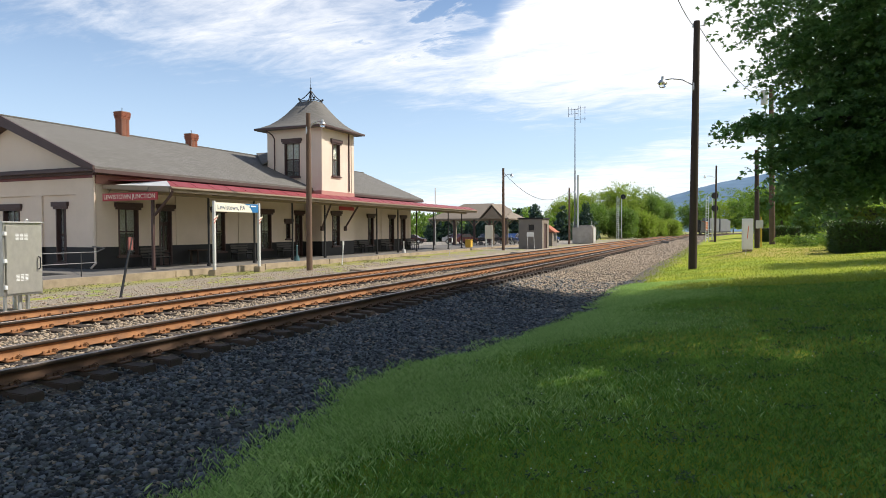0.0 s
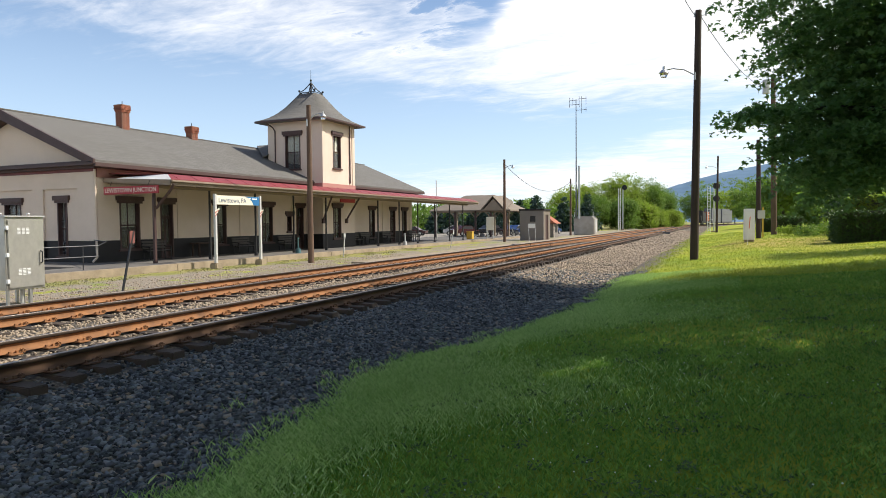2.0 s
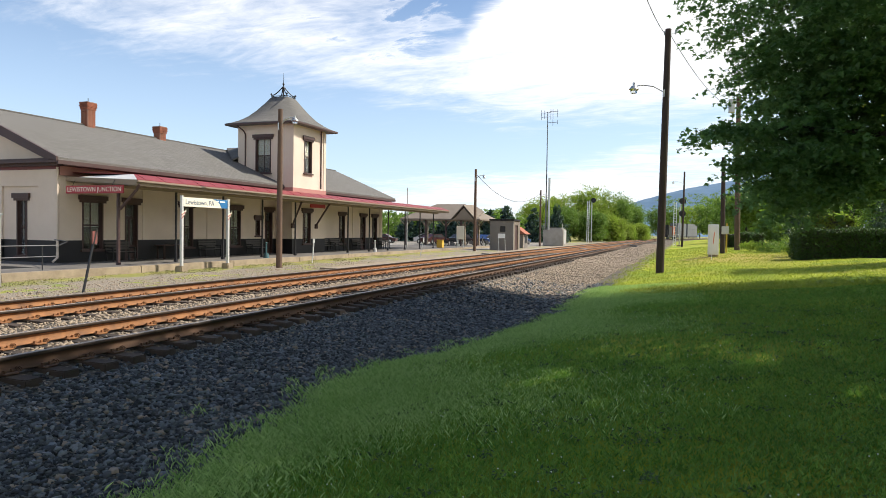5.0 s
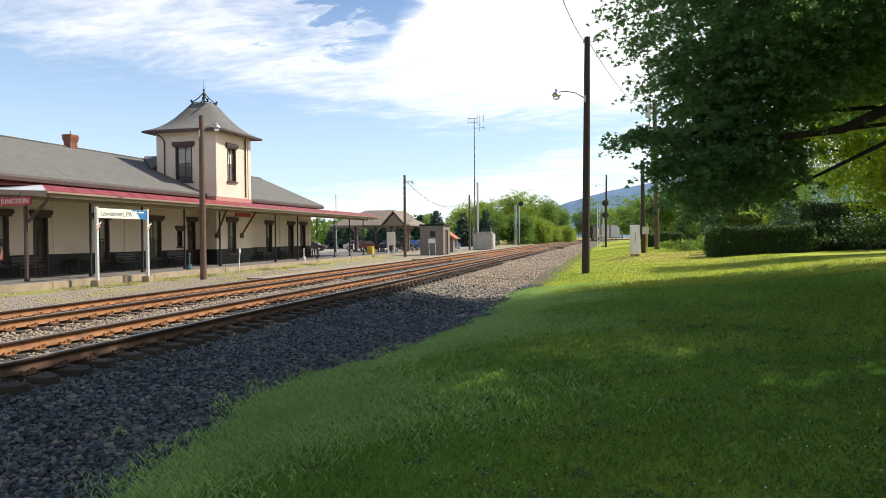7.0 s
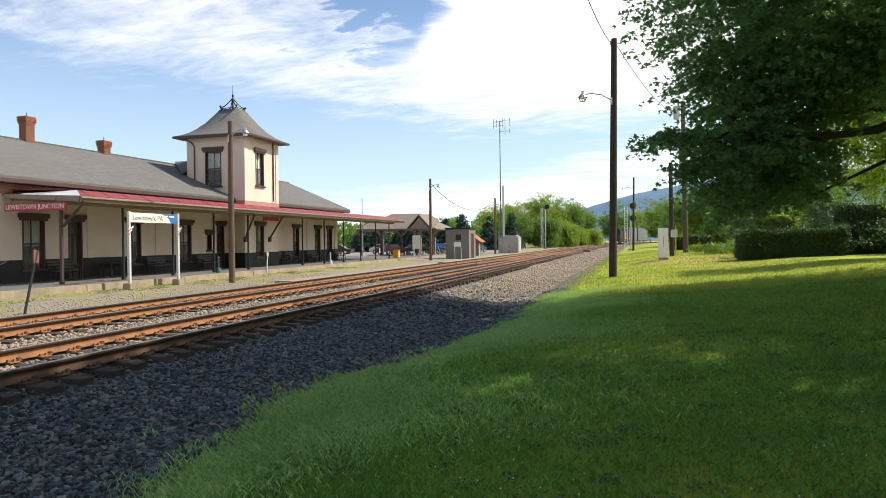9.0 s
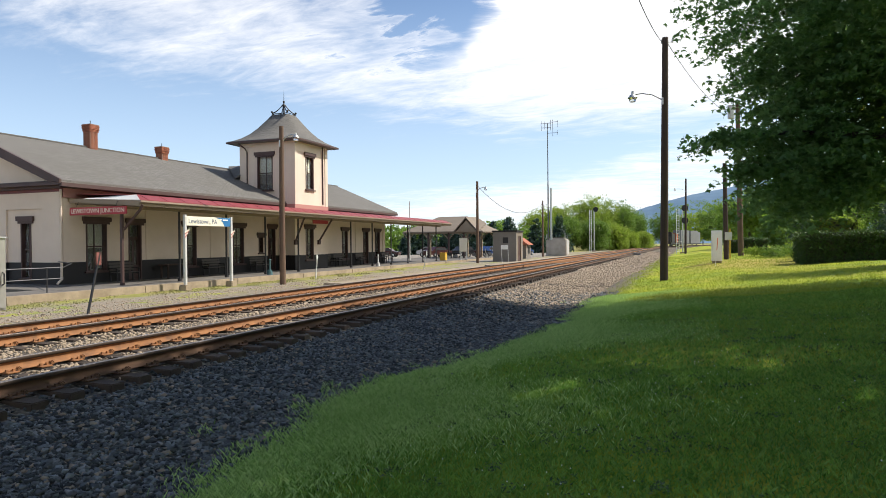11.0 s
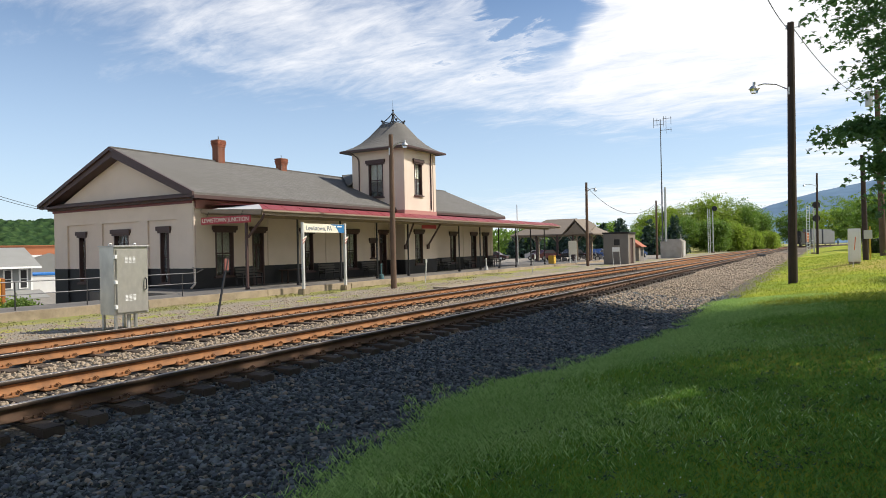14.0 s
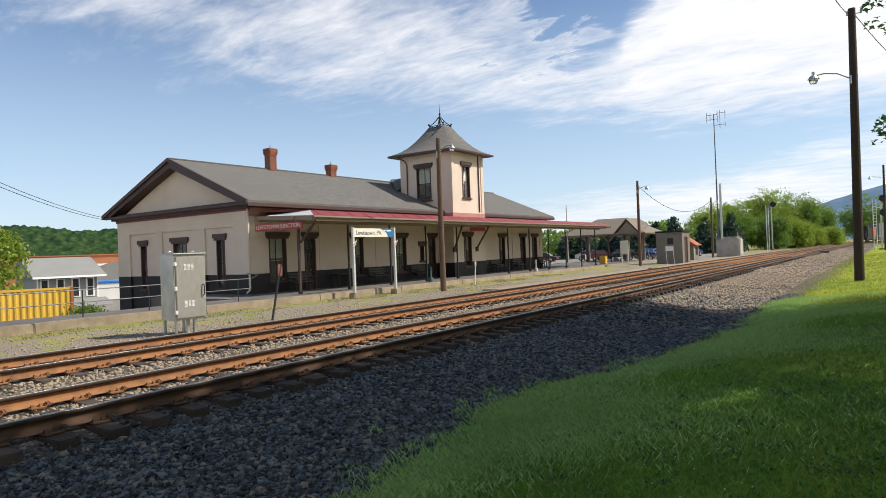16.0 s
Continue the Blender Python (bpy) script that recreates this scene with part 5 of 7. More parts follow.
nbz = thing("notice_board", (-22.1, 64.3, PLAT_Z), "pale notice board on two posts", "notice board")
for x in (-22.45, -21.8):
    part("post", box(B(), x - 0.05, x + 0.05, 64.25, 64.35, PLAT_Z, 2.1), GREYPAINT, nbz)
part("panel", box(B(), -22.55, -21.7, 64.18, 64.25, 0.75, 2.15, 0.02), SIGNCREAM, nbz)
fs = thing("small_sign", (-16.7, 60.7, gz(-16.7, 60.7)), "small white sign on two thin grey legs", "sign")
part("panel", box(B(), -17.05, -16.35, 60.65, 60.69, 1.0, 1.42, 0.01), WHITE, fs)
for x in (-16.95, -16.3):
    part("leg", bar(B(), (x, 60.7, -0.35), (x - 0.08, 60.7, 1.1), 0.04, 0.04), GREYPAINT, fs)
rs = thing("hanging_sign", (-23.6, 38.6, 3.05), "small dark red sign hanging under the canopy", "sign")
part("board", box(B(), -23.63, -23.57, 37.6, 39.5, 3.03, 3.28, 0.01), SIGNRED, rs)
for y in (37.8, 39.3):
    part("hanger", rod(B(), (-23.6, y, 3.28), (-23.6, y, 3.5), 0.012, 0.012, 6), BLACK, rs)

# railing along the platform before the gable
rl = thing("platform_railing", (-22.7, 10, PLAT_Z), "grey pipe railing along the platform", "railing")
for y in (-2, 2, 6.0, 11.2, 13.6, 17.6):
    part("post", rod(B(), (-22.7, y, PLAT_Z - 0.05), (-22.7, y, 0.82), 0.022, 0.022, 8), BLACK, rl)
for z in (0.82, 0.40):
    part("pipe_rail", rod(B(), (-22.7, -4, z), (-22.7, 18.3, z), 0.018, 0.018, 8), DARKSTEEL, rl)
bm = tube(B(), [(-22.7, 18.3, 0.82), (-23.0, 18.9, 0.95), (-26.2, 20.9, 0.95)], 0.025, 8)
part("end_rail", bm, BLACK, rl)
# timber crossing boards and yellow edge by the lamp post
for k, (x, y0_, y1_) in enumerate(((-14.35, 24.3, 30.0), (-14.65, 24.0, 30.2))):
    bm = box(B(), x - 0.13, x + 0.13, y0_, y1_, -0.42, -0.2 - 0.02 * k, 0.015)
    tagged(part("crossing_board", bm, TIEWOOD), "weathered timber crossing board beside the rail", "board", "crossing boards")
bm = box(B(), -16.4, -14.9, 27.0, 100, -0.6, -0.235, 0.02)
tagged(part("crossing_pavement", bm, CONCRETE), "worn sandy trackside walkway", "pavement", kind="structure")
bm = box(B(), -15.15, -14.9, 27.0, 100, -0.5, -0.225, 0.01)
tagged(part("edge_stripe", bm, YELLOW), "faded yellow painted edge stripe", "road marking", kind="structure")

# ---- hut, shelter, kiosk beyond the station ----
ht = thing("block_hut", (-17.9, 66.3, -0.3), "small grey flat-roofed hut with a dark window", "hut")
HX0, HX1, HY0, HY1 = -19.2, -16.7, 65.2, 68.0
bm = wall(B(), "y", HY0, HY0 + 0.2, HX0, HX1, -0.4, 2.75, [(-18.15, -17.55, 1.6, 2.2)])
part("front_wall", bm, HUTGREY, ht)
part("rear_wall", wall(B(), "y", HY1 - 0.2, HY1, HX0, HX1, -0.4, 2.75), HUTGREY, ht)
part("side_wall", wall(B(), "x", HX0, HX0 + 0.2, HY0 + 0.2, HY1 - 0.2, -0.4, 2.75), HUTGREY, ht)
part("side_wall", wall(B(), "x", HX1 - 0.2, HX1, HY0 + 0.2, HY1 - 0.2, -0.4, 2.75, [(66.0, 67.2, -0.3, 2.3)]), SHELTER, ht)
part("flat_roof", box(B(), HX0 - 0.1, HX1 + 0.1, HY0 - 0.1, HY1 + 0.1, 2.75, 2.92, 0.02), CHARCOAL, ht)
part("window", box(B(), -18.15, -17.55, HY0 + 0.08, HY0 + 0.12, 1.6, 2.2), BLACK, ht)
part("door", box(B(), HX1 - 0.14, HX1 - 0.08, 66.0, 67.2, -0.3, 2.3), BROWN, ht)

sh = thing("open_shelter", (-28, 76, -0.2), "open timber shelter with a brown shingle hipped roof", "shelter")
SX0, SX1, SY0, SY1 = -32.6, -22.4, 72.0, 80.0
bm = poly(B(), [(SX0, SY0, 2.9), (SX1, SY0, 2.9), (SX1 - 3.2, 76, 4.8), (SX0 + 3.2, 76, 4.8)], (0, 0, 0.14))
part("roof_slope", bm, SHELTER, sh)
part("roof_slope", poly(B(), [(SX0, SY1, 2.9), (SX0 + 3.2, 76, 4.8), (SX1 - 3.2, 76, 4.8), (SX1, SY1, 2.9)], (0, 0, 0.14)), SHELTER, sh)
part("roof_slope", poly(B(), [(SX1, SY0, 2.9), (SX1, SY1, 2.9), (SX1 - 3.2, 76, 4.8)], (0, 0, 0.14)), SHELTER, sh)
part("roof_slope", poly(B(), [(SX0, SY0, 2.9), (SX0 + 3.2, 76, 4.8), (SX0, SY1, 2.9)], (0, 0, 0.14)), SHELTER, sh)
bm = poly(B(), [(-25.9, SY0 - 0.3, 2.95), (-24.4, SY0 - 0.3, 4.55), (-24.4, 76, 4.7), (-25.9, 75.0, 3.9)], (0, 0, 0.12))
poly(bm, [(-22.9, SY0 - 0.3, 2.95), (-24.4, SY0 - 0.3, 4.55), (-24.4, 76, 4.7), (-22.9, 75.0, 3.9)], (0, 0, 0.12))
part("dormer_roof", bm, SHELTER, sh)
part("dormer_gable", poly(B(), [(-25.7, SY0 - 0.1, 2.95), (-23.1, SY0 - 0.1, 2.95), (-24.4, SY0 - 0.1, 4.35)], (0, 0.1, 0)), TAN, sh)
for x in (-32.0, -29.4, -26.8, -24.9, -23.0):
    for y in (72.5, 79.5):
        po = part("post", box(B(), x - 0.1, x + 0.1, y - 0.1, y + 0.1, -0.4, 2.95), TAN if y > 75 else BROWN, sh)
        bm = B()
        for s0 in (-1, 1):
            bar(bm, (x, y, 2.1), (x + s0 * 0.75, y, 2.9), 0.09, 0.09)
        part("knee_brace", bm, TAN, po)
part("beam", box(B(), SX0 + 0.3, SX1 - 0.3, 72.4, 72.6, 2.75, 2.92), TAN, sh)
ks = thing("kiosk", (-18.2, 78, -0.3), "tiny grey kiosk with cream posts and a red roof", "kiosk")
part("body", box(B(), -19.3, -17.4, 77.0, 79.0, -0.4, 1.4), HUTGREY, ks)
for a in (-19.3, -18.4, -17.5):
    part("post", box(B(), a, a + 0.1, 76.9, 77.0, -0.4, 1.4), CREAM, ks)
part("fascia", box(B(), -19.6, -17.1, 76.62, 76.69, 1.28, 1.4), WOOD, ks)
part("roof", poly(B(), [(-19.6, 76.7, 1.35), (-17.1, 76.7, 1.35), (-18.35, 76.7, 2.25)], (0, 2.6, 0)), BRICK, ks)
part("window", box(B(), -17.4, -17.37, 77.5, 78.5, 0.3, 1.1), BLACK, ks)
ks.location.x -= 1.0


def car(x, y, rot, col, label):
    c = thing("parked_car", (x, y, gz(x, y)), label, "car", "cars in the station yard")
    z0 = gz(x, y)

    def tf(bm):
        bmesh.ops.transform(bm, matrix=pose(x, y, z0, 0, 0, rot), verts=bm.verts)
        return bm
    prof = [(-2.2, 0.35), (2.2, 0.35), (2.25, 0.75), (1.3, 0.92), (0.6, 1.42), (-1.0, 1.45), (-1.8, 0.98), (-2.25, 0.9)]
    bm = poly(B(), [(a, -0.85, b) for a, b in prof], (0, 1.7, 0))
    body = part("body", tf(bm), col, c)
    bm = poly(B(), [(1.1, -0.87, 0.95), (0.52, -0.87, 1.36), (-0.95, -0.87, 1.38), (-1.55, -0.87, 0.98)], (0, 1.74, 0))
    part("side_windows", tf(bm), BLACK, body)
    for a in (-1.4, 1.35):
        for b in (-0.8, 0.8):
            w = part("wheel", tf(rod(B(), (a, b - 0.1, 0.33), (a, b + 0.1, 0.33), 0.33, 0.33, 16)), RUBBER, c)
            part("rim", tf(rod(B(), (a, b - 0.11, 0.33), (a, b + 0.11, 0.33), 0.19, 0.19, 10)), GALV, w)


BLUEPAINT = worn("dark_blue_car_paint", (0.03, 0.06, 0.16), (0.03, 0.05, 0.12), 0.25)
CARBLACK = worn("black_car_paint", (0.02, 0.02, 0.022), (0.03, 0.03, 0.03), 0.25)
SILVERCAR = worn("silver_car_paint", (0.5, 0.5, 0.5), (0.42, 0.42, 0.42), 0.25, metal=0.3)
CARRED = worn("dark_red_car_paint", (0.05, 0.016, 0.015), (0.04, 0.015, 0.015), 0.25)
for i, (x, y, r_, c_, l_) in enumerate(((-36.0, 90.0, 20, SILVERCAR, "silver car parked in the station yard"), (-31.5, 92.0, 75, CARBLACK, "black car parked behind the shelter"),
                                        (-28.0, 93.0, 80, BLUEPAINT, "dark blue car parked behind the shelter"), (-25.2, 92.0, 85, SILVERCAR, "silver car parked behind the shelter"),
                                        (-24.0, 98.0, 80, BLUEPAINT, "dark blue car parked beyond the shelter"), (-44.5, 92.0, 10, CARRED, "dark red car parked in the station yard"),
                                        (-48, 30.0, 70, SILVERCAR, "silver car parked below the station"), (-33.5, 86.0, 70, CARRED, "dark red car parked beside the shelter"))):
    car(x, y, r_, c_, l_)



def motorcycle(x, y, rot, col, label):
    z0 = gz(x, y)
    c = thing("parked_motorcycle", (x, y, z0), label, "motorcycle", "motorcycles by the shelter")

    def tf(bm):
        bmesh.ops.transform(bm, matrix=pose(x, y, z0, 0, 7, rot), verts=bm.verts)
        return bm
    for a in (-0.72, 0.74):
        ring_ = [(a + 0.29 * math.cos(t * math.pi / 8), 0, 0.33 + 0.29 * math.sin(t * math.pi / 8)) for t in range(17)]
        w = part("wheel", tf(tube(B(), ring_, 0.055, 6)), RUBBER, c)
        part("rim", tf(rod(B(), (a, -0.03, 0.33), (a, 0.03, 0.33), 0.2, 0.2, 14)), GALV, w)
    part("engine", tf(box(B(), -0.28, 0.3, -0.17, 0.17, 0.25, 0.62, 0.07)), DARKSTEEL, c)
    part("fuel_tank", tf(ball(B(), (0.18, 0, 0.82), 0.2, 2, (1.5, 0.8, 0.7))), col, c)
    part("seat", tf(box(B(), -0.75, -0.05, -0.14, 0.14, 0.70, 0.82, 0.05)), RUBBER, c)
    part("rear_fender", tf(box(B(), -1.0, -0.5, -0.09, 0.09, 0.58, 0.70, 0.04)), col, c)
    part("fork", tf(bar(bar(B(), (0.74, -0.1, 0.33), (0.42, -0.1, 1.0), 0.05, 0.05), (0.74, 0.1, 0.33), (0.42, 0.1, 1.0), 0.05, 0.05)), GALV, c)
    part("handlebar", tf(tube(B(), [(0.25, -0.42, 1.08), (0.40, -0.2, 1.05), (0.43, 0, 1.0), (0.40, 0.2, 1.05), (0.25, 0.42, 1.08)], 0.018, 6)), BLACK, c)
    part("windshield", tf(bar(B(), (0.50, 0, 1.0), (0.40, 0, 1.38), 0.42, 0.02)), GLASS, c)
    part("saddlebag", tf(box(B(), -0.85, -0.42, -0.3, 0.3, 0.42, 0.68, 0.05)), BLACK, c)


for x, y, r_, c_ in ((-25.3, 70.4, 25, CARBLACK), (-26.7, 81.6, 40, CARRED), (-25.8, 82.2, 35, CARBLACK), (-25.3, 84.3, 45, BLUEPAINT)):
    motorcycle(x, y, r_, c_, "dark touring motorcycle leaning on its stand by the shelter")

# ---- trackside cases and stakes ----
wc = thing("trackside_case", (1.78, 50, gz(1.78, 50)), "white steel trackside case on the lawn", "cabinet")
zc = gz(1.78, 50)
part("body", box(B(), 1.45, 2.15, 49.7, 50.4, zc + 0.15, zc + 2.3, 0.02), WHITE, wc)
part("plinth", box(B(), 1.5, 2.1, 49.75, 50.35, zc - 0.2, zc + 0.15), CONCRETE, wc)
part("door", box(B(), 1.52, 2.08, 49.66, 49.7, zc + 0.25, zc + 2.2, 0.01), WHITE, wc)
ms = thing("marker_stake", (1.55, 44.5, gz(1.55, 44.5)), "slim white stake with an orange top", "marker post")
zs = gz(1.55, 44.5)
part("stake", bar(B(), (1.5, 44.5, zs - 0.2), (1.6, 44.5, zs + 1.35), 0.07, 0.03), WHITE, ms)
part("tip", bar(B(), (1.6, 44.5, zs + 1.0), (1.66, 44.5, zs + 1.75), 0.11, 0.04), ORANGE, ms)
ym = thing("marker_stake", (3.3, 62, gz(3.3, 62)), "thin yellow gas marker stake", "marker post")
part("stake", box(B(), 3.24, 3.36, 61.97, 62.03, gz(3.3, 62) - 0.2, gz(3.3, 62) + 2.6), YELLOW, ym)

# ---- town below the station ----
ct = thing("shipping_container", (-37, 14, -1.3), "yellow corrugated shipping container with a rusty end", "container")
cm_ = pose(-36.2, 14.6, -1.6, 0, 0, 68)


def in_ct(bm):
    bmesh.ops.transform(bm, matrix=cm_, verts=bm.verts)
    return bm


bm = B()
prof = []
n = 30
for i in range(n * 4 + 1):
    a = -6.0 + i * 8.3 / (n * 4)
    prof.append((a, (0.0, 0.0, -0.06, -0.06)[i % 4]))
for (a, d), (b, e) in zip(prof, prof[1:]):
    poly(bm, [(a, -1.2 + d, 0.12), (b, -1.2 + e, 0.12), (b, -1.2 + e, 2.1), (a, -1.2 + d, 2.1)])
part("side_panel", in_ct(bm), YELLOW, ct, "corrugated yellow side panel")
bm = box(B(), -6.0, 2.3, -1.18, 1.2, 0.1, 2.08)
part("body", in_ct(bm), YELLOW, ct)
RUSTPAINT = worn("rusted_orange_paint", (0.36, 0.13, 0.03), (0.25, 0.09, 0.03), 0.8, 2)
part("corner_post", in_ct(box(B(), 2.3, 2.46, -1.26, 1.22, 0.0, 2.2, 0.02)), RUSTPAINT, ct)
part("top_rail", in_ct(box(B(), -6.0, 2.3, -1.27, -1.16, 2.08, 2.2, 0.01)), YELLOW, ct)
part("bottom_rail", in_ct(box(B(), -6.0, 2.3, -1.27, -1.16, 0.0, 0.13, 0.01)), RUSTPAINT, ct)

hs = thing("town_house", (-65, 30, -2.2), "grey clapboard house with a pale grey roof", "house")
hm_ = pose(-62.2, 32.2, -2.2, 0, 0, 80)


def in_hs(bm):
    bmesh.ops.transform(bm, matrix=hm_, verts=bm.verts)
    return bm


SIDING = worn("grey_clapboard_paint", (0.27, 0.285, 0.28), (0.22, 0.23, 0.225), 0.8, 1, 20)
GREYROOF = worn("pale_grey_shingle", (0.24, 0.24, 0.225), (0.19, 0.185, 0.17), 0.9, 0.6, 12)
part("wall", in_hs(box(B(), -5.1, 0, 0, 7.2, -1.5, 3.1)), SIDING, hs)
for k in range(11):
    part("clapboard", in_hs(box(B(), -5.08, -0.02, -0.02, 0.01, 0.5 + 0.22 * k, 0.69 + 0.22 * k)), SIDING, hs)
for a in (-5.1, -0.12):
    part("corner_board", in_hs(box(B(), a, a + 0.12, -0.04, 0.02, -1.5, 2.95)), WHITE, hs)
part("roof", in_hs(poly(B(), [(-5.6, -0.8, 2.85), (-5.6, 8.0, 2.85), (-5.6, 8.0, 3.0), (-5.6, 3.6, 4.75), (-5.6, -0.8, 3.0)], (6.1, 0, 0))), GREYROOF, hs)
part("eave_board", in_hs(box(B(), -5.6, 0.5, -0.84, -0.80, 2.82, 3.0)), WHITE, hs)
for a in (-4.5, -3.2, -1.95, -0.72):
    w = part("window", in_hs(box(B(), a - 0.36, a + 0.36, -0.08, 0.02, 1.0, 2.75)), WHITE, hs)
    for z0_ in (1.1, 1.92):
        part("pane", in_hs(box(B(), a - 0.23, a + 0.23, -0.12, -0.085, z0_, z0_ + 0.74)), BLACK, w)
part("porch_roof", in_hs(poly(B(), [(-3, -2.6, 0.1), (0.6, -2.6, 0.1), (0.6, 0, 0.7), (-3, 0, 0.7)], (0, 0, 0.15))), GREYROOF, hs)
TERRA = worn("orange_brick", (0.34, 0.13, 0.06), (0.28, 0.1, 0.05), 0.9, 0.4, 10)
wb = thing("brick_warehouse", (-128, 62, -3), "long low orange brick warehouse behind the town", "warehouse")
wm_ = pose(-128, 60, -3, 0, 0, 64)


def in_wb(bm):
    bmesh.ops.transform(bm, matrix=wm_, verts=bm.verts)
    return bm


part("wall", in_wb(box(B(), -30, 34, 0, 20, -2, 6.6)), TERRA, wb)
part("parapet", in_wb(box(B(), -30.2, 34.2, -0.2, 20, 6.6, 6.8)), TERRA, wb)
part("loading_wall", in_wb(box(B(), 4.6, 34, -4, -0.1, -2, 5.0)), WHITE, wb)
ws = thing("white_shed", (-58, 38.5, -2.2), "low white building with a blue tarpaulin edge", "shed")
sm_ = pose(-65.9, 36.0, -2.4, 0, 0, 62)


def in_ws(bm):
    bmesh.ops.transform(bm, matrix=sm_, verts=bm.verts)
    return bm


part("wall", in_ws(box(B(), -1.7, 4, 0, 6, -1, 2.2)), WHITE, ws)
TARP = worn("blue_tarpaulin", (0.04, 0.2, 0.55), (0.03, 0.16, 0.45), 0.5)
part("tarpaulin", in_ws(box(B(), -1.8, 4.1, -0.1, 6, 2.2, 2.4, 0.05)), TARP, ws)
gs_ = thing("grey_shed", (-78, 52, -2.4), "grey gabled shed behind the white building", "shed")
gm_ = pose(-83, 45, -2.4, 0, 0, 62)
bm = poly(B(), [(-5, 0, -1), (5, 0, -1), (5, 0, 2.8), (0, 0, 4.5), (-5, 0, 2.8)], (0, 9, 0))
bmesh.ops.transform(bm, matrix=gm_, verts=bm.verts)
part("body", bm, GREYROOF, gs_)

# ---- foliage ----
STAR = np.array([(0, -0.40), (0.54, -0.06), (0.19, 0.12), (0, 0.64), (-0.19, 0.12), (-0.54, -0.06)])
STAR_F = np.array([(0, 1, 2), (2, 3, 4), (4, 5, 0), (0, 2, 4)])
OVAL = np.array([(0, -0.5), (0.3, 0.0), (0, 0.5), (-0.3, 0.0)])
OVAL_F = np.array([(0, 1, 2), (0, 2, 3)])


def leaves(points, size, shape="oval", tilt=0.8, flat=0.0):
    """Leaves at the points, turned at random; tilt: how far they hang from level."""
    base, tris = (STAR, STAR_F) if shape == "star" else (OVAL, OVAL_F)
    n = len(points)
    s = size * rng.uniform(0.65, 1.25, n)
    yaw, pit, rol = rng.uniform(0, 2 * np.pi, n), rng.normal(-0.35, tilt, n), rng.normal(0, tilt * 0.7, n)
    b = np.zeros((n, len(base), 3))
    b[:, :, :2] = base[None] * s[:, None, None]
    b[:, :, 2] = -np.abs(base[None, :, 0]) * s[:, None] * 0.35
    c, q = np.cos(rol)[:, None], np.sin(rol)[:, None]
    x, z = b[..., 0] * c + b[..., 2] * q, -b[..., 0] * q + b[..., 2] * c
    b[..., 0], b[..., 2] = x, z
    c, q = np.cos(pit)[:, None], np.sin(pit)[:, None]
    y, z = b[..., 1] * c - b[..., 2] * q, b[..., 1] * q + b[..., 2] * c
    b[..., 1], b[..., 2] = y, z
    c, q = np.cos(yaw)[:, None], np.sin(yaw)[:, None]
    x, y = b[..., 0] * c - b[..., 1] * q, b[..., 0] * q + b[..., 1] * c
    b[..., 0], b[..., 1] = x, y
    b += points[:, None, :]
    return b.reshape(-1, 3), (tris[None] + (np.arange(n) * len(base))[:, None, None]).reshape(-1, 3)


def clumps(blobs, n, per, spread_, shell=0.45):
    """Points in clumps, mostly in the outer part of a few ellipsoids ((centre), (radii), weight)."""
    w = np.array([b[2] for b in blobs], float)
    pick = rng.choice(len(blobs), n, p=w / w.sum())
    d = rng.normal(size=(n, 3))
    d /= np.linalg.norm(d, axis=1)[:, None]
    r = rng.random(n) ** shell
    c = np.array([b[0] for b in blobs], float)[pick] + d * r[:, None] * np.array([b[1] for b in blobs], float)[pick]
    k = rng.poisson(per, n) + 3
    idx = np.repeat(np.arange(n), k)
    sc = rng.uniform(0.6, 1.4, n)[idx][:, None]
    p = c[idx] + rng.normal(size=(len(idx), 3)) * np.array((1, 1, 0.55)) * spread_ * sc
    return c, p


def sprays(blobs, n, per, spread_, shell=0.45):
    """Points along drooping leafy twigs that reach outwards from a few ellipsoids."""
    w = np.array([b[2] for b in blobs], float)
    pick = rng.choice(len(blobs), n, p=w / w.sum())
    d = rng.normal(size=(n, 3))
    d /= np.linalg.norm(d, axis=1)[:, None]
    r = rng.random(n) ** shell
    c = np.array([b[0] for b in blobs], float)[pick] + d * r[:, None] * np.array([b[1] for b in blobs], float)[pick]
    out_ = d * np.array((1, 1, 0.35)) + rng.normal(0, 0.35, (n, 3)) * np.array((1, 1, 0.4))
    out_ /= np.linalg.norm(out_, axis=1)[:, None]
    side = np.stack([-out_[:, 1], out_[:, 0], 0 * out_[:, 0]], 1)
    k = rng.poisson(per, n) + 4
    idx = np.repeat(np.arange(n), k)
    t = rng.random(len(idx))
    ln = rng.uniform(0.45, 1.0, n)[idx]
    wide = (0.25 + 0.75 * np.sin(np.pi * (0.15 + 0.75 * t))) * rng.uniform(-1, 1, len(idx)) * spread_ * 1.3
    p = c[idx] + out_[idx] * ((t - 0.45) * ln)[:, None] + side[idx] * wide[:, None]
    p[:, 2] += -0.28 * ln * t * t - 0.25 * np.abs(wide) + rng.normal(0, 0.035, len(idx))
    return c, p


def limb(bm, pts, r0, r1):
    n = len(pts) - 1
    for i, (a, b) in enumerate(zip(pts, pts[1:])):
        rod(bm, a, b, r0 + (r1 - r0) * i / n, r0 + (r1 - r0) * (i + 1) / n, 9)
    return bm


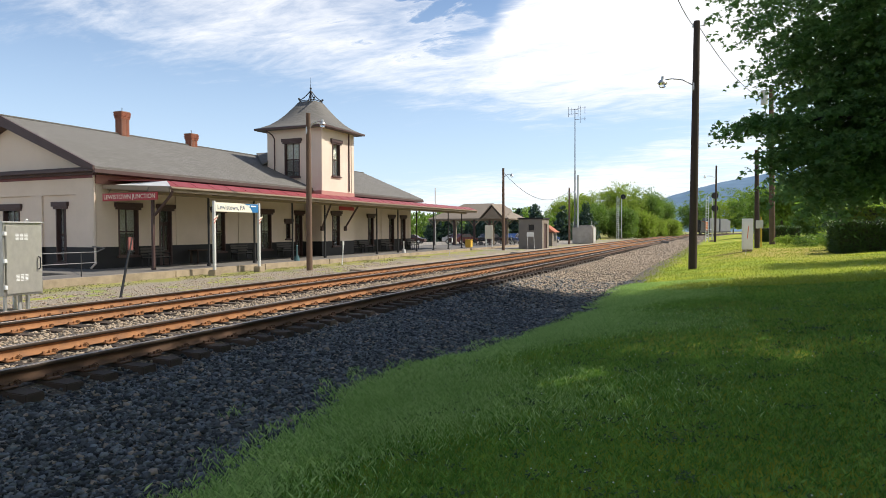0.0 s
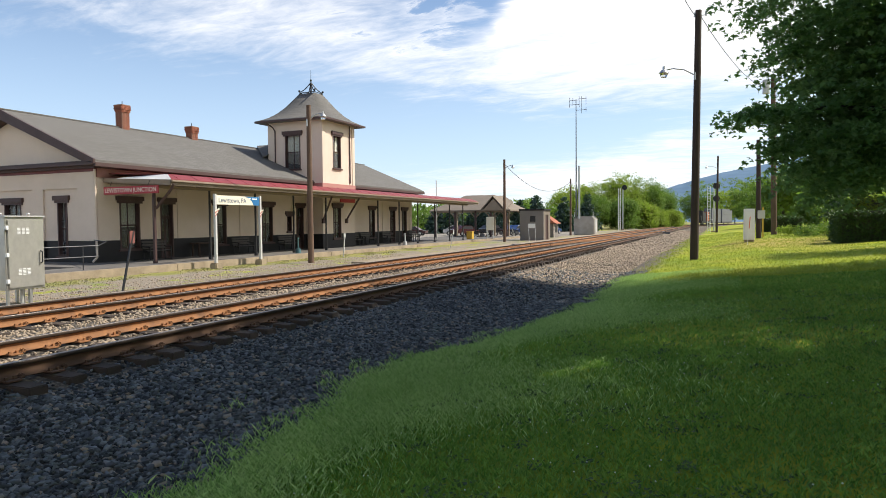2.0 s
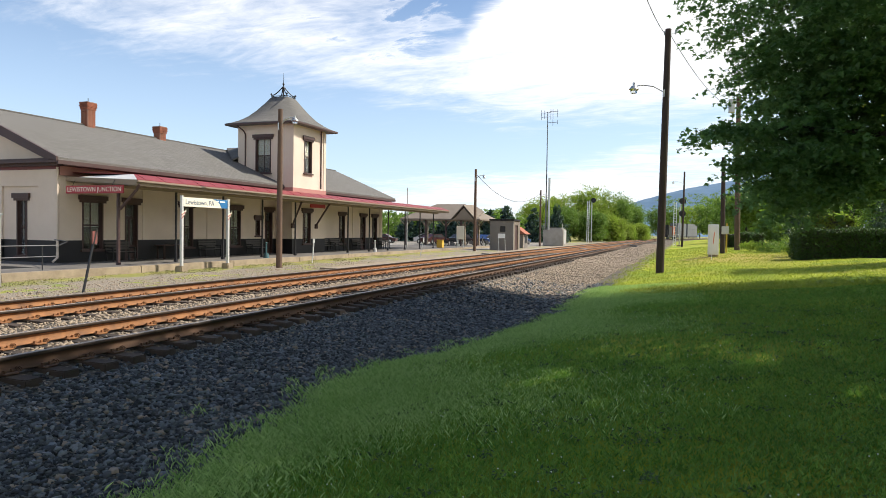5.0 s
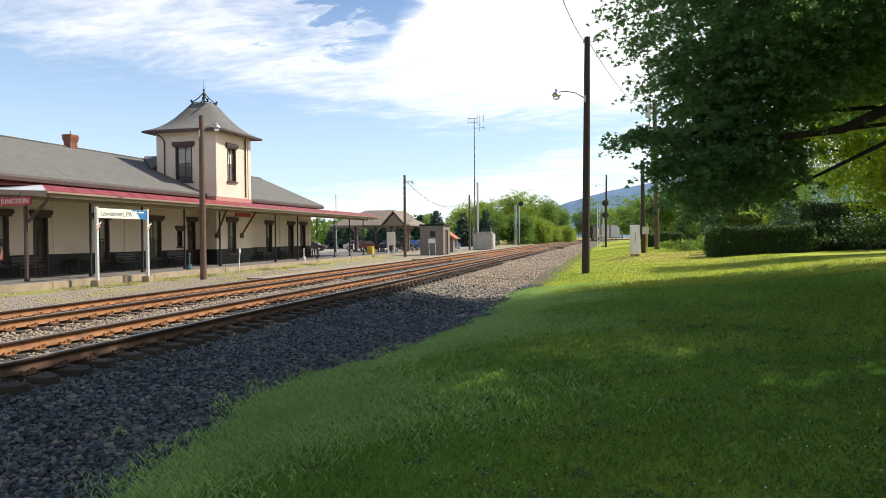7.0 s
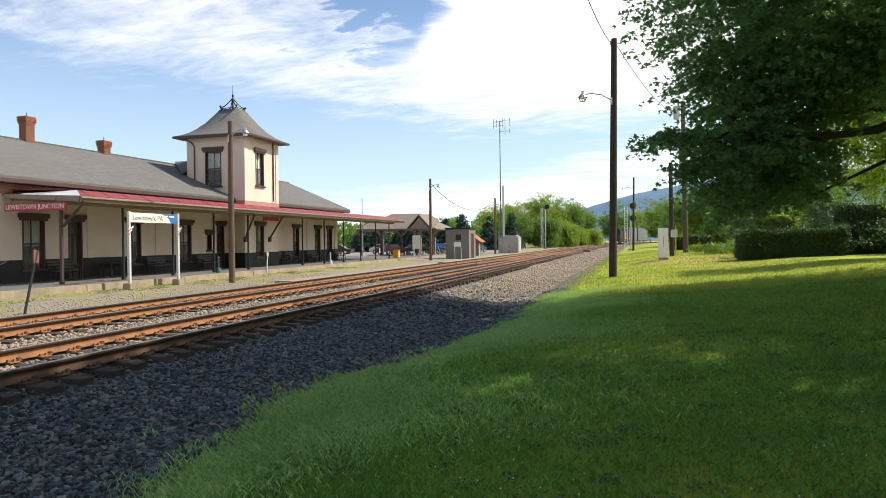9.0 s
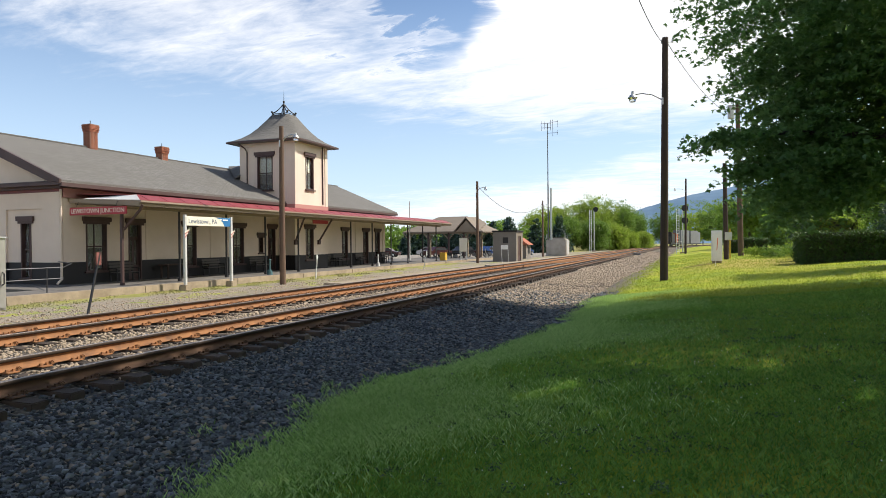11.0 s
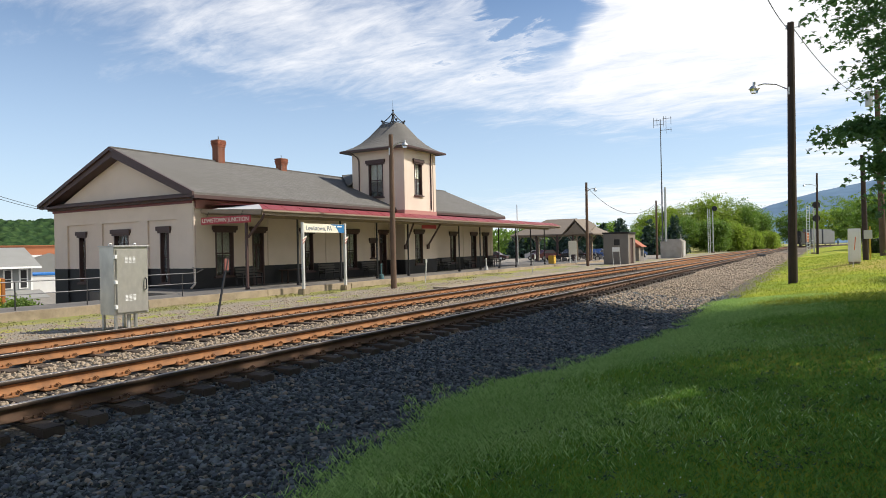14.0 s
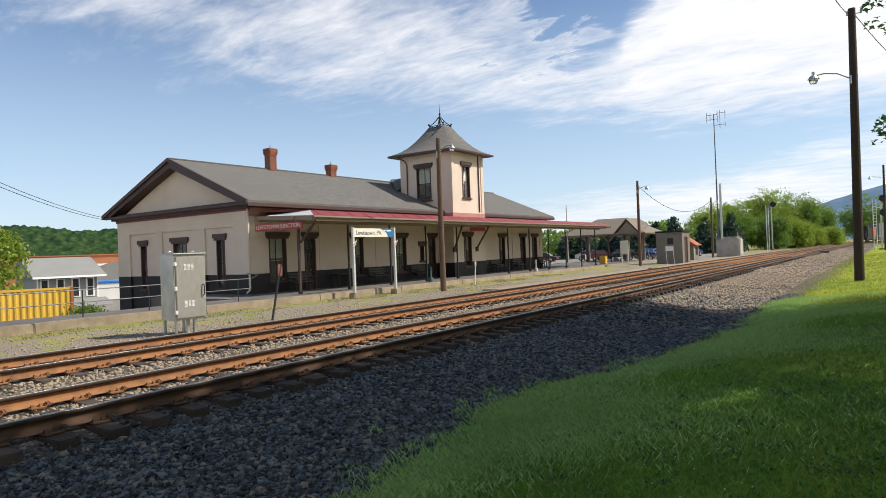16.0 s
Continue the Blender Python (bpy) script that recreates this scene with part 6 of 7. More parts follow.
def tree(x, y, blobs, n, per, spread_, leaf, material, label, trunk_r=0.3, fork=2.5, shape="oval", shell=0.45, name="tree", group="", tilt=0.8, nl=9):
    z0 = gz(x, y)
    t = thing(name, (x, y, z0), label, "tree", group)
    c, p = sprays(blobs, n, per, spread_, shell) if shape == "star" else clumps(blobs, n, per, spread_, shell)
    bm = B()
    limb(bm, [(x, y, z0 - 0.3), (x + 0.05, y, z0 + fork * 0.5), (x, y + 0.05, z0 + fork)], trunk_r * 1.15, trunk_r * 0.85)
    part("trunk", bm, BARK, t)
    pick = rng.choice(len(c), min(nl, len(c)), replace=False)
    for i in pick:
        e = Vector(c[i])
        a = Vector((x, y, z0 + fork * rng.uniform(0.85, 1.0)))
        m_ = a.lerp(e, 0.5) + Vector((rng.normal(0, 0.3), rng.normal(0, 0.3), 0.15 * (e - a).length * rng.uniform(0.2, 1)))
        part("limb", limb(B(), [a, a.lerp(m_, 0.5) + Vector((0, 0, 0.1)), m_, m_.lerp(e, 0.5), e], trunk_r * (0.2 if shape == "star" else 0.4), 0.02), BARK, t)
    v, f = leaves(p, leaf, shape, tilt)
    raw("crown", v, f, material, t, smooth=False)
    return t


# the big maple that overhangs the lawn, and neighbours, some added unseen for shade
maple = tree(8.6, 17.0, [((6.9, 16.5, 9.0), (6.6, 6.5, 4.6), 8.5), ((2.6, 15.0, 6.7), (2.75, 2.5, 2.3), 3.0), ((3.0, 15.2, 5.0), (2.5, 2.1, 1.1), 2.0), ((2.25, 15.0, 3.35), (1.35, 1.7, 1.4), 1.8),
                         ((3.3, 15.6, 3.4), (0.85, 1.5, 1.0), 0.8), ((0.75, 14.2, 3.72), (0.65, 0.5, 0.10), 0.16), ((1.05, 14.3, 3.08), (0.35, 0.4, 0.08), 0.07), ((6.6, 16.0, 5.9), (3.0, 2.5, 1.1), 2.2)],
             4500, 23, 0.20, 0.115, MAPLE, "large dark green maple overhanging the lawn", 0.42, 2.6, "star", 0.42, "maple_tree", "", 0.62, 16)
bm = limb(B(), [(8.6, 17.0, 3.4), (6.9, 16.0, 4.35), (5.6, 15.3, 4.2), (4.6, 14.9, 3.75), (3.4, 14.6, 3.6), (2.0, 14.4, 3.75), (0.6, 14.2, 3.7)], 0.17, 0.012)
part("limb", bm, BARK, maple)
# crowns above the view, added to throw tree shade on the stones
tree(11.0, 20.0, [((7.6, 12.5, 15.8), (3.0, 5.8, 1.6), 1), ((7.6, 19.0, 16.2), (3.0, 5.8, 1.6), 1), ((8.1, 26.0, 17.4), (3.2, 5.6, 2.0), 1)], 1600, 24, 0.26, 0.28, MAPLE,
     "unseen tall maple added high over the lawn for shade", 0.4, 5.5, "oval", 0.6, "maple_tree", "", 0.6, 6)
# its crown part at x 12.6 is unseen, added to shade the lawn
tree(11.5, 25.0, [((8.0, 21.5, 8.5), (4.6, 5.0, 4.0), 6), ((9.5, 24.0, 8.2), (4.4, 4.5, 3.0), 4), ((12.6, 17.0, 9.5), (4.0, 5.5, 2.8), 6)], 1700, 24, 0.38, 0.25, MAPLE, "dark green maple on the lawn slope", 0.4, 3.0, "oval", 0.45, "maple_tree", "", 0.8, 10)
# unseen tree, added to shade the lawn and block sky on the right
tree(11.0, 4.0, [((6.5, 4.5, 9.0), (4.5, 6.5, 3.0), 1), ((8.8, 9.8, 9.5), (3.8, 4.6, 2.5), 0.75), ((10.0, 7.0, 4.6), (3.0, 7.5, 3.6), 1.2), ((12.6, 12.0, 4.4), (2.6, 5.0, 3.8), 0.9)], 2400, 22, 0.33, 0.29, MAPLE, "unseen maple added beside the lawn to cast dappled shade", 0.38, 5.5, "oval", 0.5, "maple_tree", "", 0.7, 6)
tree(25.0, 52.0, [((23.5, 52.0, 6.8), (7.0, 6.0, 5.4), 1)], 700, 20, 0.42, 0.26, LIGHTLEAF, "sunlit green tree beside the hedge", 0.35, 2.5, "oval", 0.45, "tree", "", 0.8, 8)
# unseen tree at the back, added to keep sky light off the foreground
tree(4.0, -7.0, [((2.5, -6.0, 10.0), (7.0, 6.5, 3.0), 1), ((-3.5, -7.0, 9.0), (4.5, 5.0, 3.0), 0.7)], 1200, 22, 0.45, 0.36, MAPLE, "unseen tall maple added behind to block sky light", 0.4, 6.0, "oval", 0.5, "maple_tree", "", 0.7, 6)
tree(15.5, 35.0, [((12.6, 34.0, 5.2), (3.2, 3.2, 2.7), 1), ((14.5, 34.0, 3.6), (2.2, 2.0, 1.6), 0.5), ((10.0, 33.4, 7.0), (3.0, 3.0, 2.0), 0.5)], 1000, 20, 0.34, 0.22, SUNLEAF, "tree between hedge and maple, sunlight in its bright green", 0.3, 2.2, "oval", 0.45, "tree", "", 0.8, 8)


def hedge(x0, x1, y0, y1, h, label, n, leaf, material=HEDGELEAF):
    t = thing("hedge", ((x0 + x1) / 2, y0, gz((x0 + x1) / 2, y0)), label, "hedge", "clipped hedges")
    v, f = [], []
    u = rng.random((n, 3))
    face = rng.random(n)
    top = face < 0.4
    front = (face >= 0.4) & (face < 0.85)
    px = x0 + (x1 - x0) * u[:, 0]
    py = y0 + (y1 - y0) * u[:, 1]
    pz = h * u[:, 2]
    pz[top] = h - 0.06 * u[top, 2]
    pz *= 0.93 + 0.09 * np.sin(px * 1.7) * np.sin(px * 0.6 + 1)
    py[front] = y0 + 0.12 * u[front, 1]
    px[face >= 0.85] = x0 + 0.12 * u[face >= 0.85, 0]
    g = np.array([gz(a, b) for a, b in zip(px, py)])
    p = np.stack([px, py, g + pz], 1) + rng.normal(0, 0.09, (n, 3))
    v, f = leaves(p, leaf, "oval", 1.0)
    raw("leaf_mass", v, f, material, t)
    bm = box(B(), x0 + 0.15, x1 - 0.15, y0 + 0.15, y1 - 0.15, gz(x0, y0) - 0.4, gz((x0 + x1) / 2, y0) + h - 0.15)
    part("inner_wood", bm, BARK, t)


# dark and light leaf colours here stand for shaded and sunlit hedge
hedge(6.0, 11.6, 42.0, 45.0, 1.72, "long clipped hedge, its green darkened for tree shade", 13000, 0.13)
hedge(7.5, 10.2, 48.0, 50.0, 2.75, "clipped hedge behind the dark one, yellow-green for sunlight", 6000, 0.14, LIGHTLEAF)
hedge(12.0, 18.5, 44.5, 47.0, 3.0, "unclipped shrubbery under the trees, coloured dark for shade", 12000, 0.16)
hedge(4.0, 8.6, 84.0, 87.0, 1.6, "small clipped bright green hedge", 5000, 0.16)
for i, (x, y, r_, m_, l_) in enumerate(((6.6, 60.0, 0.9, MIDLEAF, "low green shrub on the lawn"), (8.0, 58.0, 1.0, LIGHTLEAF, "low light green shrub on the lawn"), (5.6, 66.0, 0.8, LIGHTLEAF, "low light green shrub on the lawn"),
                                        (7.2, 52.0, 1.1, MIDLEAF, "reddish green shrub by the hedge"))):
    z = gz(x, y)
    t = thing("shrub", (x, y, z), l_, "shrub", "low shrubs")
    c, p = clumps([((x, y, z + r_ * 0.5), (r_ * 1.3, r_, r_ * 0.6), 1)], 40, 20, 0.18, 0.5)
    p[:, 2] = np.maximum(p[:, 2], z)
    v, f = leaves(p, 0.16, "oval", 0.9)
    raw("leaf_mass", v, f, m_, t)

# trees down the line
FARTREES = [  # x, y, radius, height, material, label
    (-33.0, 160, 6.0, 11.0, LIGHTLEAF, "sunlit green tree beside the line"), (-27.5, 164, 6.0, 12.0, LIGHTLEAF, "sunlit green tree beside the line"), (-22.5, 168, 6.5, 14.6, LIGHTLEAF, "tall sunlit green tree beside the line"),
    (-17.5, 172, 5.0, 12.5, MIDLEAF, "green tree beside the line"), (-15.5, 192, 4.5, 11.8, MIDLEAF, "darker green tree beside the line"), (-38.5, 172, 5.5, 9.0, MIDLEAF, "green tree beside the line"),
    (-20.5, 150, 3.6, 7.2, MIDLEAF, "leafy green bush beside the line"), (-17.0, 158, 3.0, 6.4, LIGHTLEAF, "leafy green bush beside the line"), (-15.0, 170, 2.6, 4.8, LIGHTLEAF, "leafy green bush beside the line"), (-13.2, 182, 3.4, 4.4, LIGHTLEAF, "leafy green bush beside the line"),
    (-26.0, 148, 4.2, 8.0, MIDLEAF, "leafy green bush beside the line"), (-13.0, 194, 2.8, 3.2, LIGHTLEAF, "leafy green bush beside the line"),
    (9.0, 225, 6.0, 12.0, MIDLEAF, "green tree on the inside of the bend"), (14.0, 240, 7.0, 17.5, MIDLEAF, "tall green tree on the inside of the bend"), (-10.0, 300, 8.0, 13.0, MIDLEAF, "green tree at the bend"), (1.0, 310, 8.0, 15.0, LIGHTLEAF, "green tree at the bend"),
    (20.0, 215, 8.0, 16.0, MIDLEAF, "green tree on the inside of the bend"), (13.0, 160, 5.0, 10.0, MIDLEAF, "green tree beyond the lawn"), (30.0, 200, 9.0, 17.0, MIDLEAF, "green tree beyond the lawn"), (22.0, 130, 6.0, 12.0, MIDLEAF, "green tree beyond the lawn"),
    (16.0, 100, 4.5, 9.0, MIDLEAF, "green tree beyond the lawn"), (26.0, 85, 6.0, 11.0, MIDLEAF, "green tree beyond the lawn"),
    (12.0, 76, 4.0, 8.0, MIDLEAF, "green garden tree beyond the hedge"), (20.0, 66, 5.0, 9.0, MIDLEAF, "green garden tree beyond the hedge"), (29.0, 72, 6.0, 11.0, MIDLEAF, "green garden tree beyond the hedge"),
    (13.5, 56, 2.6, 4.6, SPRUCE, "dark green garden bush behind the hedge"), (17.5, 46, 3.0, 3.6, HEDGELEAF, "dark green garden bush behind the hedge"), (22.0, 58, 3.5, 6.0, MIDLEAF, "dark green garden bush behind the hedge"),
    (19.0, 110, 5.0, 10.0, SPRUCE, "blue-green spruce beyond the lawn"), (12.0, 92, 3.0, 5.0, MIDLEAF, "green bush beyond the small hedge"),
    (9.5, 122, 5.0, 10.0, MIDLEAF, "green tree beyond the small hedge"), (14.5, 132, 6.0, 12.5, MIDLEAF, "green tree beyond the small hedge"), (20.5, 95, 5.0, 10.0, MIDLEAF, "green tree beyond the lawn"), (15.0, 60, 2.6, 4.6, MIDLEAF, "dark green garden bush behind the hedge"), (14.6, 43, 2.4, 2.6, HEDGELEAF, "dark green garden bush behind the hedge"),
    (-49.0, 112, 5.0, 5.0, SPRUCE, "blue-green spruce behind the shelter"), (-43.0, 116, 4.2, 6.5, SPRUCE, "blue-green spruce behind the shelter"), (-37.0, 114, 4.2, 6.0, SPRUCE, "blue-green spruce behind the shelter"), (-31.5, 118, 4.0, 7.0, SPRUCE, "blue-green spruce behind the shelter"),
    (-27.0, 121, 4.2, 6.5, SPRUCE, "blue-green spruce behind the hut"), (-24.0, 128, 4.0, 7.5, SPRUCE, "blue-green spruce behind the enclosure"), (-57.0, 118, 6.0, 6.0, MIDLEAF, "green tree behind the yard"), (-66.0, 122, 7.0, 7.0, MIDLEAF, "green tree behind the yard"),
    (13.0, 62, 4.2, 9.0, MIDLEAF, "green garden tree beyond the hedge"), (17.5, 64, 5.0, 10.0, MIDLEAF, "green garden tree beyond the hedge"), (10.0, 68, 3.0, 6.5, SPRUCE, "blue-green spruce beyond the lawn"),
    (-8.0, 300, 8.0, 19.0, MIDLEAF, "green tree on the outside of the bend"), (3.0, 335, 9.0, 23.0, MIDLEAF, "tall green tree on the outside of the bend"), (12.0, 350, 9.0, 24.0, MIDLEAF, "tall green tree on the outside of the bend"),
    (25.0, 262, 8.0, 18.0, MIDLEAF, "green tree on the inside of the bend"), (33.0, 255, 8.0, 17.0, MIDLEAF, "green tree on the inside of the bend"), (-5.0, 312, 8.0, 9.0, LIGHTLEAF, "leafy green bush at the bend"), (6.0, 338, 9.0, 10.0, LIGHTLEAF, "leafy green bush at the bend"),
    (22.0, 250, 6.0, 7.5, LIGHTLEAF, "leafy green bush at the bend"), (29.0, 240, 6.0, 7.5, MIDLEAF, "leafy green bush at the bend"), (12.0, 224, 4.0, 6.0, LIGHTLEAF, "leafy green bush at the bend"),
    (-60.0, 128, 7.0, 6.5, MIDLEAF, "green tree behind the yard"), (-52.0, 130, 7.0, 6.5, MIDLEAF, "green tree behind the yard"), (-44.0, 132, 7.0, 7.0, MIDLEAF, "green tree behind the yard"), (-36.0, 130, 6.0, 6.5, MIDLEAF, "green tree behind the yard"),
    (-46.0, 113, 4.2, 6.0, SPRUCE, "blue-green spruce behind the shelter"), (-40.0, 115, 4.2, 5.6, SPRUCE, "blue-green spruce behind the shelter"), (-34.2, 116, 4.0, 6.2, SPRUCE, "blue-green spruce behind the shelter"),
    (-48.5, 17.3, 2.8, 7.0, LIGHTLEAF, "light green street tree by the container"), (-33.3, 16.7, 0.5, 1.0, MIDLEAF, "green bush beside the container")]
for x, y, r_, h_, m_, l_ in FARTREES:
    z = gz(x, y)
    big_ = y > 85
    blobs = [((x, y, z + h_ * 0.55), (r_, r_, h_ * 0.45), 3)]
    for k in range(4):
        a = rng.uniform(0, 6.28)
        blobs.append(((x + 0.6 * r_ * math.cos(a), y + 0.6 * r_ * math.sin(a), z + h_ * rng.uniform(0.3, 0.8)), (r_ * 0.45, r_ * 0.45, h_ * 0.2), 1))
    bush = h_ < 7.6 and m_ is not SPRUCE
    if bush:
        blobs.append(((x, y, z + h_ * 0.25), (r_ * 1.15, r_ * 1.15, h_ * 0.25), 2.5))
    if m_ is SPRUCE:
        blobs = [((x, y, z + h_ * (0.08 + 0.115 * k)), (r_ * 0.62 * (1 - 0.12 * k), r_ * 0.62 * (1 - 0.12 * k), h_ * 0.09), (1 - 0.12 * k) ** 1.5) for k in range(8)]
    tree(x, y, blobs, (1100 if 145 < y < 200 else 300) if big_ else 240, 14, (0.3 if m_ is SPRUCE else 0.5) if big_ else 0.25, (0.36 if 145 < y < 200 else 0.6) if big_ else (0.30 if x < -40 else 0.19), m_, l_, 0.22 if big_ else 0.1, h_ * 0.3, "oval", 0.4,
         "bush" if bush else ("spruce_tree" if m_ is SPRUCE else "tree"), "trees along the line", 0.9, 4)

# wooded ridge and hill
def ridge(name, a, b, base, heights, depth, material, label, n=160, ns=24, rough=0.0):
    """A long ridge from a to b, its crest following the heights."""
    a, b = Vector(a), Vector(b)
    d = (b - a)
    out_ = Vector((d.y, -d.x)).normalized()
    v, f = [], []
    for i in range(n + 1):
        t = i / n
        h_ = lerp(t, heights) * (1 + 0.05 * noise.noise((t * 9, 0, 0)) + 0.02 * noise.noise((t * 60, 0, 5)))
        for j in range(ns + 1):
            u = j / ns
            p = a + d * t + out_ * depth * u
            s_ = u * u * (3 - 2 * u)
            w_ = 1 + 0.06 * noise.noise((t * 14, u * 3, 2))
            v.append((p.x, p.y, base + h_ * s_ * w_ + rough * (noise.noise((p.x / 8, p.y / 8, 1)) + 0.6 * noise.noise((p.x / 3.5, p.y / 3.5, 9)))))
    for i in range(n):
        for j in range(ns):
            f.append((i * (ns + 1) + j, i * (ns + 1) + j + 1, (i + 1) * (ns + 1) + j + 1, (i + 1) * (ns + 1) + j))
    return tagged(raw(name, v, f, material, smooth=True), label, "hill", kind="structure")


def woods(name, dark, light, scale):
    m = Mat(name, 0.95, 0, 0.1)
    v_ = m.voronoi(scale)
    # crown rims coloured darker, as the shade between trees
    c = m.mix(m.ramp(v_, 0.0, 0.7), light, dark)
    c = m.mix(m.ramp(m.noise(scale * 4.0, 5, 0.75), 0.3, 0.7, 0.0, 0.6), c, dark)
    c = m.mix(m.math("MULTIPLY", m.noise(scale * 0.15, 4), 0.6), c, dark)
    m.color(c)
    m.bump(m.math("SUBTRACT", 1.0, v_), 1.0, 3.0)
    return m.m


# distance haze is mixed into the ridge's blue base colour
ridge("backdrop", (2600, 2300), (-330, 2350), -5, ((0, 330), (0.5, 300), (0.78, 265), (0.86, 225), (0.95, 160), (1, 110)), 700, woods("haze_tinted_ridge", (0.13, 0.21, 0.30), (0.16, 0.245, 0.34), 0.02), "long wooded mountain ridge far away, haze in its blue")
ridge("wooded_hill", (-420, 420), (-760, -150), -8, ((0, 20), (0.15, 44), (0.5, 55), (0.8, 52), (1, 45)), 240, woods("wooded_hillside", (0.02, 0.045, 0.016), (0.09, 0.15, 0.045), 0.12), "dark green wooded hill behind the town", 420, 70, 3.4)

# ---- train on the near track, far down the line ----


def on_track(x, y, rot0=0.0):
    t_ = (y - 180.0) / 400.0 if y > 180 else 0.0
    return Matrix.Translation((x + bend(y), y, 0)) @ Matrix.Rotation(-math.atan(t_), 4, "Z")


LOCO = worn("black_locomotive_paint", (0.03, 0.028, 0.028), (0.05, 0.045, 0.04), 0.5)
ORANGEPAINT = worn("orange_locomotive_paint", (0.5, 0.13, 0.03), (0.35, 0.1, 0.03), 0.5)
PALEGREY = worn("dull_grey_container_paint", (0.15, 0.155, 0.165), (0.11, 0.11, 0.115), 0.6)
tn = thing("freight_train", (-8.35 + bend(226), 226, 0), "dark freight locomotive hauling pale container wagons", "train")


def on_train(bm, y):
    bmesh.ops.transform(bm, matrix=on_track(-8.35, y), verts=bm.verts)
    return bm


loco = part("locomotive", on_train(box(box(box(B(), -0.95, 0.95, -7, 10, 1.2, 4.1, 0.1), -1.5, 1.5, -9.2, -6.5, 1.2, 4.6, 0.2), -1.45, 1.45, -10.6, 10.6, 0.75, 1.25), 226), LOCO, tn)
part("nose", on_train(box(B(), -1.3, 1.3, -10.4, -9.2, 1.25, 3.1, 0.2), 226), LOCO, loco)
part("side_panel", on_train(box(B(), -1.3, 1.3, 3.0, 7.0, 1.3, 4.3, 0.05), 226), ORANGEPAINT, loco)
part("windscreen", on_train(box(B(), -1.2, 1.2, -9.24, -9.2, 3.5, 4.2), 226), BLACK, loco)
for a in (-8, -6.5, -5, 5, 6.5, 8):
    for s0 in (-0.75, 0.75):
        part("wheel", on_train(rod(B(), (s0 - 0.06, a, 0.5), (s0 + 0.06, a, 0.5), 0.5, 0.5, 14), 226), LOCO, loco)
for k in range(2):
    y = 247.0 + 19.0 * k
    wg = part("wagon", on_train(box(B(), -1.3, 1.3, -9, 9, 0.5, 0.95), y), LOCO, tn)
    part("container", on_train(box(B(), -1.25, 1.25, -8.4, 8.4, 0.95, 3.6, 0.03), y), PALEGREY, wg)
    part("container", on_train(box(B(), -1.25, 1.25, -8.4, 8.4, 3.62, 5.6, 0.03), y), PALEGREY, wg)

# much paler than the lawn, open skylight put into its colour
TALLGRASS = leaf_mat("tall_edge_grass", (0.15, 0.28, 0.08), (0.72, 0.86, 0.40), 0.55, (0.3, 0.5, 0.08))
# ---- grass blades ----


EDGE = ((3, 4.7, 6.3, 8, 9.2, 10.2, 11.5, 13.7, 16.5, 21, 27, 60), (-3.5, -3.7, -4.05, -4.25, -4.1, -3.75, -3.35, -2.85, -2.5, -2.7, -2.85, -3.3))     # where the lawn meets the stones


def blades(n, xs, ys, hmin, hmax, power, fade=0.0, lean=(0.2, 1.3), thin=1.0):
    px = rng.uniform(xs[0], xs[1], n)
    py = ys[0] + (ys[1] - ys[0]) * rng.random(n) ** power
    edge = np.interp(py, *EDGE) + 0.10 * np.sin(py * 1.3) + 0.08 * np.sin(py * 3.1 + 1)
    ok = px > edge + rng.normal(-0.05, 0.24, n)
    if fade:
        ok &= rng.random(n) < np.exp(-(px - edge) / (fade * (1 + 0.6 * np.sin(py * 1.1))))
    px, py = px[ok], py[ok]
    tall = np.clip(1.0 - (px - edge[ok]) / 2.2, 0, 1)
    return blade_mesh(px, py, rng.uniform(hmin, hmax, len(px)) * (1 + 0.6 * tall * rng.random(len(px))), lean, thin)


def blade_mesh(px, py, h_, lean, thin):
    n = len(px)
    pz = np.array([gz(a, b) for a, b in zip(px, py)])
    a = rng.uniform(0, 2 * np.pi, n)
    w = rng.uniform(0.004, 0.008, n) * (1 + py * 0.05) * thin
    l = rng.uniform(lean[0], lean[1], n) * h_
    b = rng.uniform(0, 2 * np.pi, n)
    p = np.stack([px, py, pz], 1)
    s = np.stack([np.cos(a) * w, np.sin(a) * w, 0 * a], 1)
    m_ = p + np.stack([np.cos(b) * l * 0.35, np.sin(b) * l * 0.35, h_ * 0.6], 1)
    t = p + np.stack([np.cos(b) * l, np.sin(b) * l, h_], 1)
    v = np.stack([p - s, p + s, m_ + s * 0.6, t], 1).reshape(-1, 3)
    f = np.array([(0, 1, 2), (0, 2, 3)])
    return v, (f[None] + (np.arange(n) * 4)[:, None, None]).reshape(-1, 3)


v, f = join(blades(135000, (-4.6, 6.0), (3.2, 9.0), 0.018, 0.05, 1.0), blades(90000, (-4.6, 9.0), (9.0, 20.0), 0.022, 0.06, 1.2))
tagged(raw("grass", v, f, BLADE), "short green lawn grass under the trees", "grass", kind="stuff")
# yellower copy of the lawn blades, with the sunlight in its colour
SUNBLADE = leaf_mat("sunlit_grass_blades", (0.19, 0.27, 0.03), (0.42, 0.44, 0.06), 0.4, (0.40, 0.48, 0.05))
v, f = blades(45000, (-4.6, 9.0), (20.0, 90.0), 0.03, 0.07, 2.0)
tagged(raw("sunlit_grass", v, f, SUNBLADE), "grass beyond the shade, sunlight put into its yellow-green", "grass", kind="stuff")
v, f = blades(1000000, (-4.9, 0.5), (3.0, 24.0), 0.03, 0.08, 1.4, 0.7, (0.2, 1.0), 0.34)
n = 150     # loose tufts that have seeded themselves among the stones
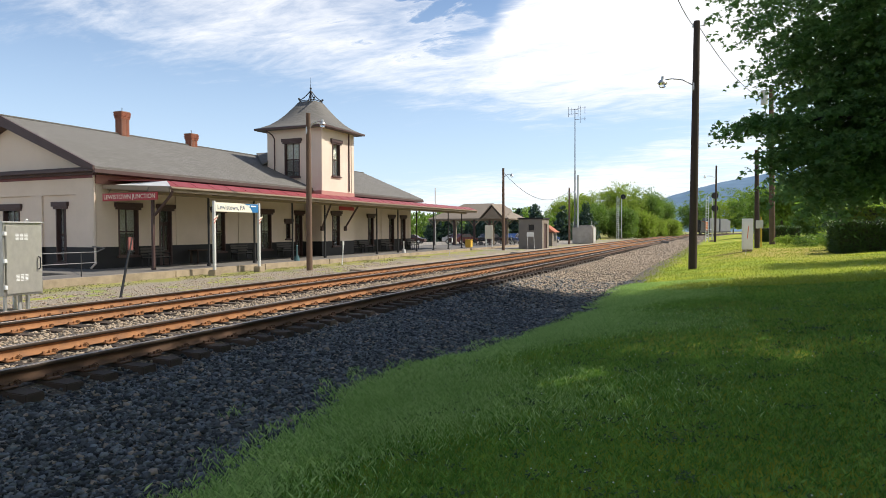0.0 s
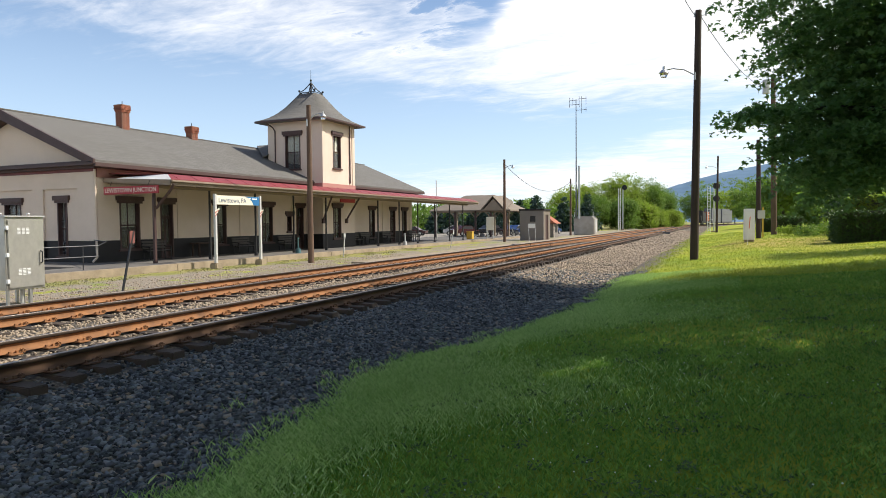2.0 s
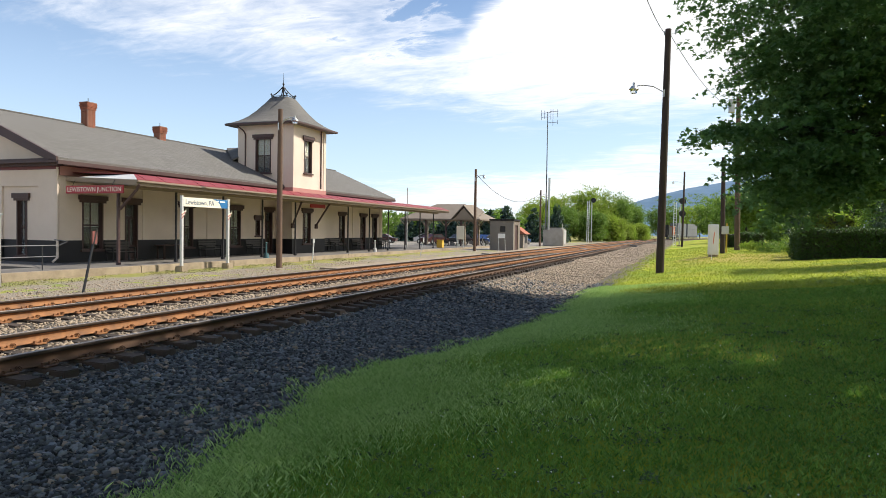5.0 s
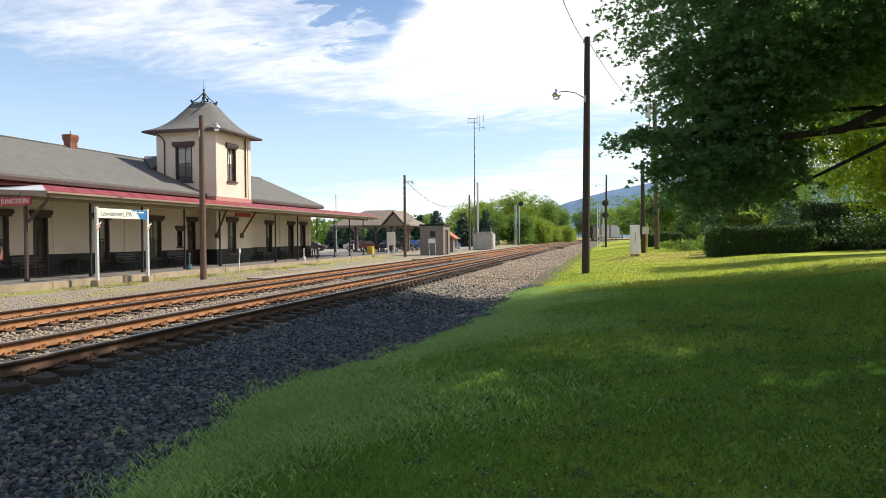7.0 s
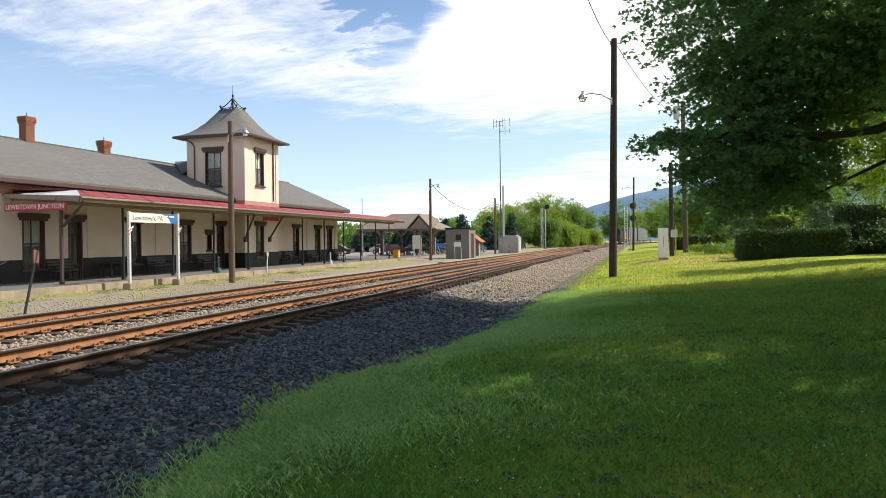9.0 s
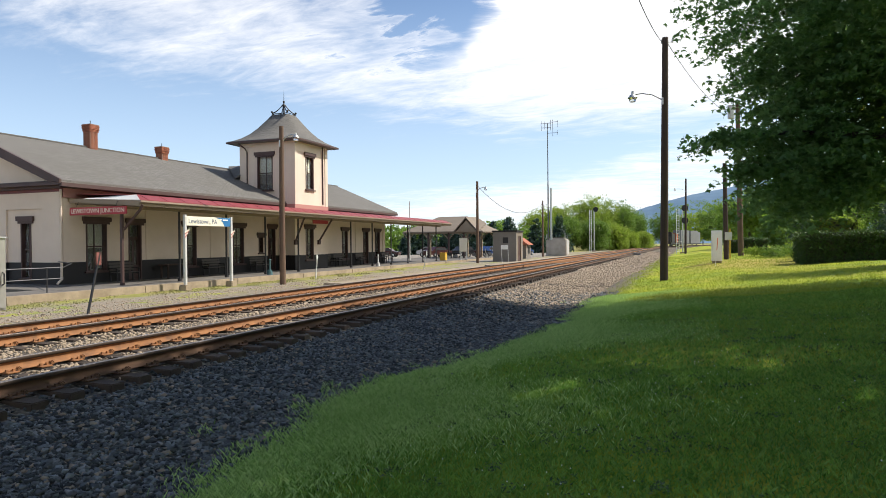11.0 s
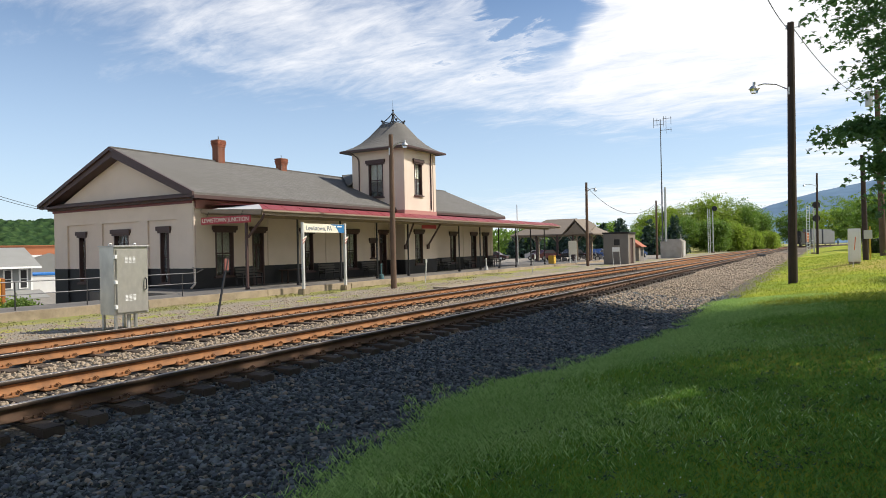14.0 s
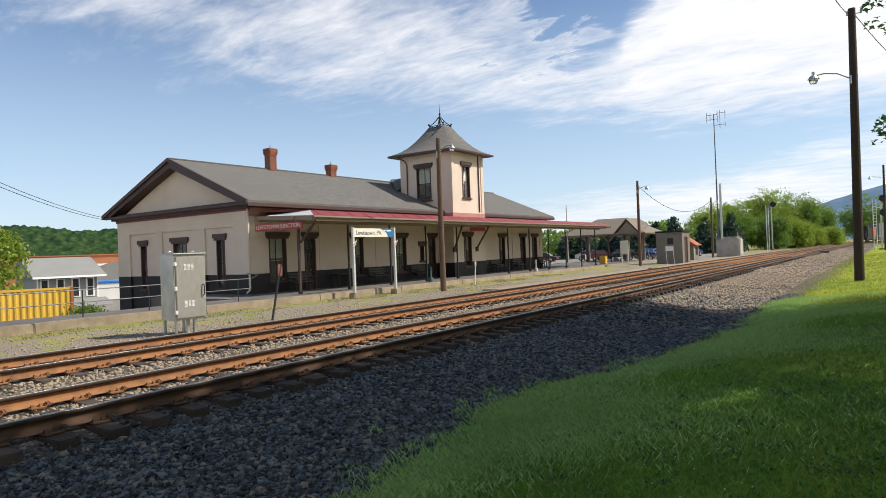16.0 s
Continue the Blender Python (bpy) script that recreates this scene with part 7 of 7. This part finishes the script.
ty = 3.2 + 20 * rng.random(n) ** 1.2
tx = np.interp(ty, *EDGE) - rng.exponential(0.26, n)
i_ = np.repeat(np.arange(n), rng.integers(14, 60, n))
tv, tf = blade_mesh(tx[i_] + rng.normal(0, 0.06, len(i_)), ty[i_] + rng.normal(0, 0.09, len(i_)), rng.uniform(0.035, 0.10, len(i_)), (0.2, 1.0), 0.36)
v, f = join((v, f), (tv, tf))
tagged(raw("tall_grass", v, f, TALLGRASS), "taller green grass along the stones, paled for open skylight", "grass", kind="stuff")
# weeds before the platform
n = 12000
px, py = rng.uniform(-21.8, -19.6, n), rng.uniform(3, 44, n)
k_ = np.sin(py * 0.9) + np.sin(py * 2.1 + px * 3) + rng.normal(0, 0.9, n) > 0.5
px, py = px[k_], py[k_]
p = np.stack([px, py, np.array([gz(a, b) for a, b in zip(px, py)]) + 0.04], 1)
v, f = leaves(p, 0.055, "oval", 1.2)
tagged(raw("weeds", v, f, WEED), "patchy green weeds along the platform edge", "weeds", kind="stuff")
# broad-leaved plants among the grass
n = 420
cx_, cy_ = rng.uniform(-3.3, 6.5, n), 3.4 + 12 * rng.random(n) ** 1.3
k_ = rng.integers(8, 26, n)
i_ = np.repeat(np.arange(n), k_)
px, py = cx_[i_] + rng.normal(0, 0.07, len(i_)), cy_[i_] + rng.normal(0, 0.07, len(i_))
p = np.stack([px, py, np.array([gz(a, b) for a, b in zip(px, py)]) + rng.uniform(0.03, 0.06, len(i_))], 1)
v, f = leaves(p, 0.036, "oval", 0.35)
tagged(raw("lawn_weeds", v, f, HEDGELEAF), "low dark green broad-leaved plants in the lawn", "weeds", kind="stuff")
# clover heads in the lawn
n = 320
px, py = rng.uniform(-3, 6, n), 3.5 + 11 * rng.random(n) ** 1.3
bm_v, bm_f = [], []
oct_ = np.array([(1, 0, 0), (0, 1, 0), (-1, 0, 0), (0, -1, 0), (0, 0, 1), (0, 0, -1)]) * 0.007
oct_f = np.array([(0, 1, 4), (1, 2, 4), (2, 3, 4), (3, 0, 4), (1, 0, 5), (2, 1, 5), (3, 2, 5), (0, 3, 5)])
p = np.stack([px, py, np.array([gz(a, b) for a, b in zip(px, py)]) + 0.075], 1)
v = (p[:, None, :] + oct_[None]).reshape(-1, 3)
f = (oct_f[None] + (np.arange(n) * 6)[:, None, None]).reshape(-1, 3)
tagged(raw("clover_flowers", v, f, CLOVER), "tiny white clover heads scattered in the lawn", "flowers", kind="stuff")
